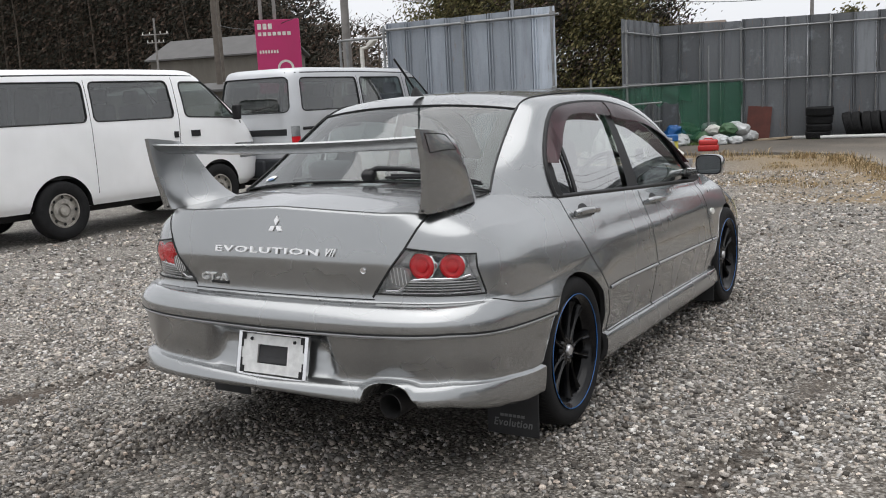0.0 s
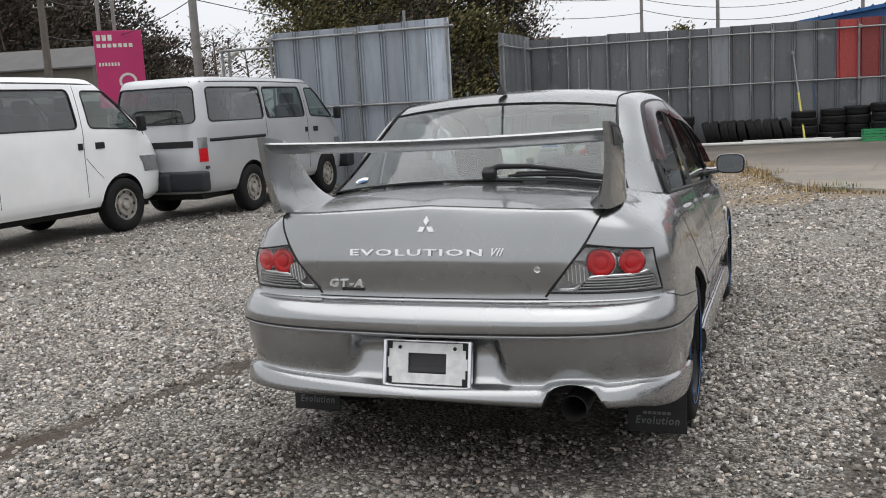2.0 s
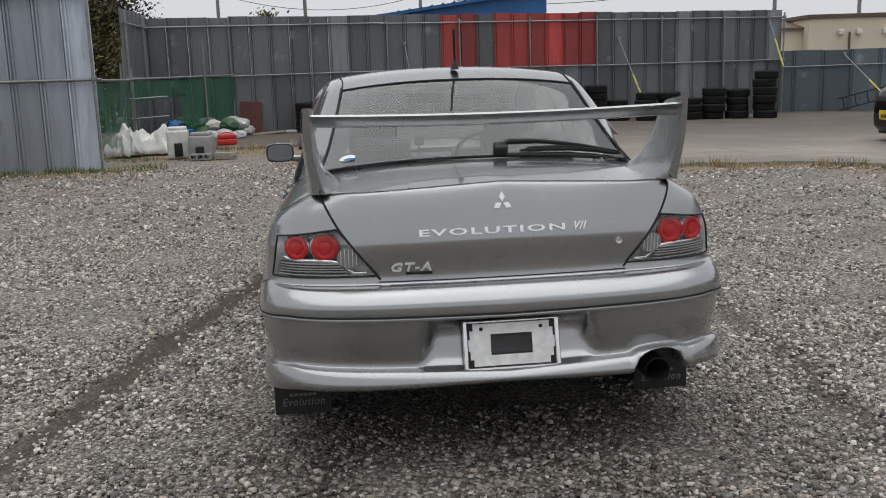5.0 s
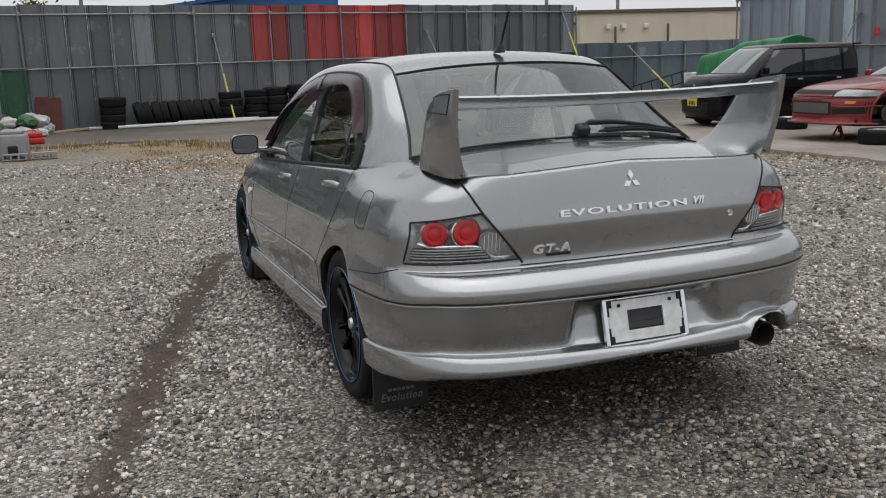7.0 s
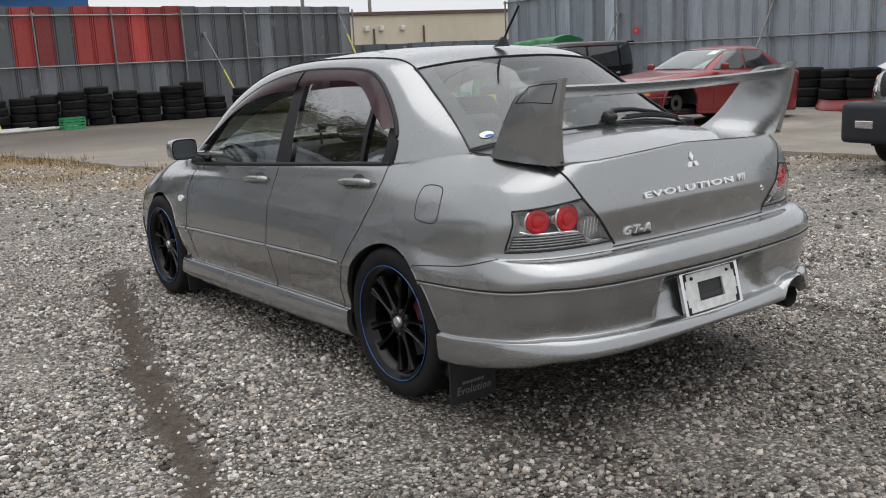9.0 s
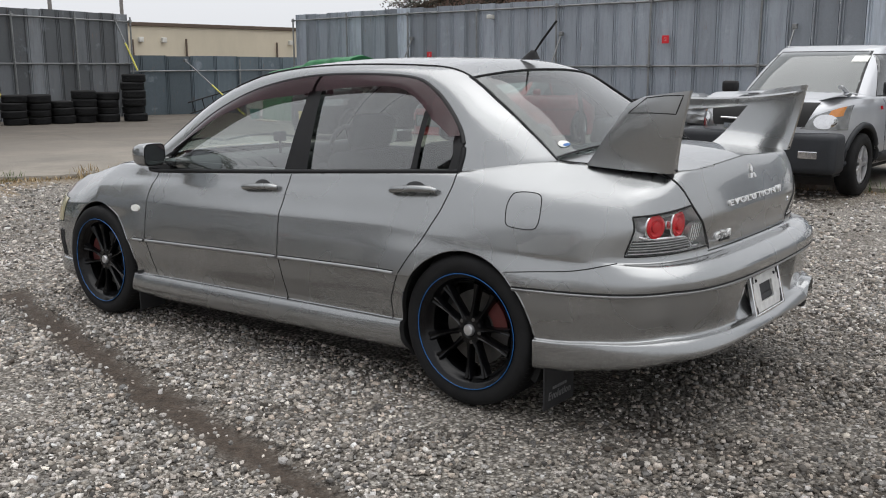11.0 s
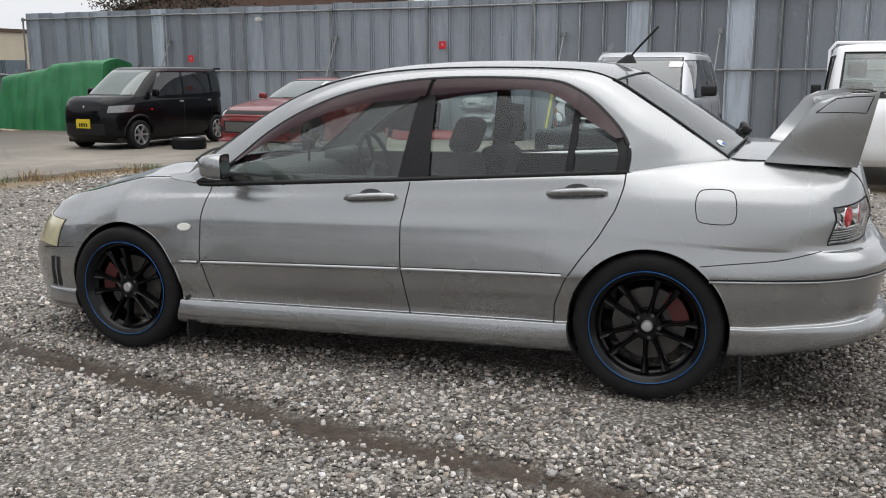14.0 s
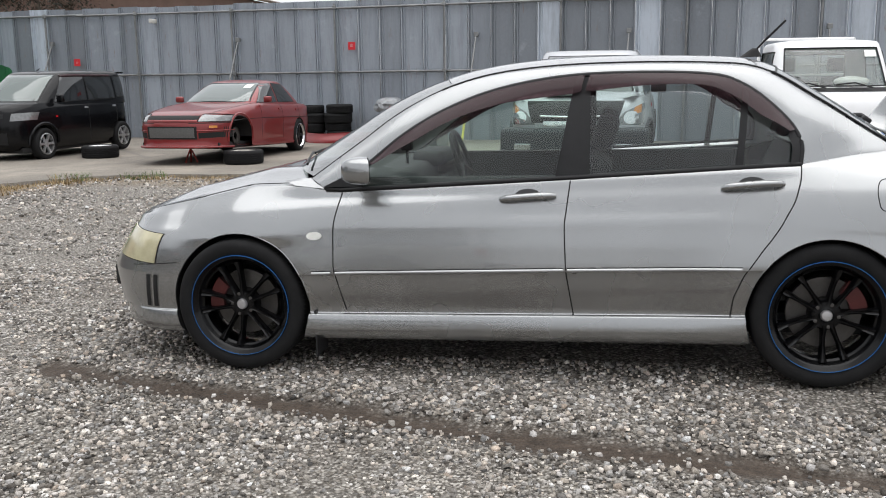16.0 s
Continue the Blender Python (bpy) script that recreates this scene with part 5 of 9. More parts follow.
def build_wheel(y, side):
    """A wheel: the black spoked rim carries tyre, stripe, cap, disc and caliper."""
    v1, f1 = lathe_data([(.232, -.10), (.222, -.095), (.205, -.05), (.196, .02), (.197, .066), (.203, .070), (.207, .074), (.214, .092), (.224, .103), (.236, .108), (.240, .112), (.240, .116), (.243, .110)], 64)
    v2, f2 = spoke_data(10, .046, .205)
    v3, f3 = lathe_data([(.0, .07), (.030, .079), (.034, .083), (.058, .080), (.066, .068), (.068, .05), (.068, .0)], 30)
    vs, fs = list(v1), list(f1)
    for v, f in ((v2, f2), (v3, f3)):
        o = len(vs)
        vs += v
        fs += [tuple(k + o for k in q) for q in f]
    me = mesh_of("wheel_rim", vs, fs, M_RIM)
    sharpen(me, 40)
    spin = -7 if y < 1 else 34
    rim = part("wheel_rim", me, M_RIM, car, "gloss black ten-spoke alloy wheel with blue rim stripe", m=pose(.745 * side, y, .315, 0, 0, 0 if side > 0 else 180) @ pose(0, 0, 0, spin, 0, 0))
    lathe("tyre", [(.238, -.105), (.255, -.115), (.28, -.1175), (.300, -.112), (.311, -.100), (.3155, -.07), (.3165, 0), (.3155, .07), (.311, .100), (.300, .112), (.282, .1175), (.262, .1165), (.250, .112), (.240, .108)], 72, M_RUBBER, rim, "x", "black low-profile tyre", angle=60)
    vs, fs = [], []
    for k in range(90):
        a = 2 * math.pi * k / 90
        for sgn in (1, -1):
            for x0, x1, tw in ((.03, .098, .05), ):
                p0, p1 = a, a + tw * sgn
                b = len(vs)
                for x, an, r in ((sgn * x0, p0, .3172), (sgn * x0, p0 + .02, .3172), (sgn * x1, p1 + .02, .3135), (sgn * x1, p1, .3135)):
                    vs.append((x, r * math.cos(an), r * math.sin(an)))
                fs.append((b, b + 1, b + 2, b + 3))
    tagged(part("tread_groove", mesh_of("tread_groove", vs, fs, M_GAP), M_GAP, rim), kind="stuff")
    lathe("rim_stripe", [(.2385, .1150), (.2395, .1172), (.2412, .1172), (.2422, .1150)], 64, M_BLUE, rim, "x", "thin blue rim stripe")
    lathe("centre_cap", [(0, .094), (.020, .092), (.0245, .086), (.0255, .07)], 24, M_ALLOY, rim, "x", "silver centre cap")
    for k in range(5):
        a = 2 * math.pi * k / 5
        lathe("wheel_nut", [(0, .084), (.008, .083), (.010, .07)], 8, M_DISC, rim, "x", m=pose(0, .05 * math.cos(a), .05 * math.sin(a)))
    lathe("brake_disc", [(.07, .02), (.155, .02), (.155, -.005), (.07, -.005)], 40, M_DISC, rim)
    me = mesh_of("caliper", *[x for x in caliper_data()], M_CALIPER)
    base = (32 if y < 1 else 162) if side < 0 else (148 if y < 1 else 18)
    part("caliper", me, M_CALIPER, rim, "red brake caliper", m=pose(0, 0, 0, base - spin, 0, 0))


def caliper_data():
    vs, fs = [], []
    n = 9
    for i in range(n):
        a = radians(-26 + 52 * i / (n - 1))
        for r, x in ((.105, .03), (.105, .052), (.172, .052), (.172, -.02)):
            vs.append((x, r * math.cos(a), r * math.sin(a)))
    for i in range(n - 1):
        fs += [(4 * i + k, 4 * i + k + 1, 4 * i + 5 + k, 4 * i + 4 + k) for k in range(3)]
    fs += [(0, 1, 2, 3), tuple(4 * (n - 1) + k for k in range(4))]
    return vs, fs


for side in (1, -1):
    for y in (0.0, 2.625):
        build_wheel(y, side)

# wheel housings, floor pan and flaps
for side in (1, -1):
    for yc, zc, r in ARCHES:
        vs, fs, lip = [], [], []
        n = 60
        for i in range(n + 1):
            a = radians(-28 + 236 * i / n)
            zz = zc + r * math.sin(a)
            edge = SKIN.ray_cast(Vector((side * 1.3, yc + (r + 0.012) * math.cos(a), zc + (r + 0.012) * math.sin(a))), Vector((-side, 0, 0)))[0]
            ex = abs(edge.x) if edge is not None and abs(edge.x) > 0.7 else 0.84
            lip.append(edge is not None and abs(edge.x) > 0.7 and zz > 0.34)
            for x, rr in ((ex - 0.001, r), (ex - 0.022, r - 0.004), (ex - 0.024, r + 0.02), (.56, r + 0.03), (.54, r * 0.2)):
                vs.append((side * x, yc + rr * math.cos(a), zc + rr * math.sin(a)))
        for i in range(n):
            fs += [(5 * i + k, 5 * i + k + 1, 5 * i + 6 + k, 5 * i + 5 + k) for k in range(4)]
        me = mesh_of("wheel_housing", vs, fs, M_GAP)
        part("wheel_housing", me, M_GAP, car)
        pts = [Vector(vs[5 * i]) for i in range(n + 1) if lip[i]]
        tube("arch_lip", pts, 0.003, M_BODY, car, 6)
bm = bmesh.new()
box(bm, -.70, .70, -.40, 3.2, .20, .24, 0.01)
box(bm, -.60, .40, -.80, -.36, .29, .40, 0.04)
part("floor_pan", bm, M_GAP, car)


def mud_flap(side, y, x0, x1, z0, z1, words):
    bm = bmesh.new()
    box(bm, side * x0, side * x1, y - .004, y + .004, z0, z1, 0.003, 1)
    f = part("mud_flap", bm, M_FLAP, car, "black rubber mud flap")
    if words:
        a, b = sorted((side * (x0 + .03), side * (x1 - .03)))
        text_on("flap_letters", "Evolution", a, b, z0 + .035, z0 + .067, M_LETTER, f, 0.0012, 0.006, y - .0045)
        bm = bmesh.new()
        for k in range(6):
            xa = a + (b - a) * (0.18 + 0.11 * k)
            box(bm, xa, xa + 0.014, y - .0062, y - .0045, z0 + .075, z0 + .086)
        part("flap_bars", bm, M_LETTER, f)


for side in (1, -1):
    mud_flap(side, -.375, .63, .856, .055, .345, True)
    mud_flap(side, 2.255, .70, .862, .075, .30, False)


# rear wing
def wing_pod(side):
    n, m = 16, 14
    vs, fs = [], []
    def at(s, t):
        y0 = lerp([(0, -.432), (.66, -.578), (.82, -.612), (1, -.672)], s)
        y1 = -.782 - .062 * s
        z0 = lerp([(0, .996), (.8, 1.226), (1, 1.256)], s)
        z1 = lerp([(0, .980), (1, 1.276)], s)
        c = .628 + .026 * s + .012 * math.sin(math.pi * s)
        return y0 + (y1 - y0) * t, z0 + (z1 - z0) * t, c
    rings = []
    for i in range(n + 1):
        s = i / n
        ring = []
        thick = .030 - .010 * s + .016 * math.exp(-s * 7)
        for j in range(m + 1):
            t = j / m
            y, z, c = at(s, t)
            e = math.sin(math.pi * min(1, max(0, 0.04 + .92 * t))) ** 0.35
            ring.append((side * (c + thick * e), y, z))
        for j in range(m, -1, -1):
            t = j / m
            y, z, c = at(s, t)
            e = math.sin(math.pi * min(1, max(0, 0.04 + .92 * t))) ** 0.35
            foot = .070 * math.exp(-s * 9) * (1 - t) ** 0.7
            ring.append((side * (c - thick * e - foot), y, z))
        rings.append(ring)
    w = len(rings[0])
    for i, ring in enumerate(rings):
        vs += ring
    top = [(x * 0.995 if side > 0 else x * 0.995, y * 0.999, z + 0.006) for x, y, z in rings[-1]]
    for i in range(n):
        fs += [(i * w + j, i * w + (j + 1) % w, (i + 1) * w + (j + 1) % w, (i + 1) * w + j) for j in range(w)]
    fs += [(n * w + j, n * w + j + 1, n * w + w - 2 - j, n * w + w - 1 - j) for j in range(m)]
    me = mesh_of("wing_pod", vs, fs, M_BODY)
    sharpen(me, 45)
    pod = part("wing_pod", me, M_BODY, wing)
    def outer(s, t):
        y, z, c = at(s, t)
        thick = .030 - .010 * s + .016 * math.exp(-s * 7)
        e = math.sin(math.pi * min(1, max(0, 0.04 + .92 * t))) ** 0.35
        return Vector((side * (c + thick * e + 0.0005), y, z))
    loop = [outer(.70, .12), outer(.72, .5), outer(.72, .88), outer(.95, .90), outer(.965, .5), outer(.95, .16), outer(.70, .12)]
    pts = []
    for a, b in zip(loop, loop[1:]):
        pts += [a.lerp(b, k / 6) for k in range(6)]
    tube("cap_line", pts + [loop[0]], 0.0022, M_GAP, pod, 6)


bm = bmesh.new()
wing = part("rear_wing", mesh_of("rear_wing", *(lambda prof, xs: (
    [Vector((x, y, z + 0.012 * (abs(x) / .66) ** 2)) for x in xs for y, z in prof],
    [(i * len(prof) + j, i * len(prof) + (j + 1) % len(prof), (i + 1) * len(prof) + (j + 1) % len(prof), (i + 1) * len(prof) + j) for i in range(len(xs) - 1) for j in range(len(prof))]))(
    [(-.640, 1.208), (-.648, 1.218), (-.675, 1.227), (-.72, 1.232), (-.77, 1.233), (-.822, 1.242), (-.828, 1.236), (-.80, 1.212), (-.75, 1.198), (-.70, 1.194), (-.655, 1.199)],
    list(np.linspace(-.648, .648, 25))), M_BODY), M_BODY, car, "large grey rear wing on two pods")
sharpen(wing.data, 40)
bm.free()
wing_pod(1)
wing_pod(-1)

# aerial, rear wiper, sticker
base_p = Vector((-.009, .235, 1.408))
vs, fs = [], []
for i, s in enumerate((0, .35, .7, 1.0)):
    L, W, H = .055 * (1 - .75 * s), .019 * (1 - .7 * s), .042 * s
    for k in range(10):
        a = 6.28319 * k / 10
        vs.append(base_p + Vector((W * math.cos(a), L * math.sin(a) - .018 * s, H)))
for i in range(3):
    fs += [(10 * i + k, 10 * i + (k + 1) % 10, 10 * i + 10 + (k + 1) % 10, 10 * i + 10 + k) for k in range(10)]
fs.append(tuple(30 + k for k in range(10)))
aerial = part("aerial_base", mesh_of("aerial_base", vs, fs, M_BLACK, True), M_BLACK, car)
tube("aerial_rod", [base_p + Vector((0, -.02, .03)), base_p + Vector((-.008, -.07, .085)), base_p + Vector((-.02, -.155, .17))], [.0045, .006, .005], M_BLACK, aerial, 8)

REAR_GLASS = screen_point(43.4, 59.4, (-0.06, -0.06), (0.031, 0.04))


def on_rear_glass(u, v, off):
    p = REAR_GLASS(u, v)
    n = (REAR_GLASS(min(1, u + .01), v) - p).cross(REAR_GLASS(u, max(0, v - .01)) - p).normalized()
    return p + (n if n.z > 0 else -n) * off


wiper = tube("rear_wiper", [on_rear_glass(.572, .945, .030), on_rear_glass(.60, .895, .036), on_rear_glass(.70, .885, .034), on_rear_glass(.84, .915, .028), on_rear_glass(.975, .955, .020)], [.013, .012, .010, .007, .005], M_BLACK, car, 8)
tube("wiper_blade", [on_rear_glass(.635 + .345 * t, .972 - .030 * math.sin(math.pi * t) - .008 * t, .013) for t in np.linspace(0, 1, 12)], [.004] + [.0085] * 10 + [.004], M_BLACK, wiper, 8)
tube("blade_yoke", [on_rear_glass(.66, .955, .022), on_rear_glass(.80, .925, .024), on_rear_glass(.93, .955, .020)], .005, M_BLACK, wiper, 6)
bm = bmesh.new()
box(bm, -.028, .028, -.024, .024, -.018, .022, .011, 2)
part("wiper_pivot", bm, M_BLACK, wiper, smooth=True, m=Matrix.Translation(on_rear_glass(.572, .955, .018)) @ pose(0, 0, 0, 35, 0, 0))


def sticker(u0, v0, ru, rv, material, off, name):
    vs = [on_rear_glass(u0, v0, off)] + [on_rear_glass(u0 + ru * math.cos(a), v0 + rv * math.sin(a), off) for a in np.linspace(0, 6.28319, 25)[:-1]]
    part(name, mesh_of(name, vs, [(0, 1 + k, 1 + (k + 1) % 24) for k in range(24)], material), material, rear_window)


sticker(.075, .86, .026, .048, M_STICKER, .003, "round_sticker")
sticker(.082, .885, .018, .020, M_BLUE, .004, "sticker_print")


# door mirrors
def mirror(side):
    vs, fs = [], []
    n = 16
    prof = [(-.052, .40), (-.046, .66), (-.030, .85), (-.005, .96), (.03, 1.0), (.056, 1.0), (.063, .97)]
    for dy, k in prof:
        for i in range(n):
            a = 6.28319 * i / n
            cx, cz = math.cos(a), math.sin(a)
            sx = math.copysign(abs(cx) ** 0.55, cx) * .086
            sz = math.copysign(abs(cz) ** 0.55, cz) * .060
            vs.append((side * (.905 + sx * k), 2.022 - dy - .026 * cx * (dy + .052) / .115, .955 + sz * k))
    for i in range(len(prof) - 1):
        fs += [(i * n + j, i * n + (j + 1) % n, (i + 1) * n + (j + 1) % n, (i + 1) * n + j) for j in range(n)]
    fs.append(tuple(range(n)))
    me = mesh_of("mirror_shell", vs, fs, M_BODY)
    sharpen(me, 60)
    shell = part("door_mirror", me, M_BODY, car, "grey door mirror")
    vs2 = [(side * (.905 + math.copysign(abs(math.cos(a)) ** .55, math.cos(a)) * .077), 1.9575 - .025 * math.copysign(abs(math.cos(a)) ** .55, math.cos(a)), .955 + math.copysign(abs(math.sin(a)) ** .55, math.sin(a)) * .052) for a in np.linspace(0, 6.28319, 17)[:-1]]
    part("mirror_glass", mesh_of("mirror_glass", vs2, [tuple(range(16))], M_MIRROR), M_MIRROR, shell, "mirror glass")
    vs3 = [(x + (side * .905 - x) * -0.06, y + .003, z + (z - .955) * 0.10) for x, y, z in vs2]
    part("mirror_bezel", mesh_of("mirror_bezel", vs3, [tuple(range(16))], M_BLACK), M_BLACK, shell)
    tube("mirror_stem", [(side * .755, 2.03, .905), (side * .80, 2.01, .912), (side * .86, 2.0, .925)], [.030, .022, .022], M_BODY, shell, 10)
    tri = [(side * .772, 2.205, .868), (side * .760, 2.02, .862), (side * .742, 2.03, .955)]
    tri2 = [(x + side * .012, y, z) for x, y, z in tri]
    part("mirror_sail", mesh_of("mirror_sail", tri + tri2, [(0, 1, 2), (3, 4, 5), (0, 1, 4, 3), (1, 2, 5, 4), (2, 0, 3, 5)], M_BLACK), M_BLACK, shell)


M_MIRROR = plain("mirror_silver", (0.36, 0.38, 0.39), 0.02, 1.0, 0.02, 5, 0.0)
mirror(1)
mirror(-1)

# nose: headlamps, vents, grille
for side in (1, -1):
    d = (-side * .75, -.66, 0)
    hl = quad((side * .60, 3.34, .53), (side * .80, 3.055, .505), (side * .785, 3.02, .640), (side * .60, 3.27, .665))
    lamp = patch_on("headlamp", hl, d, M_HEADLIGHT, car, 0.006, 14, 8, 0.008, "yellowed headlamp lens")
    patch_on("lamp_rim", lambda u, v: hl(-.02 + 1.04 * u, -.03 + 1.06 * v), d, M_GAP, lamp, 0.002, 14, 8, 0.003)
    for k in range(2):
        y = 3.120 - .042 * k
        vent = quad((side, y - .011, .290), (side, y + .011, .290), (side, y - .006, .450), (side, y - .028, .450))
        patch_on("vent_rim", lambda u, v, q=vent: q(-.16 + 1.32 * u, -.03 + 1.06 * v), (-side, 0, 0), M_BODY, car, 0.002, 4, 8, 0.002)
        patch_on("bumper_vent", vent, (-side, 0, 0), M_GAP, car, 0.004, 4, 8, 0.002)
    line_on("bumper_shut_line", [(side, 2.945, .512), (side, 3.09, .500), (side, 3.2, .49)], (-side, 0, 0), 0.004, M_GAP, car, 0.001, 20)
bm = bmesh.new()
box(bm, -.42, .42, 3.44, 3.51, .30, .42, 0.02)
part("front_grille", bm, M_GAP, car)


# cabin
def soft_box(name, x0, x1, y0, y1, z0, z1, r, m=None, mat=None, parent=None, label=""):
    bm = bmesh.new()
    box(bm, x0, x1, y0, y1, z0, z1, r, 3)
    return part(name, bm, mat or M_SEAT, parent or car, label, True, m)


for side in (1, -1):
    s = soft_box("front_seat", -.24, .24, -.25, .25, 0, .18, .06, pose(.36 * side, 1.42, .38, 6, 0, 0), label="dark cloth front seat")
    soft_box("seat_back", -.23, .23, -.07, .07, 0, .56, .06, pose(0, -.24, .10, 17, 0, 0), parent=s)
    soft_box("side_bolster", -.26, -.17, -.02, .11, .02, .48, .04, pose(0, -.24, .10, 17, 0, 0), parent=s)
    soft_box("side_bolster", .17, .26, -.02, .11, .02, .48, .04, pose(0, -.24, .10, 17, 0, 0), parent=s)
    soft_box("headrest", -.13, .13, -.05, .05, .58, .75, .045, pose(0, -.24, .10, 15, 0, 0), parent=s)
    soft_box("rear_headrest", -.12, .12, -.04, .04, 0, .13, .035, pose(.36 * side, .03, 1.00, 20, 0, 0))
    soft_box("door_card", -.02, .02, .15, 2.15, .35, .905, .01, pose(.705 * side, 0, 0), M_TRIM)
soft_box("rear_bench", -.62, .62, .10, .62, .38, .56, .07)
soft_box("rear_backrest", -.60, .60, -.08, .08, 0, .52, .06, pose(0, .12, .52, 22, 0, 0))
soft_box("parcel_shelf", -.58, .58, -.28, .05, .985, 1.0, .006, None, M_SHELF)
soft_box("dashboard", -.68, .68, 1.88, 2.35, .62, .90, .07, None, M_TRIM)
soft_box("instrument_hood", .18, .56, 1.82, 2.0, .86, .95, .04, None, M_TRIM)
soft_box("centre_console", -.12, .12, .9, 1.9, .30, .56, .04, None, M_TRIM)
soft_box("cabin_floor", -.68, .68, .0, 2.3, .25, .29, .01, None, M_SEAT)
soft_box("boot_floor", -.55, .55, -.75, .0, .38, .42, .01, None, M_SEAT)
sheet("headlining", lambda u, v: roof_point(.02 + .96 * u, .01 + .98 * v) - Vector((0, 0, .02)), 24, 20, M_LINER, car, "pale grey headlining")
ring = [Vector((.36 + .185 * math.cos(a), 1.74 + .055 * math.sin(a), .865 + .175 * math.sin(a))) for a in np.linspace(0, 6.28319, 33)]
steer = tube("steering_wheel", ring, .014, M_BLACK, car, 8)
for a in (90, 205, 335):
    c, sn = math.cos(radians(a)), math.sin(radians(a))
    tube("wheel_spoke", [(.36, 1.75, .865), (.36 + .185 * c, 1.74 + .055 * sn, .865 + .175 * sn)], .014, M_BLACK, steer, 6)
tube("steering_column", [(.36, 1.75, .865), (.36, 1.98, .80)], .035, M_BLACK, steer, 10)
soft_box("inner_mirror", -.11, .11, -.012, .012, -.03, .03, .01, pose(0, 1.66, 1.27), M_BLACK)
soft_box("gauge_pod", -.03, .03, -.03, .03, -.03, .03, .012, pose(-.02, 1.98, 1.0), M_BLACK)
tube("pod_stem", [(-.02, 1.98, .90), (-.02, 1.98, .98)], .008, M_BLACK, car, 6)


# ---- parked vehicles ----
M_AMBER = plain("amber_lens", (0.55, 0.20, 0.03), 0.2, 0.0, 0.15, 20, 0.0, coat=0.8)
M_LAMP = plain("clear_headlamp", (0.20, 0.205, 0.205), 0.12, 0.4, 0.3, 25, 0.0, coat=1.0)
M_BUMPER_GREY = plain("dark_grey_bumper", (0.013, 0.015, 0.019), 0.6, 0.0, 0.25, 8)
M_PLATE_YELLOW = plain("yellow_plate", (0.62, 0.46, 0.02), 0.45, 0.0, 0.08, 20, 0.0)
M_STEELWHEEL = plain("steel_wheel", (0.33, 0.31, 0.28), 0.55, 0.4, 0.5, 14)
M_CORE = plain("intercooler", (0.14, 0.14, 0.14), 0.5, 0.6, 0.2, 60)
M_PAPER = M_STICKER


def ring_loft(name, rows, material, parent, cols=72, sub=3, crown=0.02, label=""):
    """A body from rings: rows of (z, half width, rear y, front y, squareness at the rear, at the front)."""
    rings = []
    for k in range(len(rows) - 1):
        a, b = rows[k], rows[k + 1]
        o, c = rows[max(0, k - 1)], rows[min(len(rows) - 1, k + 2)]
        for j in range(sub if k < len(rows) - 2 else sub + 1):
            t = j / sub
            rings.append([0.5 * (2 * p + (q - w) * t + (2 * w - 5 * p + 4 * q - e) * t * t + (3 * p - w - 3 * q + e) * t ** 3) if abs(q - p) > 1e-6 and k not in (0, len(rows) - 2) else p + (q - p) * t for w, p, q, e in zip(o, a, b, c)])
    vs, fs = [], []
    for z, w, y0, y1, n0, n1 in rings:
        ym = (y0 + y1) / 2
        for i in range(cols):
            a = 2 * math.pi * (i + 0.5) / cols
            c, s = math.cos(a), math.sin(a)
            n = n1 if s > 0 else n0
            vs.append((w * math.copysign(abs(c) ** (2 / n), c), ym + (y1 - ym) * math.copysign(abs(s) ** (2 / n), s), z))
    r = len(rings)
    for i in range(r - 1):
        fs += [(i * cols + k, i * cols + (k + 1) % cols, (i + 1) * cols + (k + 1) % cols, (i + 1) * cols + k) for k in range(cols)]
    z, w, y0, y1, *_ = rings[-1]
    last = (r - 1) * cols
    prev = last
    for f, h in ((0.75, 0.5), (0.4, 0.85), (0.1, 1.0)):
        b = len(vs)
        ym = (y0 + y1) / 2
        for i in range(cols):
            x, y, _ = vs[last + i]
            vs.append((x * f, ym + (y - ym) * f, z + crown * h))
        fs += [(prev + k, prev + (k + 1) % cols, b + (k + 1) % cols, b + k) for k in range(cols)]
        prev = b
    fs.append(tuple(prev + k for k in range(cols)))
    fs.append(tuple(range(cols))[::-1])
    me = mesh_of(name, vs, fs, material)
    sharpen(me, 55)
    return part(name, me, material, parent, label), BVHTree.FromPolygons(vs, fs)


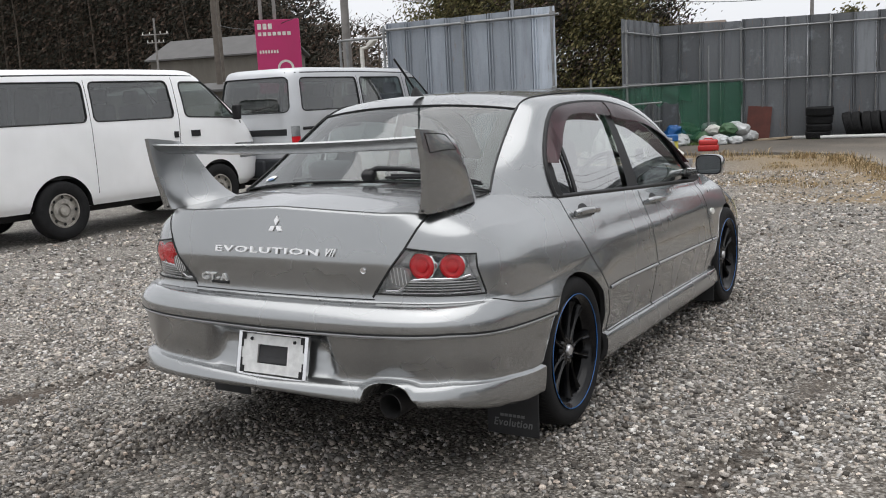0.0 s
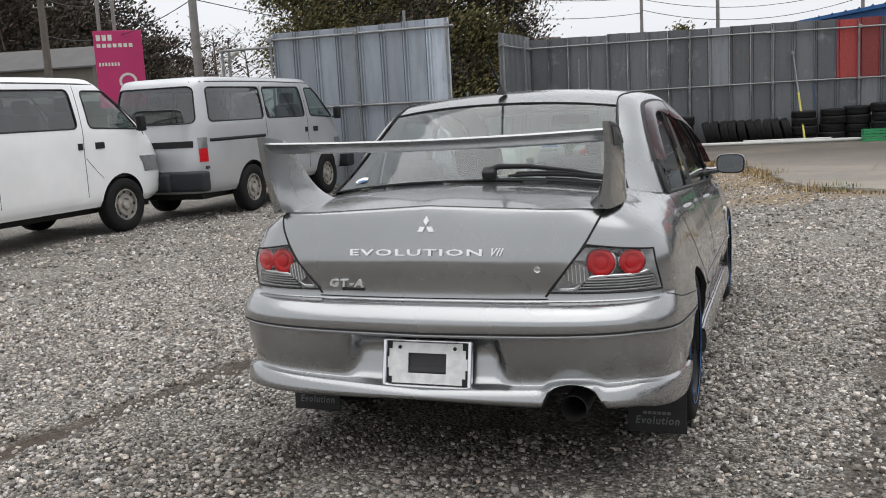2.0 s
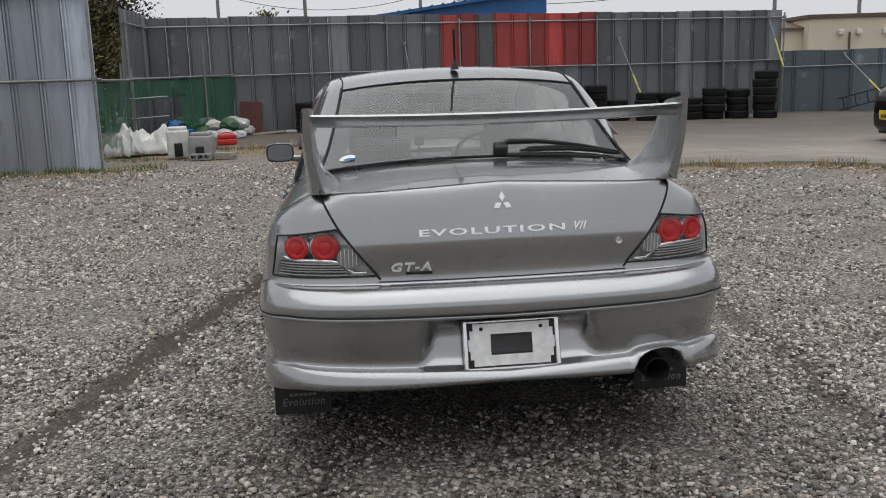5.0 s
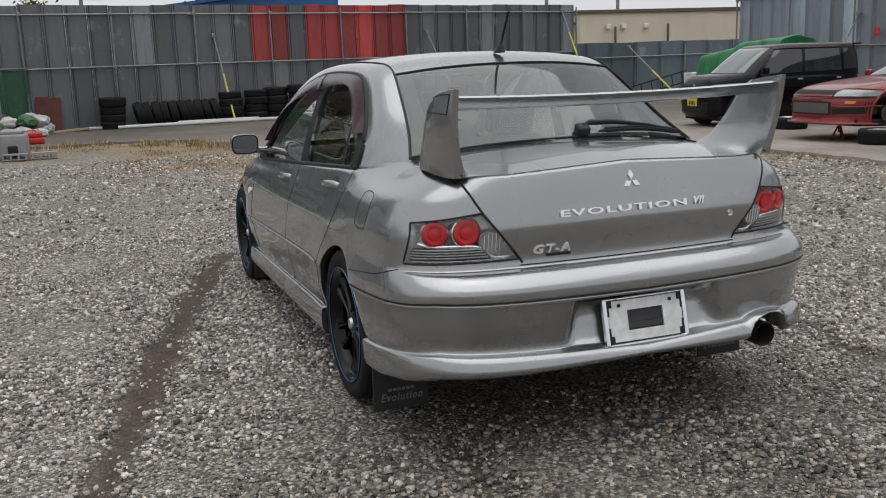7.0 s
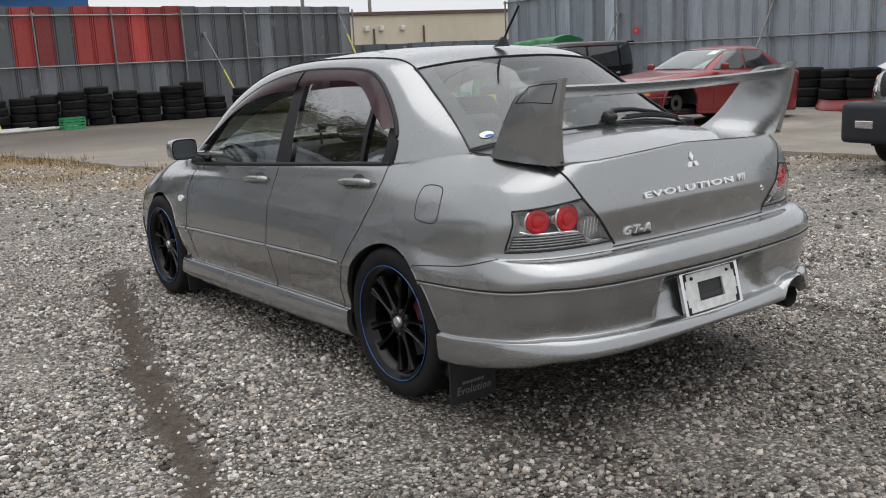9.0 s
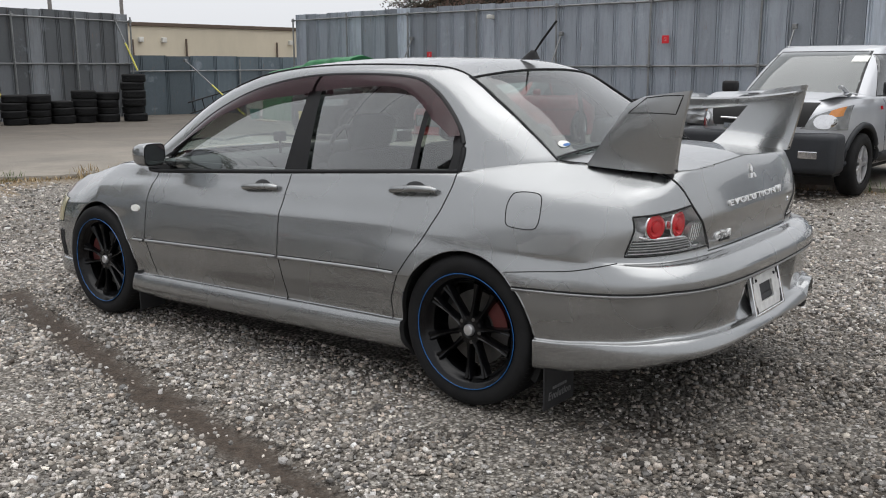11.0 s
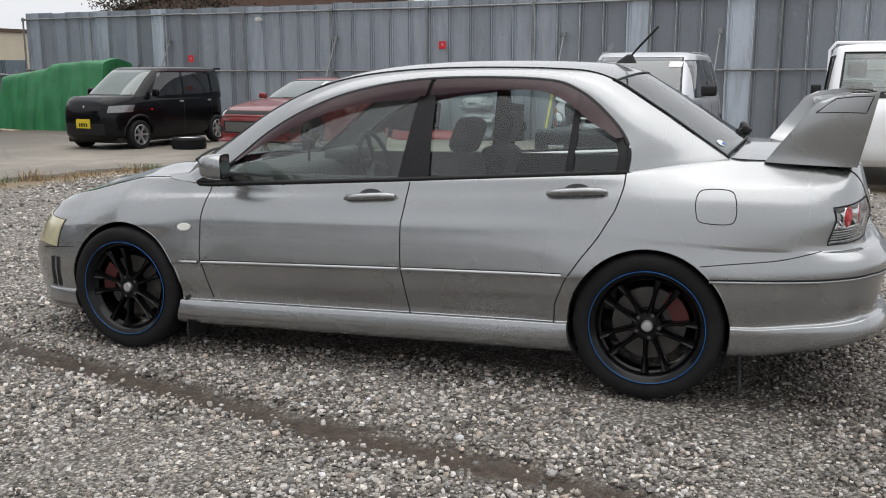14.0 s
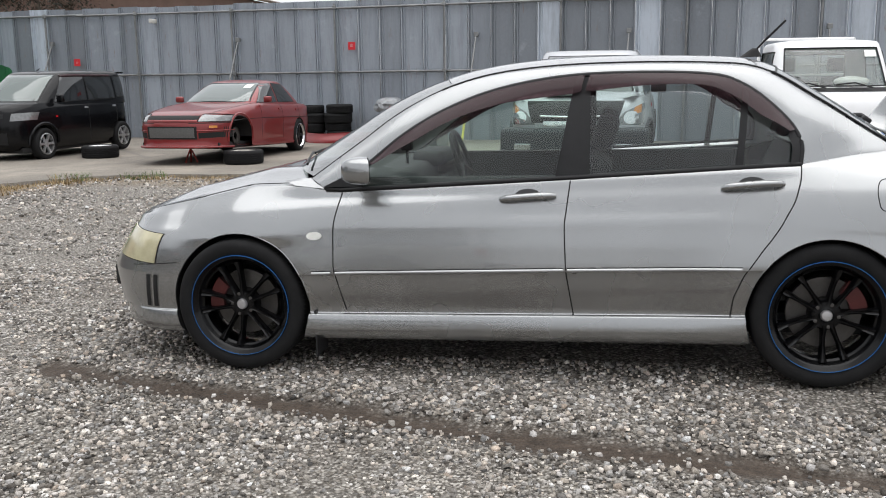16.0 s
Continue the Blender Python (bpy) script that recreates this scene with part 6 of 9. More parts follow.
def simple_wheel(parent, x, y, r, side, rim_r, material, spokes, wide=0.19, z=None, label=""):
    """A road wheel: tyre with dished, slotted or spoked rim."""
    z = r if z is None else z
    tyre = lathe("wheel_tyre", [(rim_r, -wide / 2), (r * .90, -wide / 2 - .004), (r * .98, -wide * .42), (r, -wide * .25), (r, wide * .25), (r * .98, wide * .42), (r * .90, wide / 2 + .004), (rim_r + .01, wide / 2), (rim_r, wide / 2 - .012)], 36, M_RUBBER, parent, "x", label or "black road tyre", pose(x - side * wide / 2, y, z, 0, 0, 0 if side > 0 else 180), 60)
    if spokes == 0:
        lathe("steel_rim", [(rim_r, .085), (rim_r * .92, .088), (rim_r * .88, .05), (rim_r * .70, .045), (rim_r * .66, .075), (rim_r * .42, .078), (rim_r * .36, .055), (rim_r * .30, .060), (rim_r * .28, .10), (0, .102)], 32, material, tyre)
        for k in range(8):
            a = 2 * math.pi * k / 8
            lathe("rim_slot", [(0, .0), (rim_r * .10, .0)], 10, M_GAP, tyre, "x", m=pose(.0665, rim_r * .80 * math.cos(a), rim_r * .80 * math.sin(a)))
    else:
        v1, f1 = lathe_data([(rim_r, .085), (rim_r * .93, .09), (rim_r * .90, .03), (rim_r * .88, -.06)], 36)
        v3, f3 = lathe_data([(rim_r * .28, .02), (rim_r * .28, .075), (0, .08)], 18)
        vs, fs = list(v1), list(f1)
        o = len(vs)
        vs += v3
        fs += [tuple(k + o for k in q) for q in f3]
        for k in range(spokes):
            a = 2 * math.pi * k / spokes
            b = len(vs)
            for t in (0.15, 0.55, 0.93):
                hw = rim_r * (0.10 + 0.10 * abs(t - .45))
                rr = rim_r * t
                for du, dxx in ((-hw, .045), (-hw * .7, .078), (hw * .7, .078), (hw, .045)):
                    vs.append((dxx, rr * math.cos(a) - du * math.sin(a), rr * math.sin(a) + du * math.cos(a)))
            for i in range(2):
                fs += [(b + 4 * i + j, b + 4 * i + j + 1, b + 4 * i + 5 + j, b + 4 * i + 4 + j) for j in range(3)]
        me = mesh_of("alloy_rim", vs, fs, material)
        sharpen(me, 40)
        part("alloy_rim", me, material, tyre)
    lathe("hub_back", [(0, .01), (rim_r * .9, .01)], 24, M_GAP, tyre)
    return tyre


def side_pane(name, outline, side, material, parent, off=0.004, label=""):
    """A four-cornered window laid on a body's side: (y, z) corners from lower rear, lower front, upper front, upper rear."""
    a, b, c, d = outline
    q = quad((side * 1.5, a[0], a[1]), (side * 1.5, b[0], b[1]), (side * 1.5, c[0], c[1]), (side * 1.5, d[0], d[1]))
    rimmed = lambda u, v: q(-.02 + 1.04 * u, -.035 + 1.07 * v)
    seal = patch_on("window_seal", rimmed, (-side, 0, 0), M_BLACK, parent, off * 0.5, 14, 6, 0.004)
    return patch_on(name, q, (-side, 0, 0), material, seal, off, 14, 6, 0.004, label)


def end_pane(name, outline, back, material, parent, off=0.004, seal=True, label="", nu=16, nv=8):
    """A window or panel on a body's nose or tail: (x, z) corners from lower left round. back: 1 at the tail."""
    a, b, c, d = outline
    y = -6 * back
    q = quad((a[0], y, a[1]), (b[0], y, b[1]), (c[0], y, c[1]), (d[0], y, d[1]))
    par = parent
    if seal:
        par = patch_on("window_seal", lambda u, v: q(-.02 + 1.04 * u, -.03 + 1.06 * v), (0, back, 0), M_BLACK, parent, off * 0.5, nu, nv, 0.004)
    return patch_on(name, q, (0, back, 0), material, par, off, nu, nv, 0.004, label)


def cut_openings(ob, side_holes=(), end_holes=()):
    """Cuts four-cornered openings through a body: (y, z) corners through both sides, (x, z) corners with the end's sign."""
    bm = bmesh.new()
    bm.from_mesh(ob.data)
    for axis, corners, end in [(1, c, 0) for c in side_holes] + [(0, c, e) for c, e in end_holes]:
        mid = [sum(p[k] for p in corners) / len(corners) for k in (0, 1)]
        box_ = [min(p[0] for p in corners), max(p[0] for p in corners), min(p[1] for p in corners), max(p[1] for p in corners)]

        def near(f, m=.02):
            if axis == 1 and abs(f.normal.x) < .6 or axis == 0 and f.normal.y * end < .3:
                return False
            us, zs = [v.co[axis] for v in f.verts], [v.co.z for v in f.verts]
            return box_[0] - m < max(us) and min(us) < box_[1] + m and box_[2] - m < max(zs) and min(zs) < box_[3] + m
        planes = []
        for a, b in zip(corners, corners[1:] + corners[:1]):
            no = [b[1] - a[1], a[0] - b[0]]
            if no[0] * (mid[0] - a[0]) + no[1] * (mid[1] - a[1]) < 0:
                no = [-no[0], -no[1]]
            co, nn = Vector((0, 0, a[1])), Vector((0, 0, no[1]))
            co[axis], nn[axis] = a[0], no[0]
            nn.normalize()
            planes.append((co, nn))
            bm.faces.ensure_lookup_table()
            fs = [f for f in bm.faces if near(f)]
            geom = list({v for f in fs for v in f.verts}) + list({e for f in fs for e in f.edges}) + fs
            bmesh.ops.bisect_plane(bm, geom=geom, plane_co=co, plane_no=nn, dist=1e-5)
        gone = [f for f in bm.faces if near(f) and all((f.calc_center_median() - co).dot(nn) > 0 for co, nn in planes)]
        bmesh.ops.delete(bm, geom=gone, context="FACES")
    bm.to_mesh(ob.data)
    bm.free()
    sharpen(ob.data, 55)


def rounded(corners, r, n=5):
    """The outline of a four-cornered opening with its corners rounded off."""
    out = []
    for k, c in enumerate(corners):
        p, q, o = Vector(c), Vector(corners[k - 1]), Vector(corners[(k + 1) % len(corners)])
        a, b = p + (q - p).normalized() * r, p + (o - p).normalized() * r
        out += [tuple(a.lerp(p, i / n).lerp(p.lerp(b, i / n), i / n)) for i in range(n + 1)]
    return out


def open_pane(name, corners, d, material, parent, at, round_=0.0):
    """A pane set in a cut opening, with a rubber seal round it. at turns a corner into a point to drop along d."""
    q = quad(*[at(c) for c in corners])
    ring = []
    line = rounded(corners, round_) if round_ else corners
    for a, b in zip(line, line[1:] + line[:1]):
        m = max(1, round(math.hypot(b[0] - a[0], b[1] - a[1]) / .08))
        ring += [far_onto(at((a[0] + (b[0] - a[0]) * k / m, a[1] + (b[1] - a[1]) * k / m)), d, .002)[0] for k in range(m)]
    seal = tube("window_seal", ring + ring[:1], .010, M_BLACK, parent, 6)
    p = patch_on(name, q, d, material, seal, -.006, 14, 6, .002)
    p.visible_shadow = False
    return p


def far_onto(p, d, off=0.003):
    p, d = Vector(p), Vector(d).normalized()
    hit, n, _, _ = SKIN.ray_cast(p - d * 9, d)
    if hit is None:
        hit, n, _, _ = SKIN.find_nearest(p)
    if n.dot(d) > 0:
        n = -n
    return hit + n * off, n


onto = far_onto


def arch(parent, y, z, r, side, material=None):
    """A wheel opening cut through the side, with a dark housing behind it."""
    turn = np.linspace(0, math.pi, 19)
    if side > 0:
        cut_openings(parent, [[(y + r * math.cos(a), z + r * math.sin(a)) for a in turn] + [(y - r, .02), (y + r, .02)]])
    line = [(y + r * math.cos(a), z + r * math.sin(a)) for a in turn]
    rim = [far_onto((side * 1.5, p, max(q, z)), (-side, 0, 0), 0.0)[0].x for p, q in line]
    vs, fs = [], []
    for (p, q), x in zip(line, rim):
        vs += [(x - side * .003, p, q), (side * .48, p, q), (side * .48, y + (p - y) * .1, z)]
    for i in range(len(line) - 1):
        fs += [(3 * i + k, 3 * i + k + 1, 3 * i + k + 4, 3 * i + k + 3) for k in range(2)]
    part("wheel_housing", mesh_of("wheel_housing", vs, fs, M_GAP), M_GAP, parent)
    if material is not None:
        pts = [far_onto((side * 1.5, y + (r + .03) * math.cos(a), z + (r + .03) * math.sin(a)), (-side, 0, 0), 0.0)[0] for a in np.linspace(-.35, math.pi + .35, 24)]
        tube("arch_trim", pts, .035, material, parent, 8)


def side_line(name, pts, side, width, material, parent, off=0.002):
    return line_on(name, [(side * 1.5, y, z) for y, z in pts], (-side, 0, 0), width, material, parent, off, 30)


def van(m, label, paint, rail):
    global SKIN
    root = thing("delivery_van", label, "van", m, group="vans parked in line")
    rows = [(.36, .78, -1.10, 3.28, 6, 5), (.44, .825, -1.19, 3.40, 6, 5), (.75, .845, -1.20, 3.44, 7, 5), (1.02, .846, -1.18, 3.38, 7, 5), (1.24, .840, -1.16, 3.24, 7, 5), (1.36, .828, -1.15, 3.12, 7, 5), (1.60, .792, -1.11, 2.84, 7, 5), (1.80, .752, -1.07, 2.57, 7, 5), (1.90, .722, -1.03, 2.42, 7, 5), (1.945, .675, -.98, 2.30, 7, 6), (1.962, .62, -.90, 2.22, 7, 6)]
    body, SKIN = ring_loft("van_body", rows, paint, root, 96, 3, .035)
    holes = [[(-.92, 1.345), (.43, 1.345), (.44, 1.815), (-.86, 1.815)], [(.53, 1.345), (1.73, 1.345), (1.70, 1.815), (.54, 1.815)], [(1.92, 1.345), (2.86, 1.300), (2.42, 1.800), (1.90, 1.800)]]
    ends = [([(-.66, 1.33), (.66, 1.33), (.60, 1.83), (-.60, 1.83)], -1), ([(-.70, 1.30), (.70, 1.30), (.62, 1.85), (-.62, 1.85)], 1)]
    cut_openings(body, [rounded(c, .075) for c in holes], [(rounded(c, .09), e) for c, e in ends])
    for side in (1, -1):
        for name, c in zip(("side_window", "side_window", "door_window"), holes):
            open_pane(name, c, (-side, 0, 0), M_GLASS_CAB if name == "door_window" else M_GLASS_VANSIDE, body, lambda k, side=side: (side * 1.5, k[0], k[1]), .075)
        side_line("roof_gutter", [(-1.0, 1.89), (.5, 1.90), (2.35, 1.88)], side, .018, M_TRIM, body)
        side_line("shut_line", [(1.79, .50), (1.78, 1.0), (1.80, 1.33), (1.80, 1.86)], side, .008, M_GAP, body)
        side_line("shut_line", [(1.80, .98), (1.95, .82), (2.06, .72)], side, .006, M_GAP, body)
        side_line("shut_line", [(.49, .50), (.48, 1.0), (.48, 1.84)], side, .006, M_GAP, body)
        if rail:
            side_line("slide_rail", [(-.95, 1.09), (-.2, 1.09), (.42, 1.09)], side, .045, M_BLACK, body, .004)
        for y, w in ((1.725, .035), (2.05, .075)):
            h = quad((side * 1.5, y - w, 1.085), (side * 1.5, y + w, 1.085), (side * 1.5, y + w, 1.165), (side * 1.5, y - w, 1.165))
            patch_on("door_handle", h, (-side, 0, 0), M_BLACK, body, .012, 4, 3, .01, "black pull handle")
        arch(body, 0.0, .35, .40, side)
        arch(body, 2.415, .35, .40, side)
        simple_wheel(root, side * .84, 0, .345, side, .20, M_STEELWHEEL, 0, .19)
        simple_wheel(root, side * .84, 2.415, .345, side, .20, M_STEELWHEEL, 0, .19)
        bm = bmesh.new()
        box(bm, side * .86, side * .98, 2.70, 2.78, 1.27, 1.48, .03)
        mm = part("door_mirror", bm, M_BLACK, root, "black door mirror", True)
        tube("mirror_arm", [(side * .80, 2.78, 1.30), (side * .90, 2.76, 1.32)], .015, M_BLACK, mm, 6)
        lq = quad((side * .765, -1.19, .80), (side * .85, -1.10, .80), (side * .85, -1.10, 1.13), (side * .765, -1.19, 1.13))
        ld = (-side * .7, .7, 0)
        tl = patch_on("tail_lamp", lq, ld, M_REDLENS, body, .010, 5, 10, .008, "upright red and clear tail lamp")
        patch_on("clear_band", lambda u, v: lq(u, .55 + .45 * v), ld, M_LAMP, tl, .014, 5, 5, .005)
        hq = quad((side * .50, 6, .72), (side * .80, 6, .74), (side * .81, 6, .95), (side * .52, 6, .92))
        patch_on("head_lamp", hq, (0, -1, 0), M_LAMP, body, .008, 8, 6, .006)
    for name, (c, e) in zip(("rear_screen", "windscreen"), ends):
        open_pane(name, c, (0, -e, 0), M_GLASS_CAB if e > 0 else M_GLASS_VANSIDE, body, lambda k, e=e: (k[0], 6 * e, k[1]), .09)
    bm = bmesh.new()
    box(bm, -.76, .76, -1.05, 2.6, .70, .74)
    box(bm, -.74, .74, 2.45, 3.0, .74, 1.28, .06, 2)
    part("cabin_floor", bm, M_TRIM, root)
    q = quad((-.16, -6, 1.0), (.62, -6, 1.0), (.62, -6, 1.09), (-.16, -6, 1.09))
    patch_on("tail_garnish", q, (0, 1, 0), M_BLACK, body, .010, 8, 3, .006)
    for y0, y1 in ((-1.26, -1.10), (3.26, 3.50)):
        bm = bmesh.new()
        box(bm, -.84, .84, y0, y1, .40, .68 if y0 < 0 else .66, .05, 3)
        part("bumper", bm, M_BUMPER_GREY, root, "dark grey plastic bumper", True)
    tube("rear_wiper", [(.0, -1.155, 1.36), (.2, -1.14, 1.40), (.42, -1.13, 1.42)], .009, M_BLACK, body, 6)
    bm = bmesh.new()
    box(bm, -.60, .60, -1.0, 3.1, .27, .38, .02)
    part("chassis", bm, M_GAP, root)
    for sx, y in ((-.36, 2.0), (.36, 2.0), (-.36, .95), (.36, .95)):
        bm = bmesh.new()
        box(bm, sx - .22, sx + .22, y - .08, y + .10, .9, 1.55, .06, 2)
        box(bm, sx - .12, sx + .12, y - .05, y + .06, 1.56, 1.74, .04, 2)
        part("seat_back", bm, M_SEAT, root, "dark seat back", True)


M_GLASS_VAN = glass("van_glass", (0.030, 0.034, 0.034), 0.985, gloss=0.045, power=4.0)
M_GLASS_VANSIDE = glass("van_side_glass", (0.06, 0.07, 0.07), 0.16, gloss=0.12, power=4.0, clear=(0.36, 0.41, 0.40))
M_GLASS_CAB = glass("van_cab_glass", (0.12, 0.16, 0.15), 0.14, gloss=0.09, power=4.5, clear=(0.78, 0.86, 0.82))
M_SCREEN = glass("pale_screen", (0.085, 0.11, 0.10), 0.97, gloss=0.05, power=4.5)
M_SCREEN_DARK = glass("dark_green_screen", (0.035, 0.045, 0.042), 0.96, gloss=0.05, power=4.5)
M_SILVERVAN = car_paint("silver_van_paint", (0.46, 0.47, 0.485), 0.4, 0.35, 0.05, 0.6)
van(pose(-7.74, 3.51, 0, 0, 0, -3.5), "plain white delivery van with steel wheels", M_WHITE, False)
van(pose(-6.993, 8.01, 0, 0, 0, 0.2), "silver delivery van with scuffed side", M_SILVERVAN, True)


def kei(m):
    global SKIN
    root = thing("mini_wagon", "small black tall wagon on the concrete apron", "car", m)
    low, low_skin = ring_loft("lower_body", [(.20, .66, -.36, 2.94, 6, 5), (.28, .715, -.40, 3.0, 6, 5), (.55, .737, -.42, 3.03, 6, 4.5), (.78, .735, -.41, 3.0, 6, 4.5), (.92, .72, -.40, 2.93, 6, 4.5), (.985, .69, -.38, 2.82, 6, 5)], M_KEI, root, 80, 3, .045)
    cab, cab_skin = ring_loft("cabin", [(.92, .715, -.40, 2.52, 7, 5), (1.02, .705, -.39, 2.36, 7, 5), (1.25, .672, -.37, 2.06, 7, 5), (1.44, .63, -.33, 1.78, 7, 5), (1.51, .595, -.28, 1.62, 7, 6), (1.53, .55, -.22, 1.52, 7, 6)], M_KEI, root, 80, 3, .028)
    SKIN = cab_skin
    end_pane("windscreen", [(-.55, 1.02), (.55, 1.02), (.48, 1.47), (-.48, 1.47)], -1, M_SCREEN, cab)
    for side in (1, -1):
        side_pane("door_window", [(1.08, 1.02), (1.98, 1.00), (1.62, 1.43), (1.06, 1.44)], side, M_GLASS_DARK, cab)
        side_pane("door_window", [(.18, 1.03), (1.0, 1.02), (.99, 1.44), (.20, 1.44)], side, M_GLASS_DARK, cab)
        side_pane("quarter_window", [(-.24, 1.05), (.10, 1.04), (.10, 1.43), (-.18, 1.42)], side, M_GLASS_DARK, cab)
        side_line("window_visor", [(1.62, 1.45), (1.3, 1.46), (.2, 1.455)], side, .05, M_VISOR, cab, .012)
    SKIN = low_skin
    for side in (1, -1):
        arch(low, 0, .29, .325, side)
        arch(low, 2.34, .29, .325, side)
        pts = [far_onto((side * 1.5, 2.34 + .35 * math.cos(a), .29 + .35 * math.sin(a)), (-side, 0, 0), 0)[0] for a in np.linspace(0, math.pi, 16)]
        tube("wing_lip", pts, .03, M_KEI, low, 8)
        simple_wheel(root, side * .735, 0, .28, side, .19, M_ALLOY, 6, .16)
        simple_wheel(root, side * .735, 2.34, .28, side, .19, M_ALLOY, 6, .16)
        for y in (1.04, .14):
            side_line("shut_line", [(y, .30), (y + .02, .6), (y, .98)], side, .007, M_GAP, low)
        for y in (1.13, .24):
            h = quad((side * 1.5, y - .05, .86), (side * 1.5, y + .05, .86), (side * 1.5, y + .05, .89), (side * 1.5, y - .05, .89))
            patch_on("door_handle", h, (-side, 0, 0), M_ALLOY, low, .014, 4, 2, .01)
        rep = quad((side * 1.5, 1.98, .73), (side * 1.5, 2.03, .73), (side * 1.5, 2.03, .76), (side * 1.5, 1.98, .76))
        patch_on("side_repeater", rep, (-side, 0, 0), M_REDLENS, low, .008, 3, 3, .006)
        hq = quad((side * .50, 6, .70), (side * .70, 6, .71), (side * .70, 6, .84), (side * .51, 6, .825))
        patch_on("head_lamp", hq, (0, -1, 0), M_LAMP, low, .008, 8, 6, .006, "clear headlamp")
        bm = bmesh.new()
        box(bm, side * .73, side * .87, 1.92, 1.99, .99, 1.13, .03)
        part("door_mirror", bm, M_KEI, root, "", True)
    end_pane("grille", [(-.40, .74), (.40, .74), (.40, .82), (-.40, .82)], -1, M_BLACK, low, .006, False)
    end_pane("lower_grille", [(-.45, .30), (.45, .30), (.45, .50), (-.45, .50)], -1, M_BLACK, low, .006, False)
    pl = end_pane("number_plate", [(-.165, .42), (.165, .42), (.165, .585), (-.165, .585)], -1, M_PLATE_YELLOW, low, .014, False, "plain yellow plate", 6, 4)
    for k in range(4):
        end_pane("plate_bar", [(-.10 + .055 * k, .445), (-.065 + .055 * k, .445), (-.065 + .055 * k, .515), (-.10 + .055 * k, .515)], -1, M_BLACK, pl, .016, False, "", 2, 2)
    bm = bmesh.new()
    box(bm, -.56, .56, -.40, -.22, 1.49, 1.525, .012)
    part("roof_spoiler", bm, M_KEI, root)
    bm = bmesh.new()
    box(bm, -.62, .62, -.2, 2.8, .14, .24, .02)
    part("chassis", bm, M_GAP, root)
    tube("roof_aerial", [(0, 1.50, 1.55), (0, 1.40, 1.59)], .008, M_BLACK, root, 6)
    part("emblem", lathe_mesh("emblem", [(0, .012), (.02, .011), (.026, .004)], 12, M_CHROME), M_CHROME, root, m=Matrix.Translation(far_onto((0, 6, .80), (0, -1, 0), .004)[0]) @ pose(0, 0, 0, 0, 0, 90))


def lathe_mesh(name, profile, seg, material, axis="x"):
    me = mesh_of(name, *lathe_data(profile, seg, axis), material)
    sharpen(me, 40)
    return me


kei(pose(12.0, 11.1, .035 + fall(11), 0, 0, 86) @ Matrix.Scale(.98, 4))


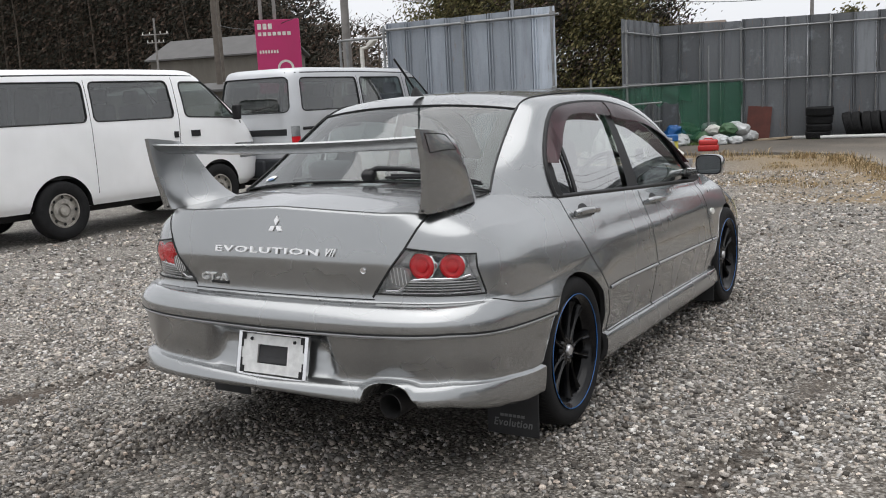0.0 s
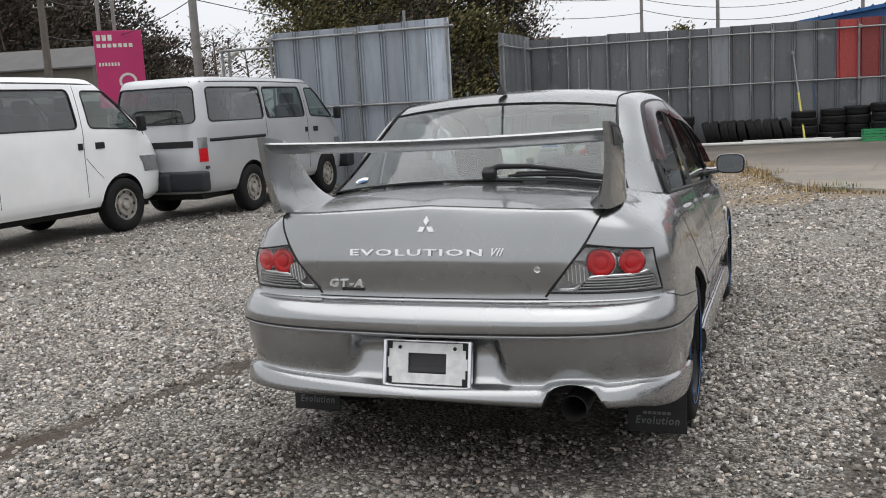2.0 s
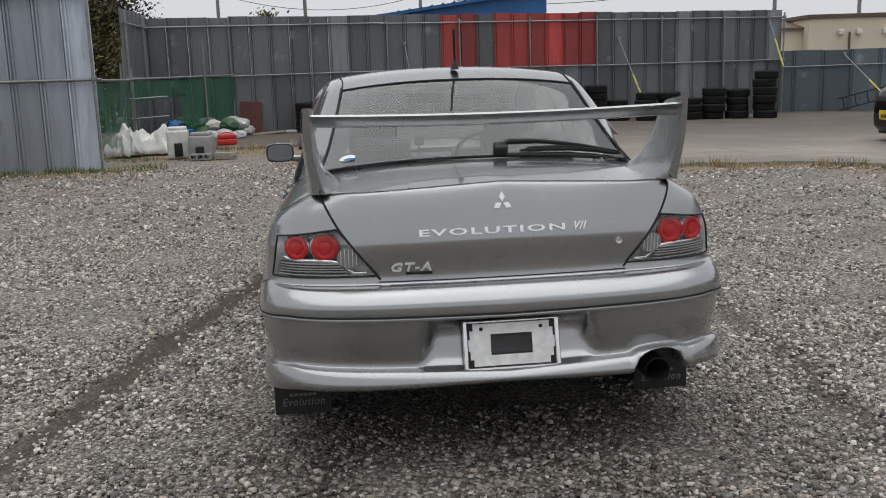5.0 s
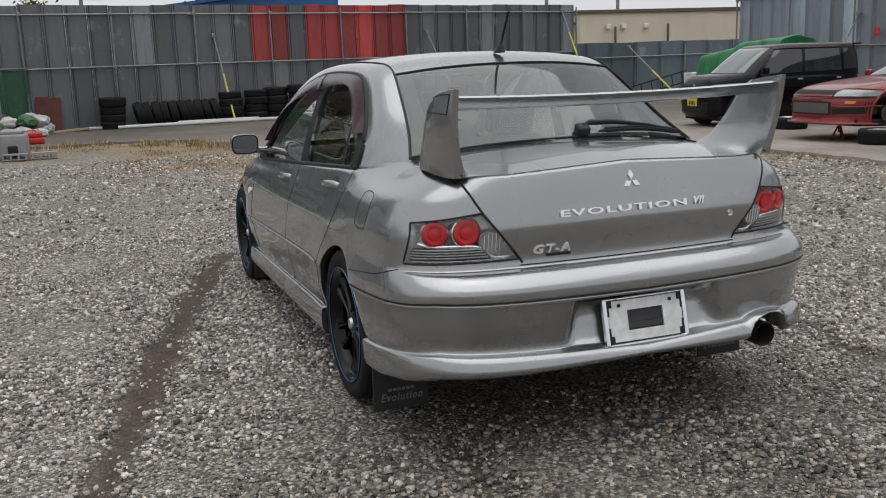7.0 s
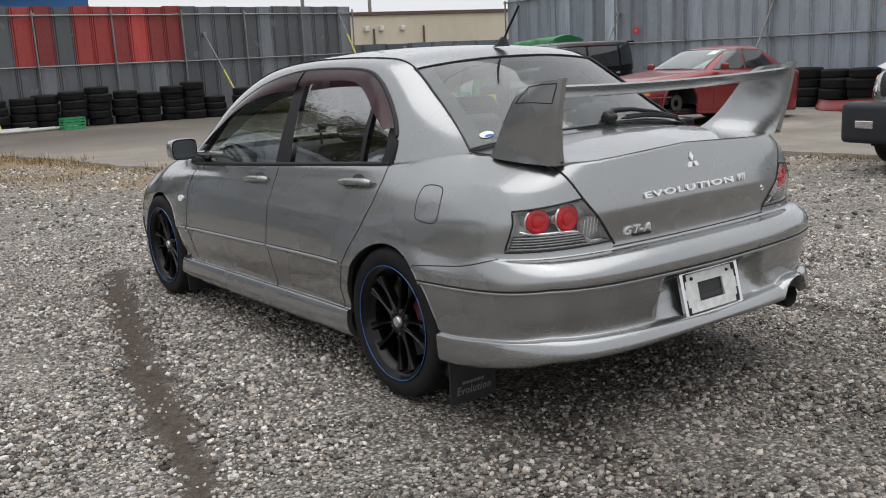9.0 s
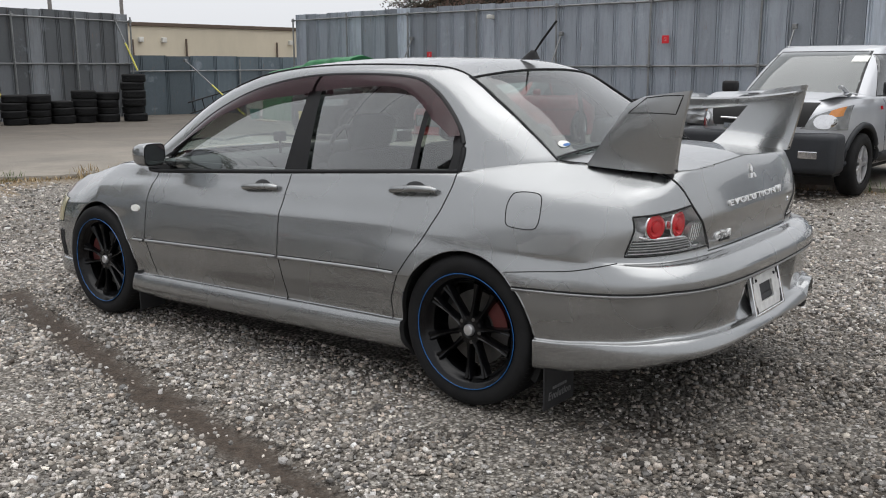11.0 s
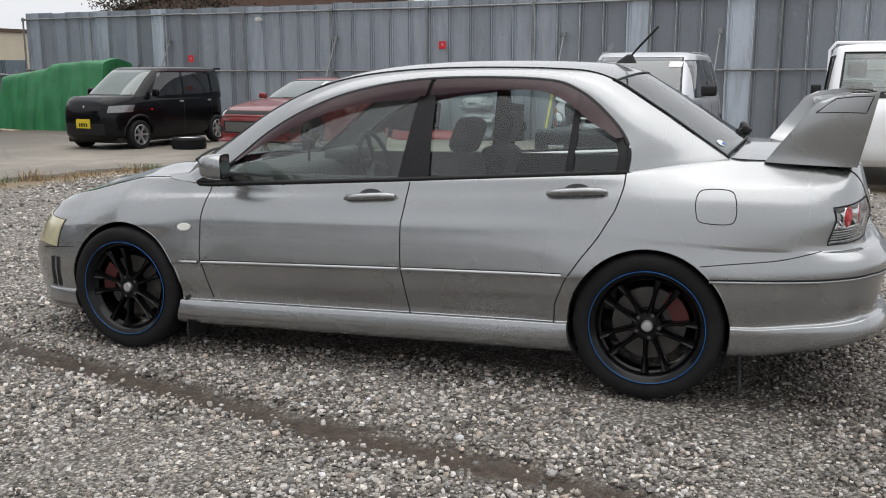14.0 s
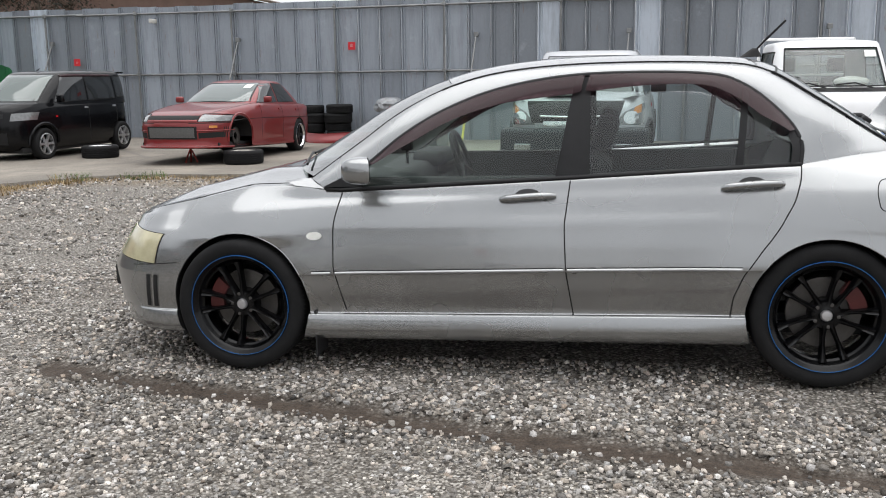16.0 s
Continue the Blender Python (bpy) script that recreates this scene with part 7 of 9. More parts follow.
def red_saloon(m):
    global SKIN
    root = thing("red_saloon", "faded red saloon on a jack stand without front wheels", "car", m)
    low, low_skin = ring_loft("lower_body", [(.165, .80, -.94, 3.54, 5, 4), (.175, .862, -.98, 3.66, 5, 3.8), (.205, .862, -.98, 3.66, 5, 3.8), (.235, .850, -.985, 3.60, 5, 3.8), (.50, .862, -1.01, 3.62, 5, 3.8), (.66, .860, -1.02, 3.58, 5, 3.6), (.78, .845, -1.02, 3.50, 5, 3.6), (.88, .80, -1.01, 3.30, 6, 4), (.925, .74, -.98, 2.9, 6, 4), (.94, .68, -.93, 2.5, 6, 4)], M_RED, root, 96, 3, .03)
    # the bonnet slopes down to the nose
    me = low.data
    for v in me.vertices:
        if v.co.y > 1.75:
            f = (v.co.y - 1.75) / 1.85
            if v.co.z > .62:
                v.co.z = .62 + (v.co.z - .62) * (1 - .62 * f ** 1.2)
    low_skin = BVHTree.FromPolygons([tuple(v.co) for v in me.vertices], [tuple(p.vertices) for p in me.polygons])
    cab, cab_skin = ring_loft("cabin", [(.88, .775, -.62, 2.10, 5, 4.5), (.98, .74, -.52, 1.93, 5, 4.5), (1.15, .675, -.22, 1.55, 5, 4.5), (1.29, .61, .10, 1.18, 5, 4.5), (1.345, .56, .28, .95, 5, 5), (1.36, .50, .36, .82, 5, 5)], M_RED, root, 80, 3, .022)
    SKIN = cab_skin
    end_pane("windscreen", [(-.60, .95), (.60, .95), (.48, 1.30), (-.48, 1.30)], -1, M_SCREEN, cab)
    patch = end_pane("paper_notice", [(-.44, 1.20), (-.30, 1.20), (-.30, 1.27), (-.44, 1.27)], -1, M_PAPER, cab, .008, False, "", 3, 3)
    end_pane("rear_screen", [(-.62, .98), (.62, .98), (.52, 1.29), (-.52, 1.29)], 1, M_GLASS_DARK, cab)
    for side in (1, -1):
        side_pane("door_window", [(.92, .96), (1.70, .94), (1.18, 1.28), (.90, 1.30)], side, M_GLASS_DARK, cab)
        side_pane("door_window", [(.02, .98), (.84, .96), (.84, 1.30), (.34, 1.29)], side, M_GLASS_DARK, cab)
    SKIN = low_skin
    for side in (1, -1):
        arch(low, 0, .32, .345, side)
        arch(low, 2.665, .34, .37, side)
        simple_wheel(root, side * .862, 0, .315, side, .225, M_BLACK, 5, .22, .315)
        lathe("rim_lip", [(.222, .0), (.232, .008), (.222, .012), (.20, -.02)], 32, M_CHROME, root, "x", "polished rim lip", pose(side * .858, 0, .315, 0, 0, 0 if side > 0 else 180))
        lathe("brake_disc", [(.06, .0), (.15, .0), (.15, -.02)], 24, M_DISC, root, "x", "", pose(side * .70, 2.665, .36))
        for y in (1.85, .86, -.02):
            side_line("shut_line", [(y, .30), (y + .02, .6), (y - .02, .90)], side, .007, M_GAP, low)
        # dark strip paints the shade along the side's crease
        side_line("crease_shade", [(3.2, .62), (1.8, .66), (-.6, .68)], side, .010, M_GAP, low)
        for y in (.96, .10):
            h = quad((side * 1.5, y - .06, .80), (side * 1.5, y + .06, .80), (side * 1.5, y + .06, .835), (side * 1.5, y - .06, .835))
            patch_on("door_handle", h, (-side, 0, 0), M_RED, low, .014, 4, 2, .01)
        hq = quad((side * .45, 6, .605), (side * .78, 6, .615), (side * .79, 6, .700), (side * .48, 6, .715))
        patch_on("head_lamp", hq, (0, -1, 0), M_LAMP, low, .010, 10, 6, .008, "cloudy headlamp")
        fq = quad((side * .60, 6, .50), (side * .68, 6, .50), (side * .68, 6, .54), (side * .60, 6, .54))
        patch_on("fog_lamp", fq, (0, -1, 0), M_AMBER, low, .006, 5, 3, .005)
        dq = quad((side * .46, 6, .33), (side * .78, 6, .35), (side * .78, 6, .44), (side * .46, 6, .42))
        patch_on("bumper_duct", dq, (0, -1, 0), M_GAP, low, .004, 5, 3, .003)
        for k in range(3):
            line_on("bumper_gill", [(side * 6, 3.20 - .05 * k, .34), (side * 6, 3.16 - .05 * k, .52)], (-side, 0, 0), .020, M_GAP, low, .003, 8)
        line_on("lamp_rim", [(side * .45, 6, .600), (side * .78, 6, .610), (side * .795, 6, .705), (side * .48, 6, .722), (side * .45, 6, .600)], (0, -1, 0), .010, M_GAP, low, .011, 30)
        line_on("duct_lip", [(side * .44, 6, .46), (side * .62, 6, .455), (side * .80, 6, .47)], (0, -1, 0), .018, M_RED, low, .012, 14, round_=.006)
        bm = bmesh.new()
        box(bm, side * .80, side * .95, 1.58, 1.66, .94, 1.05, .03)
        part("door_mirror", bm, M_RED, root, "", True)
        pts = [far_onto((side * 1.5, 2.665 + .40 * math.cos(a), .34 + .40 * math.sin(a)), (-side, 0, 0), 0)[0] for a in np.linspace(-.2, math.pi + .2, 18)]
        tube("wing_lip", pts, .020, M_RED, low, 8)
        line_on("bonnet_line", [(side * .70, 1.9, 2), (side * .66, 2.6, 2), (side * .56, 3.2, 2)], (0, 0, -1), .008, M_GAP, low, .002, 30)
        line_on("bumper_line", [(side * .30, 6, .575), (side * .60, 6, .580), (side * .80, 6, .590)], (0, -1, 0), .008, M_GAP, low, .002, 20)
    end_pane("grille", [(-.44, .63), (.44, .63), (.44, .70), (-.44, .70)], -1, M_GAP, low, .006, False)
    tube("front_lip", [(.866 * math.copysign(abs(math.cos(a)) ** .526, math.cos(a)), 1.34 + 2.325 * abs(math.sin(a)) ** .526, .185) for a in np.linspace(.52, math.pi - .52, 41)], .018, M_RED, low, 8, "deep red front lip")
    tube("windscreen_cowl", [far_onto((.55 * t, 1.98 - .10 * t * t, 3), (0, 0, -1), .010)[0] for t in np.linspace(-1, 1, 13)], .018, M_BLACK, low, 6)
    end_pane("grille_bar", [(-.44, .600), (.44, .600), (.44, .622), (-.44, .622)], -1, M_RED, low, .016, False)
    end_pane("bumper_mouth", [(-.44, .315), (.44, .315), (.44, .525), (-.44, .525)], -1, M_GAP, low, .003, False)
    end_pane("intercooler", [(-.40, .34), (.40, .34), (.40, .50), (-.40, .50)], -1, M_CORE, low, .006, False, "bare intercooler in the bumper opening")
    bm = bmesh.new()
    box(bm, -.7, .7, -.8, 3.3, .15, .26, .02)
    part("chassis", bm, M_GAP, root)
    for sx in (-.33, .33):
        bm = bmesh.new()
        box(bm, sx - .22, sx + .22, .75, .95, .55, 1.12, .06, 2)
        part("seat_back", bm, M_SEAT, root, "", True)


red_saloon(pose(11.88, 7.53, .035 + fall(11.88), 2.5, 0, 88) @ Matrix.Scale(.94, 4))


def jack_stand(x, y):
    root = thing("jack_stand", "red steel jack stand under the red saloon", "jack stand", pose(x, y, .035 + fall(x)))
    for k in range(3):
        a = 2 * math.pi * k / 3 + .5
        tube("stand_leg", [(.11 * math.cos(a), .11 * math.sin(a), 0), (.02 * math.cos(a), .02 * math.sin(a), .20)], .014, M_REDIRON, root, 6)
    tube("stand_post", [(0, 0, .10), (0, 0, .265)], .02, M_REDIRON, root, 8)


M_REDIRON = plain("red_painted_iron", (0.32, 0.04, 0.03), 0.5, 0.2, 0.3, 12)
jack_stand(9.1, 7.62)


def suv(m):
    global SKIN
    root = thing("damaged_suv", "silver off-road wagon with crumpled bonnet and black bumper", "car", m)
    low, low_skin = ring_loft("lower_body", [(.30, .80, -.80, 3.38, 6, 4.5), (.40, .88, -.88, 3.46, 6, 4.2), (.68, .892, -.92, 3.48, 6, 4.2), (.88, .885, -.93, 3.46, 6, 4.2), (1.0, .865, -.93, 3.36, 6, 4.5), (1.07, .82, -.92, 3.18, 6, 5)], M_SILVER, root, 96, 3, .03)
    cab, cab_skin = ring_loft("cabin", [(1.0, .845, -.92, 2.55, 7, 5), (1.10, .825, -.91, 2.38, 7, 5), (1.35, .765, -.86, 1.98, 7, 5), (1.55, .70, -.78, 1.62, 7, 5), (1.64, .655, -.70, 1.42, 7, 6), (1.66, .60, -.62, 1.30, 7, 6)], M_SILVER, root, 80, 3, .025)
    SKIN = cab_skin
    end_pane("windscreen", [(-.63, 1.10), (.63, 1.10), (.53, 1.58), (-.53, 1.58)], -1, M_SCREEN_DARK, cab)
    end_pane("paper_notice", [(-.56, 1.46), (-.40, 1.46), (-.40, 1.53), (-.56, 1.53)], -1, M_PAPER, cab, .008, False, "", 3, 3)
    for side in (1, -1):
        side_pane("door_window", [(.98, 1.10), (2.0, 1.08), (1.52, 1.54), (.97, 1.55)], side, M_GLASS_DARK, cab)
        side_pane("door_window", [(.10, 1.11), (.90, 1.10), (.89, 1.55), (.16, 1.55)], side, M_GLASS_DARK, cab)
        side_pane("quarter_window", [(-.70, 1.14), (.0, 1.12), (.04, 1.53), (-.60, 1.52)], side, M_GLASS_DARK, cab)
        tube("roof_rail", [(side * .62, -.45, 1.655), (side * .625, .4, 1.672), (side * .615, 1.15, 1.655)], .014, M_SILVER, root, 8)
    SKIN = low_skin
    for side in (1, -1):
        arch(low, 0, .35, .40, side, M_BUMPER_GREY)
        arch(low, 2.62, .35, .40, side, M_BUMPER_GREY)
        simple_wheel(root, side * .885, 0, .345, side, .215, M_ALLOY, 5, .21)
        simple_wheel(root, side * .885, 2.62, .345, side, .215, M_ALLOY, 5, .21)
        for y in (1.92, .94, .05):
            side_line("shut_line", [(y, .46), (y + .02, .7), (y, 1.05)], side, .007, M_GAP, low)
        side_line("sill_cladding", [(2.2, .40), (1.2, .40), (.42, .40)], side, .12, M_BUMPER_GREY, low, .01)
        hq = quad((side * .46, 7, .76), (side * .80, 7, .74), (side * .80, 7, 1.0), (side * .58, 7, .90))
        hl = patch_on("head_lamp", hq, (0, -1, 0), M_LAMP, low, .012, 10, 8, .01, "clear headlamp with amber corner")
        patch_on("amber_corner", lambda u, v: hq(.50 + .36 * u, .60 + .40 * v), (0, -1, 0), M_AMBER, hl, .016, 6, 4, .004)
        patch_on("lamp_bowl", lambda u, v: hq(.5, .42) + Vector((.085 * v * math.cos(6.283 * u), 0, .075 * v * math.sin(6.283 * u))), (0, -1, 0), M_CHROME, hl, .017, 18, 3, .003)
        bm = bmesh.new()
        box(bm, side * .86, side * 1.06, 1.98, 2.08, 1.10, 1.24, .035)
        part("door_mirror", bm, M_BLACK, root, "", True)
        rep = quad((side * 1.5, 2.05, .93), (side * 1.5, 2.11, .93), (side * 1.5, 2.11, .97), (side * 1.5, 2.05, .97))
        patch_on("side_repeater", rep, (-side, 0, 0), M_REDLENS, low, .008, 3, 3, .006)
    bm = bmesh.new()
    box(bm, -.88, .88, 3.22, 3.56, .30, .72, .07, 3)
    bump_ = part("front_bumper", bm, M_BUMPER_GREY, root, "dark grey plastic front bumper", True)
    for side in (1, -1):
        bm = bmesh.new()
        box(bm, side * .50, side * .70, 3.545, 3.57, .46, .54, .01)
        part("fog_lamp", bm, M_CHROME, bump_)
    end_pane("open_nose", [(-.50, .78), (.50, .78), (.58, 1.02), (-.58, 1.02)], -1, M_GAP, low, .016, False, "dark gap under the buckled bonnet")
    gr = end_pane("grille", [(-.36, .74), (.36, .74), (.36, .80), (-.36, .80)], -1, M_CHROME, low, .03, False, "chrome grille bar")
    tube("grille_bar", [Vector((-.40, 3.49, .86)), Vector((0, 3.53, .85)), Vector((.40, 3.49, .86))], .014, M_CHROME, root, 8)
    bm = bmesh.new()
    box(bm, -.055, .055, 3.525, 3.55, .80, .90, .012, 2)
    part("grille_badge", bm, M_CHROME, root, "plain chrome grille badge")
    # buckled bonnet: a bent sheet that stands up off the nose
    def bonnet(u, v):
        s = 2 * u - 1
        y = 2.46 + .74 * v
        z = 1.105 - .03 * v + .05 * math.sin(3.0 * v) * (1 - .4 * s * s) + .035 * math.sin(5 * s + 1.0) * v * v + .03 * noise.noise((s * 2, v * 3, 5)) * v
        return Vector((s * (.80 - .05 * v), y - .06 * s * s * v, z))
    sheet("buckled_bonnet", bonnet, 26, 14, M_SILVER, root, "creased silver bonnet")
    tube("bonnet_stay", [(-.72, 2.75, 1.10), (-.70, 2.95, 1.19), (-.70, 3.02, 1.19)], .022, M_SILVER, root, 8)
    bm = bmesh.new()
    box(bm, -.75, .75, -.6, 3.2, .24, .36, .02)
    part("chassis", bm, M_GAP, root)
    for sx in (-.36, .36):
        bm = bmesh.new()
        box(bm, sx - .22, sx + .22, 1.0, 1.2, .7, 1.3, .06, 2)
        box(bm, sx - .12, sx + .12, 1.02, 1.12, 1.32, 1.48, .04, 2)
        part("seat_back", bm, M_SEAT, root, "", True)


suv(pose(9.78, 1.20, .02 + fall(8.8), 0, 0, 87))


def kei_truck(m):
    global SKIN
    root = thing("mini_truck", "small white flatbed truck with guard frame", "truck", m)
    cab, SKIN = ring_loft("cab", [(.30, .66, 1.02, 3.0, 8, 5), (.40, .72, 1.0, 3.10, 8, 5), (.85, .737, 1.0, 3.12, 8, 5), (1.06, .735, 1.0, 3.04, 8, 5), (1.16, .725, 1.0, 2.96, 8, 5), (1.45, .69, 1.01, 2.72, 8, 5), (1.66, .655, 1.03, 2.52, 8, 5), (1.72, .62, 1.06, 2.42, 8, 6), (1.735, .56, 1.12, 2.34, 8, 6)], M_WHITE, root, 80, 3, .03)
    ends = [([(-.60, 1.17), (.60, 1.17), (.55, 1.64), (-.55, 1.64)], 1), ([(-.50, 1.20), (.50, 1.20), (.48, 1.58), (-.48, 1.58)], -1)]
    sides = [[(1.35, 1.14), (2.50, 1.12), (2.34, 1.60), (1.36, 1.60)]]
    cut_openings(cab, sides, ends)
    for name, (c, e) in zip(("windscreen", "rear_screen"), ends):
        open_pane(name, c, (0, -e, 0), M_GLASS_CAB, cab, lambda k, e=e: (k[0], 6 * e, k[1]))
    bm = bmesh.new()
    box(bm, -.64, .64, 2.45, 2.85, .70, 1.12, .05, 2)
    part("dashboard", bm, M_TRIM, root, "", True)
    bm = bmesh.new()
    box(bm, -.62, .62, 1.1, 2.8, .62, .66)
    part("cab_floor", bm, M_TRIM, root)
    end_pane("paper_notice", [(-.52, 1.52), (-.38, 1.52), (-.38, 1.60), (-.52, 1.60)], -1, M_PAPER, cab, .010, False, "", 3, 3)
    for side in (1, -1):
        open_pane("door_window", sides[0], (-side, 0, 0), M_GLASS_CAB, cab, lambda k, side=side: (side * 1.5, k[0], k[1]))
        arch(cab, 2.35, .27, .32, side)
        simple_wheel(root, side * .73, 2.35, .265, side, .16, M_STEELWHEEL, 0, .15)
        simple_wheel(root, side * .73, .45, .265, side, .16, M_STEELWHEEL, 0, .15)
        bm = bmesh.new()
        box(bm, side * .80, side * .92, 2.72, 2.78, 1.06, 1.26, .025)
        mm = part("door_mirror", bm, M_BLACK, root, "black door mirror", True)
        tube("mirror_arm", [(side * .72, 2.70, 1.12), (side * .82, 2.74, 1.14)], .012, M_BLACK, mm, 6)
        hq = quad((side * .42, 6, .66), (side * .66, 6, .66), (side * .66, 6, .84), (side * .42, 6, .84))
        patch_on("head_lamp", hq, (0, -1, 0), M_LAMP, cab, .010, 8, 6, .008)
        tube("guard_post", [(side * .68, .98, .62), (side * .68, .98, 1.70), (side * .60, .98, 1.80)], .02, M_WHITE, root, 8)
    tube("guard_rail", [(-.60, .98, 1.80), (.60, .98, 1.80)], .02, M_WHITE, root, 8)
    tube("guard_rail", [(-.68, .98, 1.30), (.68, .98, 1.30)], .015, M_WHITE, root, 8)
    end_pane("cowl_strip", [(-.66, 1.10), (.66, 1.10), (.66, 1.15), (-.66, 1.15)], -1, M_BLACK, cab, .006, False)
    for sx in (-.42, .12):
        tube("front_wiper", [Vector((sx, 3.01, 1.15)), Vector((sx + .2, 2.985, 1.21)), Vector((sx + .42, 2.98, 1.19))], .010, M_BLACK, root, 6)
    bm = bmesh.new()
    box(bm, -.71, .71, -.95, .95, .60, .66, .01)
    for x0, x1, y0, y1 in ((-.71, -.68, -.95, .95), (.68, .71, -.95, .95), (-.71, .71, -.95, -.92), (-.71, .71, .92, .95)):
        box(bm, x0, x1, y0, y1, .66, .94, .006, 1)
    part("flat_bed", bm, M_WHITE, root, "white drop-side bed")
    bm = bmesh.new()
    box(bm, -.35, .35, -.9, 2.9, .34, .60, .02)
    part("chassis", bm, M_GAP, root)
    for sx in (-.33, .33):
        bm = bmesh.new()
        box(bm, sx - .21, sx + .21, 1.20, 1.34, .70, 1.28, .05, 2)
        box(bm, sx - .12, sx + .12, 1.20, 1.29, 1.34, 1.53, .04, 2)
        part("seat_back", bm, M_SEAT, root, "", True)
    ringp = [Vector((.33 + .17 * math.cos(a), 2.02 + .07 * math.sin(a), 1.10 + .15 * math.sin(a))) for a in np.linspace(0, 6.283, 21)]
    tube("steering_wheel", ringp, .012, M_BLACK, root, 6)
    bm = bmesh.new()
    bmesh.ops.create_icosphere(bm, subdivisions=2, radius=1, matrix=pose(-.25, 2.62, 1.22) @ Matrix.Diagonal((.22, .07, .07, 1)))
    part("towel", bm, M_PAPER, root, "crumpled pale cloth on the dashboard", True)


kei_truck(pose(10.35, -1.82, .02 + fall(9.2), 0, 0, 89))


# ---- things in the yard ----
M_TARP = plain("green_tarpaulin", (0.024, 0.165, 0.060), 0.45, 0.0, 0.25, 3, 0.4)
M_RUST = plain("rusty_sheet", (0.085, 0.024, 0.017), 0.75, 0.1, 0.35, 4, 0.4)
M_CRATE = plain("green_crate", (0.03, 0.26, 0.10), 0.5, 0.0, 0.2, 10)
M_BAG = plain("clear_rubbish_bag", (0.42, 0.43, 0.43), 0.35, 0.0, 0.35, 7, 0.6)
M_BAGGREEN = plain("green_rubbish", (0.05, 0.11, 0.05), 0.6, 0.0, 0.4, 7, 0.5)
M_PALE = plain("pale_plastic", (0.58, 0.57, 0.53), 0.45, 0.0, 0.2, 6)
M_GREYBOX = plain("grey_plastic", (0.26, 0.26, 0.26), 0.5, 0.0, 0.2, 6)
M_REDPLASTIC = plain("red_plastic", (0.42, 0.02, 0.018), 0.4, 0.0, 0.15, 8)
M_TEAL = plain("teal_plastic", (0.05, 0.30, 0.25), 0.5, 0.0, 0.15, 8)
M_WOOD = plain("grey_board", (0.30, 0.24, 0.17), 0.8, 0.0, 0.3, 6, 0.3, (1, 8, 8))
M_FILM = plain("grey_wrap_film", (0.25, 0.26, 0.27), 0.25, 0.1, 0.4, 9, 0.7)
M_REDSIGN = plain("red_sign", (0.60, 0.02, 0.03), 0.4, 0.0, 0.08, 8, 0.0)


def north_y(x):
    return 20.0 + 0.162 * (x + 5.01)


def east_x(y):
    return 14.2 + (16.7 - 14.2) * (y + 8.0) / 27.6


def tyre_mesh(r, wide, hole):
    prof = [(hole, -wide * .42), (hole + .02, -wide * .5), (r * .90, -wide * .5), (r * .97, -wide * .42), (r, -wide * .30)]
    k = 4
    for i in range(k):
        x = -wide * .30 + wide * .60 * (i + .5) / k
        prof += [(r, x - wide * .055), (r - .008, x - wide * .05), (r - .008, x + wide * .02), (r, x + wide * .025)]
    prof += [(r, wide * .30), (r * .97, wide * .42), (r * .90, wide * .5), (hole + .02, wide * .5), (hole, wide * .42), (hole - .004, 0), (hole, -wide * .42)]
    return lathe_mesh("tyre", prof, 24, M_RUBBER, "z")


TYRES = [tyre_mesh(.30, .19, .185), tyre_mesh(.315, .215, .20), tyre_mesh(.29, .17, .18)]
rt = random.Random(5)


def lone_tyre(m, label, group, kind_=None):
    me = TYRES[rt.randrange(3) if kind_ is None else kind_]
    ob = new("tyre", me)
    ob.matrix_world = m
    return tagged(ob, label, "tyre", group)


def stack(x, y, n, z0=0.035, group="old tyres along the fence"):
    z = z0 + fall(x)
    for k in range(n):
        kind_ = rt.randrange(3)
        w = (.19, .215, .17)[kind_]
        lone_tyre(pose(x + rt.uniform(-.03, .03), y + rt.uniform(-.03, .03), z + w / 2, 0, 0, rt.uniform(0, 360)), "worn black car tyre in a stack by the fence", group, kind_)
        z += w


stack(-1.18, north_y(-1.2) - .55, 4)
for k in range(10):
    x = -.55 + .205 * k
    lone_tyre(pose(x, north_y(x) - .42, .035 + .30, 0, 78 + rt.uniform(-5, 5), rt.uniform(-8, 8)), "worn black car tyre leaning upright in a row", "old tyres along the fence", 0)
for x, n in ((1.72, 4), (2.34, 4), (2.92, 4), (3.50, 4), (4.12, 5), (4.76, 4), (5.38, 4), (5.98, 5), (6.55, 5), (7.15, 3)):
    stack(x, north_y(x) - .5 if x < 3.3 else 20.62, n)
for x, n in ((7.85, 4), (8.5, 4), (9.1, 3), (9.72, 4), (10.4, 4)):
    stack(x, 20.3, n)
stack(11.1, 20.1, 6)
for y, n in ((8.85, 4), (8.2, 4), (7.55, 4), (6.9, 4), (4.9, 4), (10.1, 3), (13.2, 2)):
    stack(east_x(y) - .55, y, n)
lone_tyre(pose(10.0, 9.75, .035 + fall(10.0) + .105, 0, 0, 20), "whole wheel lying on the concrete apron", "loose tyres", 1)
lone_tyre(pose(8.95, 6.66, .035 + fall(8.7) + .105, 0, 0, 70), "whole wheel lying on the concrete apron", "loose tyres", 1)
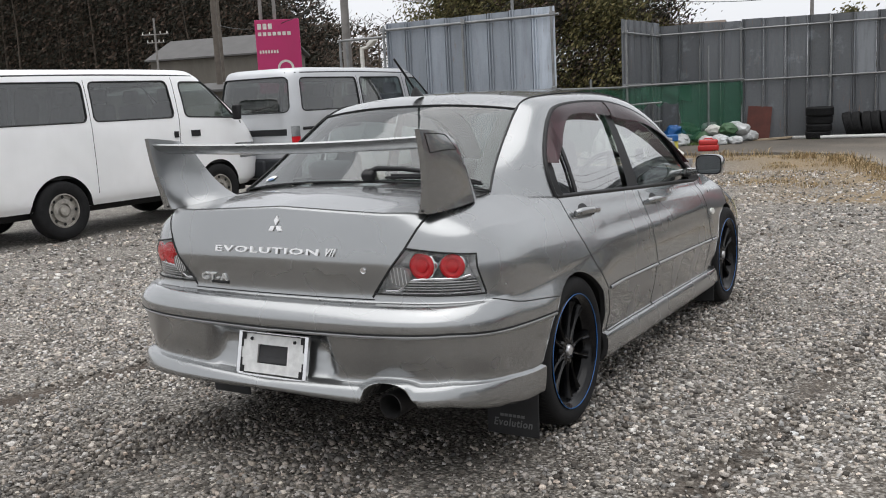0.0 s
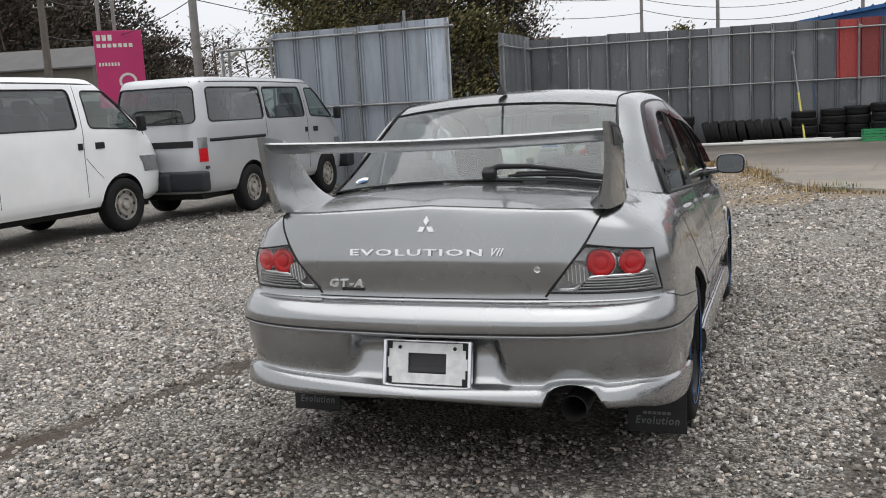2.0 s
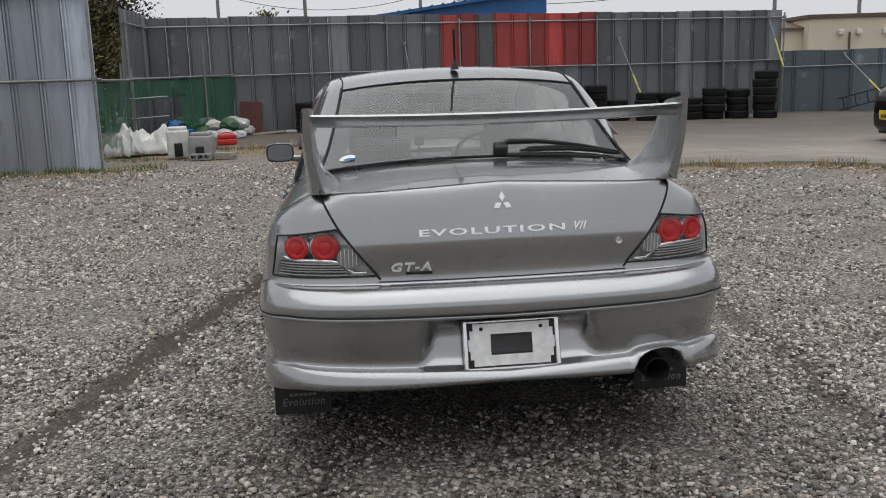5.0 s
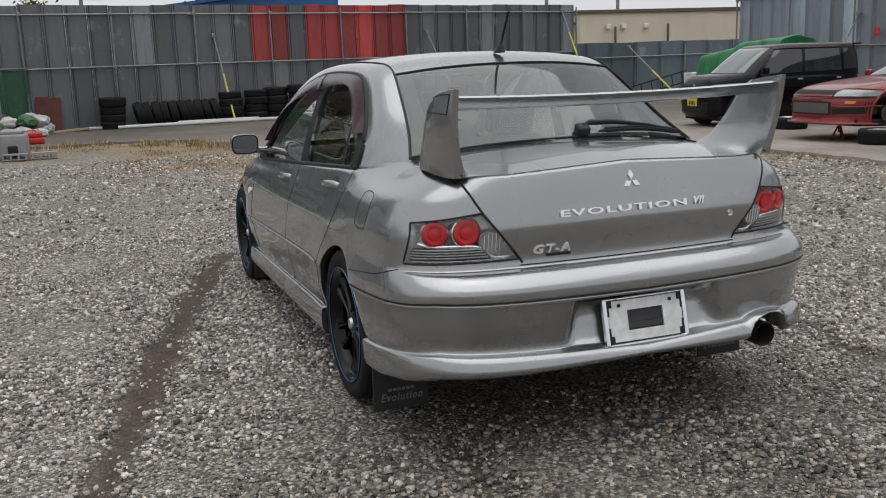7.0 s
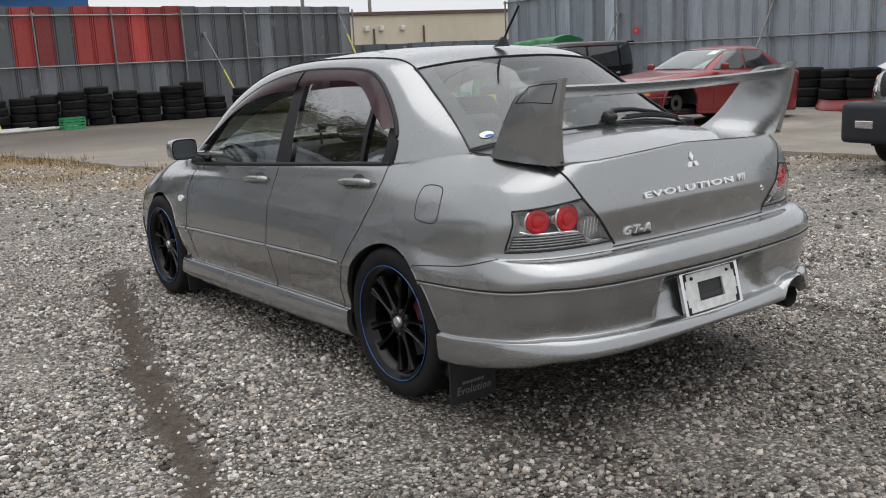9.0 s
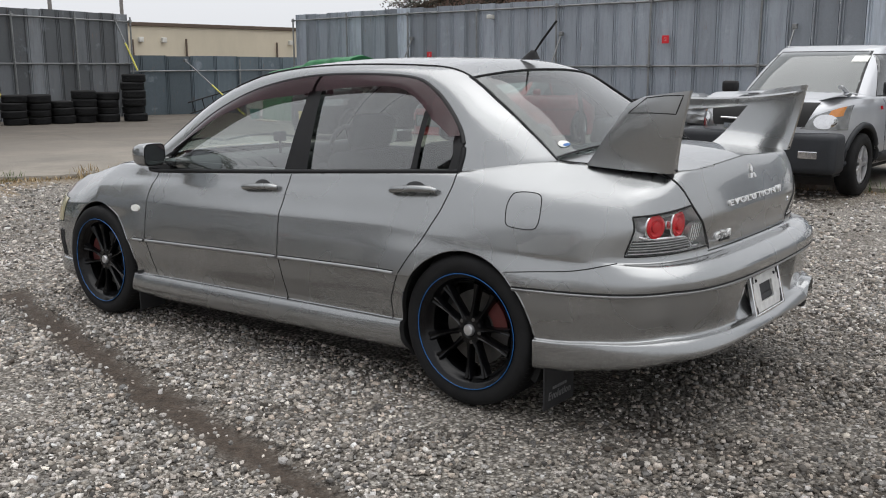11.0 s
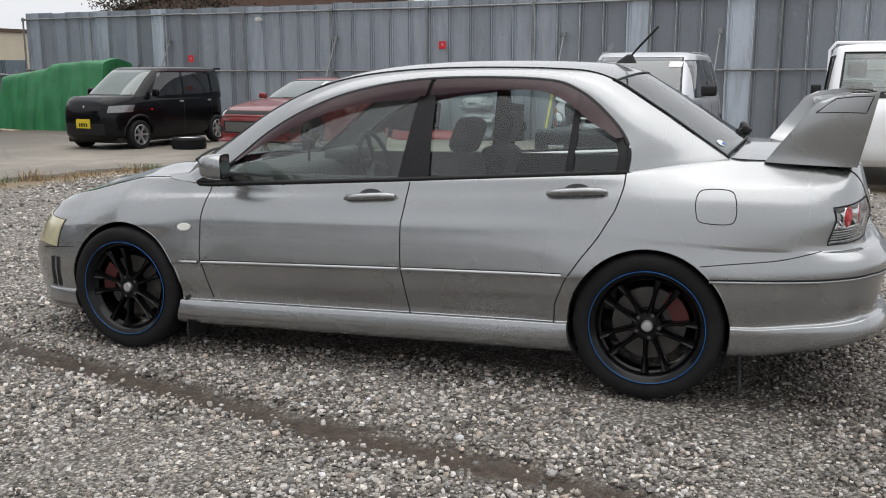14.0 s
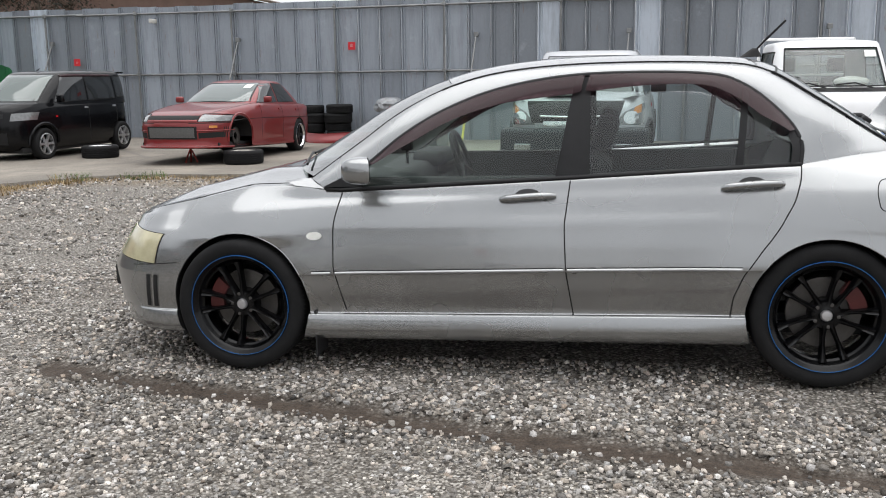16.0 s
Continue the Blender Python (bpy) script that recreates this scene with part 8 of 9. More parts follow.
for x, y in ((10.0, 9.75), (8.95, 6.66)):
    ob = new("wheel_rim", lathe_mesh("wheel_rim", [(0, .16), (.10, .17), (.17, .19), (.195, .205), (.20, .19), (.19, .03)], 28, M_ALLOY if x > 9 else M_STEELWHEEL, "z"))
    ob.matrix_world = pose(x, y, .035 + fall(x))
    tagged(ob, "bare metal wheel rim inside a tyre", "wheel rim", "loose tyres")


# pipes along the fence foot
for k, (a, b) in enumerate((((-1.75, 19.95), (2.9, 20.15)), ((-1.1, 19.8), (3.4, 20.0)), ((0.3, 20.02), (2.3, 20.12)))):
    vs, fs = tube_data([(*a, .075 + .03 * (k == 2)), (*b, .075 + .03 * (k == 2))], .04, 10)
    ob = new("white_pipe", mesh_of("white_pipe", vs, fs, M_WHITEPIPE, True))
    tagged(ob, "long white plastic pipe lying on concrete", "pipe", "white pipes")


def brace(a, b, label="yellow-banded steel prop against the fence"):
    root = thing("fence_brace", label, "prop", group="fence props")
    a, b = Vector(a), Vector(b)
    a.z += fall(a.x) if a.z < 1 else 0
    tube("prop_lower", [a, a.lerp(b, .55)], .026, M_PIPE_YEL, root, 8)
    tube("prop_upper", [a.lerp(b, .5), b], .02, M_PIPE, root, 8)
    bm = bmesh.new()
    box(bm, b.x - .05, b.x + .05, b.y - .05, b.y + .05, b.z - .05, b.z + .05, .01, 1)
    part("prop_clamp", bm, M_PIPE, root)


brace((1.72, 20.15, .035), (1.45, 20.97, 2.2))
brace((8.2, 20.9, .035), (7.6, 21.97, 2.2))
brace((12.55, 22.0, 1.3), (12.4, 22.75, 2.75))
brace((15.6, 20.9, .035), (14.9, 22.85, 1.6))
for y in (14.6, 9.6, 4.0, 0.8, -3.0):
    brace((east_x(y) - 1.25, y, .035), (east_x(y) - .12, y - .15, 2.15))

# fence signs
for y, z in ((13.78, 1.70), (6.68, 1.96)):
    bm = bmesh.new()
    box(bm, -.012, 0, -.085, .085, -.085, .085, .004, 1)
    sg = part("fence_sign", bm, M_REDSIGN, None)
    sg.matrix_world = pose(east_x(y) - .11, y, z, 0, 0, -5)
    tagged(sg, "small red warning sign on the steel fence", "sign", "fence signs")
    for k in range(3):
        bm = bmesh.new()
        box(bm, -.014, -.012, -.03, .03, .03 - .025 * k, .036 - .025 * k)
        part("sign_bar", bm, M_PALE, sg)

# camera on the fence top
cc = thing("security_camera", "grey weatherproof camera fixed to the fence top", "camera box", pose(east_x(11.6) - .15, 11.6, 2.62))
bm = bmesh.new()
box(bm, -.13, .10, -.05, .05, -.05, .05, .02, 2)
part("housing", bm, M_PALE, cc, "", True)
tube("bracket", [(.05, 0, .03), (.14, 0, .08)], .012, M_PIPE, cc)


def crate(m):
    root = thing("plastic_crate", "green slatted plastic crate before stacked tyres", "crate", m)
    bm = bmesh.new()
    box(bm, -.25, .25, -.17, .17, 0, .02)
    part("base", bm, M_CRATE, root)
    for z in (.06, .13, .20, .26):
        for x0, x1, y0, y1 in ((-.25, .25, -.17, -.155), (-.25, .25, .155, .17), (-.25, -.235, -.155, .155), (.235, .25, -.155, .155)):
            bm = bmesh.new()
            box(bm, x0, x1, y0, y1, z - .02, z + .015)
            part("slat", bm, M_CRATE, root)
    for sx in (-.24, -.08, .08, .24):
        for sy in (-.163, .163):
            bm = bmesh.new()
            box(bm, sx - .012, sx + .012, sy - .012, sy + .012, 0, .275)
            part("upright", bm, M_CRATE, root)


crate(pose(3.2, 19.75, .035, 0, 0, 4))


# rusty sheet and rubbish at the fence corner
bm = bmesh.new()
box(bm, -.28, .28, -.008, .008, 0, .82)
ob = part("rusty_sheet", bm, M_RUST, None)
ob.matrix_world = pose(-2.62, 20.2, .035, -12, 4, 6)
tagged(ob, "rust-red steel sheet leaning against the fence", "metal sheet")
bm = bmesh.new()
box(bm, -.55, .55, -.22, .22, 0, .02)
box(bm, -.3, .62, -.15, .12, .02, .035)
ob = part("scrap_boards", bm, M_WOOD, None)
ob.matrix_world = pose(-2.35, 19.9, .035, 0, -3, 14)
tagged(ob, "weathered boards lying at the fence foot", "boards")


def lump(name, x, y, z, sx, sy, sz, material, label, category, group="", seed=0):
    """A crumpled bag or heap."""
    bm = bmesh.new()
    bmesh.ops.create_icosphere(bm, subdivisions=3, radius=1)
    for v in bm.verts:
        d = 1 + .22 * noise.noise(v.co * 1.6 + Vector((seed, 0, 0))) + .14 * noise.noise(v.co * 4.5 + Vector((0, seed, 0))) + .10 * noise.noise(v.co * 11 + Vector((seed, seed, 0)))
        v.co = Vector((v.co.x * sx * d, v.co.y * sy * d, max(-.75, v.co.z) * sz * d + .72 * sz))
    ob = part(name, bm, material, None)
    ob.matrix_world = pose(x, y, z)
    sharpen(ob.data, 22)
    return tagged(ob, label, category, group)


rb = random.Random(11)
for k in range(34):
    mat, lab = ((M_BAG, "clear bag of rubbish on a heap"), (M_BAGGREEN, "green weedy rubbish on a heap"), (M_PALE, "pale plastic scrap on a heap"))[rb.choice((0, 0, 0, 0, 1, 2, 2))]
    x, y = rb.uniform(-4.55, -2.75), rb.uniform(18.2, 19.7)
    s = rb.uniform(.12, .22)
    lump("rubbish_bag", x, y, .03 + (.22 if k % 4 == 0 else 0), s * 1.2, s, s * .8, mat, lab, "rubbish", "rubbish heap", k)
lump("blue_sack", -4.3, 18.9, .2, .25, .2, .18, M_BLUE, "blue sack on the rubbish heap", "sack", "rubbish heap", 40)


def appliance(x, y, w, d, h, mat, label, turn):
    root = thing("plastic_tank", label, "container", pose(x, y, 0.0, 0, 0, turn), group="containers at the slab edge")
    bm = bmesh.new()
    box(bm, -w / 2, w / 2, -d / 2, d / 2, 0, h, .05, 3)
    part("tank_body", bm, mat, root, "", True)
    bm = bmesh.new()
    box(bm, -w * .42, w * .42, -d * .42, d * .42, h - .01, h + .06, .025, 2)
    part("tank_lid", bm, mat, root, "", True)
    bm = bmesh.new()
    box(bm, -w * .18, w * .18, -d / 2 - .05, -d / 2 + .02, .04, h * .55, .02, 2)
    part("tank_motor", bm, M_BLACK, root, "dark motor housing", True)
    for sx in (-1, 1):
        tube("tank_foot", [(sx * w * .38, -d * .4, 0), (sx * w * .38, d * .4, 0)], .025, M_BLACK, root)


appliance(-3.42, 13.75, .40, .36, .52, M_PALE, "pale plastic machine with dark motor", 8)
appliance(-2.95, 13.45, .42, .36, .42, M_GREYBOX, "grey plastic machine with white handle", -6)
def crumpled(x, y, w, d, h, turn, seed):
    """A buckled piece of white plastic sheeting, folded over itself."""
    def fn(u, v):
        a, b = 2 * u - 1, 2 * v - 1
        k = 1.2 * noise.noise((a * 1.5, b * 1.1, seed)) + .3 * noise.noise((a * 3.1, b * 2.1, seed + 3)) + .08 * noise.noise((a * 9, b * 9, seed + 7))
        rim = max(0.0, 1 - max(abs(a), abs(b)) ** 3)
        return Vector((a * w + .18 * w * noise.noise((b * 3, a * 2, seed + 1)), b * d + .3 * d * noise.noise((a * 3, b * 2, seed + 5)), .02 + h * (.5 * rim + .55 * abs(k) * (.35 + rim))))
    ob = sheet("white_sheeting", fn, 26, 16, M_SHEETING, None)
    sharpen(ob.data, 30)
    ob.matrix_world = pose(x, y, .0, 0, 0, turn)
    bm = bmesh.new()
    bm.from_mesh(ob.data)
    bmesh.ops.solidify(bm, geom=list(bm.faces), thickness=.006)
    bm.to_mesh(ob.data)
    bm.free()
    tagged(ob, "crumpled white plastic sheeting on the ground", "sheeting", "white sheeting")


M_SHEETING = plain("white_sheeting", (0.66, 0.66, 0.63), 0.5, 0.0, 0.2, 5, 0.1)
crumpled(-4.0, 14.9, .55, .30, .55, 12, 60)
crumpled(-4.55, 14.5, .34, .26, .70, -20, 61)
crumpled(-3.55, 15.2, .45, .22, .35, -8, 64)


def hollow_block(x, y, turn):
    """A concrete building block with three cores."""
    bm = bmesh.new()
    for x0, x1, y0, y1 in ((-.195, .195, -.05, -.03), (-.195, .195, .03, .05), (-.195, -.165, -.03, .03), (-.075, -.045, -.03, .03), (.045, .075, -.03, .03), (.165, .195, -.03, .03)):
        box(bm, x0, x1, y0, y1, 0, .19)
    ob = part("concrete_block", bm, M_GREYBOX, None)
    ob.matrix_world = pose(x, y, .06, 90, 0, turn)
    tagged(ob, "grey hollow concrete block lying at the slab edge", "concrete block", "blocks at the slab edge")


hollow_block(-2.92, 13.18, -6)
hollow_block(-2.50, 13.25, 4)
pb = thing("paint_box", "blue and yellow carton on the rubbish heap", "carton", pose(-3.75, 16.6, .02, 0, 0, 14))
bm = bmesh.new()
box(bm, -.20, .20, -.15, .15, 0, .22, .01, 1)
part("carton_body", bm, M_PIPE_YEL, pb, "yellow carton")
bm = bmesh.new()
box(bm, -.205, .205, -.155, .155, .222, .36, .01, 1)
part("carton_lid", bm, M_BLUE, pb, "blue carton lid")


def jerry_can(x, y, z):
    root = thing("red_fuel_can", "squat red plastic fuel can on the concrete by the rubbish", "fuel can", pose(x, y, z, 0, 0, 10))
    bm = bmesh.new()
    box(bm, -.21, .21, -.14, .14, 0, .13, .04, 3)
    box(bm, -.19, .19, -.13, .13, .12, .235, .04, 3)
    part("can_body", bm, M_REDPLASTIC, root, "", True)
    tube("can_handle", [(-.10, 0, .225), (-.07, 0, .262), (.07, 0, .262), (.10, 0, .225)], .014, M_REDPLASTIC, root)


jerry_can(-2.82, 16.35, .035)


# green net on pipes at the corner
def net():
    root = thing("green_net", "torn green net hung on scaffold pipes", "net")
    a, b, c = Vector((-4.42, 12.15, 0)), Vector((-4.92, 17.15, 0)), Vector((-2.98, 20.22, 0))
    def hang(p, q, z0, z1, n, seed):
        vs, fs = [], []
        m = 10
        for i in range(n + 1):
            t = i / n
            base = p.lerp(q, t)
            low = z0 + .30 * noise.noise((t * 3, seed, 0)) + .15 * noise.noise((t * 9, seed, 3))
            for j in range(m + 1):
                s = j / m
                z = z1 + (low - z1) * s - .04 * math.sin(math.pi * t * 3)
                off = .10 * noise.noise((t * 5, s * 2, seed + 1)) * (0.3 + s)
                vs.append((base.x + off, base.y - abs(off), z))
        fs = [(i * (m + 1) + j, i * (m + 1) + j + 1, (i + 1) * (m + 1) + j + 1, (i + 1) * (m + 1) + j) for i in range(n) for j in range(m)]
        part("net_sheet", mesh_of("net_sheet", vs, fs, M_NETSEE, True), M_NETSEE, root)
    hang(a, b, .25, 1.45, 30, 3)
    hang(b, b.lerp(c, .55), 1.02, 1.47, 26, 8)
    hang(b.lerp(c, .45), c, .05, 1.50, 26, 5)
    tube("net_pipe", [(-4.42, 12.1, 1.46), (-4.8, 17.0, 1.46)], .024, M_PIPE, root)
    tube("net_pipe", [(-4.94, 17.05, 1.48), (-2.95, 20.22, 1.52)], .024, M_PIPE, root)
    tube("net_post", [(-3.55, 19.2, 0), (-3.55, 19.2, 2.35)], .024, M_PIPE, root)
    tube("net_post", [(-4.80, 16.95, 0), (-4.80, 16.95, 1.7)], .024, M_PIPE, root)
    for z in (.62, 1.05):
        tube("net_pipe", [(-5.1, 16.8, z), (-4.2, 17.6, z + .03)], .02, M_PIPE, root)


M_NETSEE = glass("net_mesh", (0.007, 0.095, 0.047), 0.66, 0.6, 0.0, (1, 1, 1), 60.0)
net()


def tarp_pile():
    """A long heap under a green sheet."""
    def fn(u, v):
        # u along, v over from front foot to back foot
        y = 18.4 - 3.2 * u
        h = lerp([(0, 1.34), (.40, 1.52), (.455, 1.56), (.475, 1.64), (.93, 1.74), (1.0, 1.70)], u)
        prof = lerp([(0, 0, 0), (.08, .03, .30), (.36, .16, .955), (.40, .20, 1.0), (.52, .55, 1.03), (.66, .86, 1.0), (.70, .92, .94), (1.0, 1.0, 0)], v)
        fold = .07 * noise.noise((u * 9, v * 2, 1)) + .045 * noise.noise((u * 25, v * 4, 2))
        return Vector((14.15 + .03 * u + 1.5 * prof[0] + fold * 1.2, y + .04 * noise.noise((u * 4, v * 6, 4)), fall(14.5) + .035 + h * prof[1] * (1 + .03 * noise.noise((u * 7, v * 5, 9)))))
    ob = sheet("tarpaulin", fn, 60, 36, M_TARP, None)
    me = ob.data
    bm = bmesh.new()
    bm.from_mesh(me)
    edge = [e for e in bm.edges if e.is_boundary]
    bmesh.ops.holes_fill(bm, edges=edge, sides=0)
    bmesh.ops.triangulate(bm, faces=[f for f in bm.faces if len(f.verts) > 4])
    bm.to_mesh(me)
    bm.free()
    sharpen(me, 50)
    tagged(ob, "heap of goods under a creased green tarpaulin", "tarpaulin")


tarp_pile()
bm = bmesh.new()
box(bm, -.5, .5, -.15, .15, 0, .03)
ob = part("plank", bm, M_WOOD, None)
ob.matrix_world = pose(13.6, 17.6, .035 + fall(13.6), 0, 0, 70)
tagged(ob, "bare wooden plank on the concrete apron", "plank")
bk = thing("teal_bucket", "teal plastic bucket beside the tarpaulin", "bucket", pose(14.3, 18.9, .035 + fall(14.3)))
lathe("bucket_wall", [(.0, .004), (.12, .004), (.16, .28), (.17, .285), (.155, .275), (.11, .02), (0, .02)], 24, M_TEAL, bk, "z")
wb = thing("white_cabinet", "discarded white appliance beside the fence", "cabinet", pose(16.0, 20.6, .035 + fall(16), 0, 0, 12))
bm = bmesh.new()
box(bm, -.35, .35, -.3, .3, 0, .85, .02)
part("cabinet_body", bm, M_PALE, wb)
bm = bmesh.new()
box(bm, -.30, .30, -.315, -.302, .40, .80, .006, 1)
part("cabinet_door", bm, M_PALE, wb)
bm = bmesh.new()
box(bm, -.28, .28, -.315, -.302, .04, .34, .006, 1)
part("cabinet_grille", bm, M_BLACK, wb)
ld = thing("steel_ladder", "dark steel ladder lying against the low fence", "ladder", pose(14.3, 21.9, .035 + fall(15), 0, -12, -8))
for z in (.08, .42):
    tube("ladder_rail", [(0, 0, z), (2.1, 0, z + .04)], .022, M_BLACK, ld)
for k in range(6):
    tube("ladder_rung", [(.15 + .36 * k, 0, .08), (.15 + .36 * k, 0, .44)], .014, M_BLACK, ld, 6)
for k, (y, z, s) in enumerate(((5.6, .0, .42), (5.55, .33, .38), (5.62, .62, .34))):
    lump("wrapped_bundle", east_x(y) - .75, y, .035 + fall(14.5) + z, s, s * 1.1, .19, M_FILM, "bundle wrapped in grey plastic film", "bundle", "wrapped bundles", 70 + k)
rbp = thing("red_bumper", "loose red car bumper lying on concrete", "bumper", pose(13.9, 6.6, .035 + fall(14), 0, 0, 84))
def bumper_fn(u, v):
    s = 2 * u - 1
    return Vector((s * .85, -.22 * abs(s) ** 3 + .05 * math.cos(math.pi * v), .02 + .20 * v + .02 * math.sin(6 * u)))
sheet("bumper_skin", bumper_fn, 24, 6, M_RED, rbp)


# ---- grass ----
def tufts(name, spots, n, h, label, material):
    vs, fs = [], []
    rg = random.Random(name)
    for cx, cy, r, d in spots:
        for _ in range(int(n * d)):
            a, rr = rg.uniform(0, 6.283), r * math.sqrt(rg.random())
            x, y = cx + rr * math.cos(a), cy + rr * math.sin(a)
            t, ln, w = rg.uniform(0, 6.283), h * rg.uniform(.4, 1.2), rg.uniform(.003, .006)
            bx, by = math.cos(t), math.sin(t)
            lean = ln * rg.uniform(.2, .9)
            b = len(vs)
            z = ground_z(x, y) - .01
            vs += [(x - w * by, y + w * bx, z), (x + w * by, y - w * bx, z), (x + lean * .4 * bx + w * by * .7, y + lean * .4 * by - w * bx * .7, z + ln * .6), (x + lean * .4 * bx - w * by * .7, y + lean * .4 * by + w * bx * .7, z + ln * .6), (x + lean * bx, y + lean * by, z + ln * .85)]
            fs += [(b, b + 1, b + 2, b + 3), (b + 3, b + 2, b + 4)]
    tagged(new(name, mesh_of(name, vs, fs, material)), label, "grass", kind="stuff")


def island_mat(name, stops, rough=.8, warm=None, grain=0, shaded=False):
    """A tone of its own for each loose piece, and a grain on it."""
    m, n, l, b = nodes_of(name)
    g = n.new("ShaderNodeNewGeometry")
    col = ramp(n, l, g.outputs["Random Per Island"], stops)
    if warm:
        mul, fr = n.new("ShaderNodeMath"), n.new("ShaderNodeMath")
        mul.operation, fr.operation, mul.inputs[1].default_value = "MULTIPLY", "FRACT", 41.3
        l.new(g.outputs["Random Per Island"], mul.inputs[0])
        l.new(mul.outputs[0], fr.inputs[0])
        col = mix(n, l, 1.0, col, ramp(n, l, fr.outputs[0], warm), "MULTIPLY")
    if grain:
        fine = noise_tex(n, l, coords(n, l), grain, 3, .7)
        col = mix(n, l, 1.0, col, ramp(n, l, fine, [(.30, (.55, .54, .52)), (.70, (1.25, 1.25, 1.25))]), "MULTIPLY")
    # shaded: colour darkened where the car's shade is painted in
    l.new(tail_shade(n, l, col) if shaded else col, b.inputs["Base Color"])
    b.inputs["Roughness"].default_value = rough
    b.inputs["Specular IOR Level"].default_value = 0.25
    return m


M_STRAW = island_mat("dry_grass", [(0, (.09, .075, .03)), (.35, (.21, .145, .075)), (.7, (.36, .26, .14)), (1, (.52, .41, .25))])
M_GRASS = island_mat("green_grass", [(0, (.03, .07, .015)), (.5, (.07, .13, .03)), (1, (.16, .20, .07))])
rs = random.Random(3)
dry = []
for _ in range(170):
    x, y = rs.uniform(-6, 2.0), rs.uniform(9.5, 15.6)
    if straw_at(x, y) > .35:
        dry.append((x, y, rs.uniform(.15, .45), rs.uniform(.4, 1)))
for (ax, ay), (bx, by) in zip(SLAB_EDGE[2:], SLAB_EDGE[3:]):
    for _ in range(9):
        t = rs.random()
        dry.append((ax + (bx - ax) * t, ay + (by - ay) * t - .1, .30, .9))
tufts("dry_grass", dry, 75, .05, "tufts of straw-coloured dry grass at the slab edge", M_STRAW)
tall = []
for (ax, ay), (bx, by), many in zip(SLAB_EDGE, SLAB_EDGE[1:], (7, 12, 8, 3, 2, 2, 2, 2, 1)):
    for _ in range(many):
        t = rs.random()
        tall.append((ax + (bx - ax) * t + rs.uniform(-.3, .1), ay + (by - ay) * t - rs.uniform(-.15, .7), rs.uniform(.12, .35), rs.uniform(.3, 1)))
tufts("tall_dry_grass", tall, 70, .17, "clumps of taller golden dry grass along the slab edge", M_STRAW)
green = [(-6.4 + .35 * k + rs.uniform(-.1, .1), 11.45 + rs.uniform(-.25, .3), .3, rs.uniform(.3, 1)) for k in range(9)]
green += [(7.0, 7.35, .35, 1), (6.6, 8.2, .3, .8), (1.9, 9.3, .3, .6), (3.6, 8.6, .2, .5), (4.4, 8.7, .25, .5), (7.9, .2, .4, .8), (8.2, -.6, .4, .8), (7.9, -3, .5, .8), (-1.2, 19.7, .3, .3), (-5.4, 14.2, .5, 1), (-4.9, 13.6, .5, 1), (-4.2, 13.4, .4, .7)]
green += [(rs.uniform(-4.4, -3.0), rs.uniform(18.0, 18.9), .25, .8) for _ in range(9)]
tufts("green_grass", green, 120, .12, "low green weeds along the fence and slab", M_GRASS)


# ---- beyond the fences ----
M_BARK = plain("bark", (0.07, 0.055, 0.042), 0.9, 0.0, 0.35, 5, 0.5)
M_LEAF_DARK = island_mat("dark_evergreen_leaf", [(0, (.016, .017, .013)), (.5, (.036, .034, .024)), (.8, (.070, .050, .038)), (1, (.115, .078, .058))])
M_LEAF_BAMBOO = island_mat("olive_leaf", [(0, (.035, .036, .014)), (.5, (.095, .09, .035)), (1, (.20, .165, .075))])
M_TWIG = plain("bare_twig", (0.11, 0.085, 0.065), 0.9, 0.0, 0.3, 5, 0.0)
M_POLE = plain("concrete_pole", (0.20, 0.19, 0.18), 0.8, 0.0, 0.25, 3, 0.2)
M_POLEWOOD = plain("brown_pole", (0.10, 0.085, 0.07), 0.8, 0.0, 0.25, 3, 0.2)
M_WIRE = plain("cable", (0.03, 0.03, 0.03), 0.7, 0.0, 0.2, 3, 0.0)
M_WALLGREY = plain("grey_barn_wall", (0.11, 0.10, 0.085), 0.8, 0.0, 0.25, .5, 0.2, (1, 1, .3))
M_ROOFGREY = plain("grey_roof", (0.075, 0.072, 0.07), 0.7, 0.0, 0.2, .8)
M_BEIGE = plain("beige_render", (0.56, 0.50, 0.39), 0.8, 0.0, 0.10, .4, 0.1, (1, 1, .4))
M_BROWNEDGE = plain("brown_coping", (0.10, 0.07, 0.05), 0.6, 0.0, 0.2, 2)
M_BLUEROOF = plain("blue_metal_roof", (0.02, 0.11, 0.30), 0.45, 0.1, 0.15, 1)
M_BRICK = plain("brick_red_wall", (0.15, 0.095, 0.075), 0.8, 0.0, 0.2, 1.2)
M_SIGNPINK = plain("magenta_board", (0.40, 0.015, 0.11), 0.4, 0.0, 0.06, 1, 0.0)


def leaf_cloud(points, size, rnd):
    vs, fs = [], []
    for p in points:
        s = size * rnd.uniform(.6, 1.4)
        n = Vector((rnd.gauss(0, 1), rnd.gauss(0, 1), rnd.gauss(0, 1))).normalized()
        u = n.orthogonal().normalized()
        w = n.cross(u)
        b = len(vs)
        vs += [p - u * s, p + w * s * .45, p + u * s, p - w * s * .45]
        fs.append((b, b + 1, b + 2, b + 3))
    return vs, fs


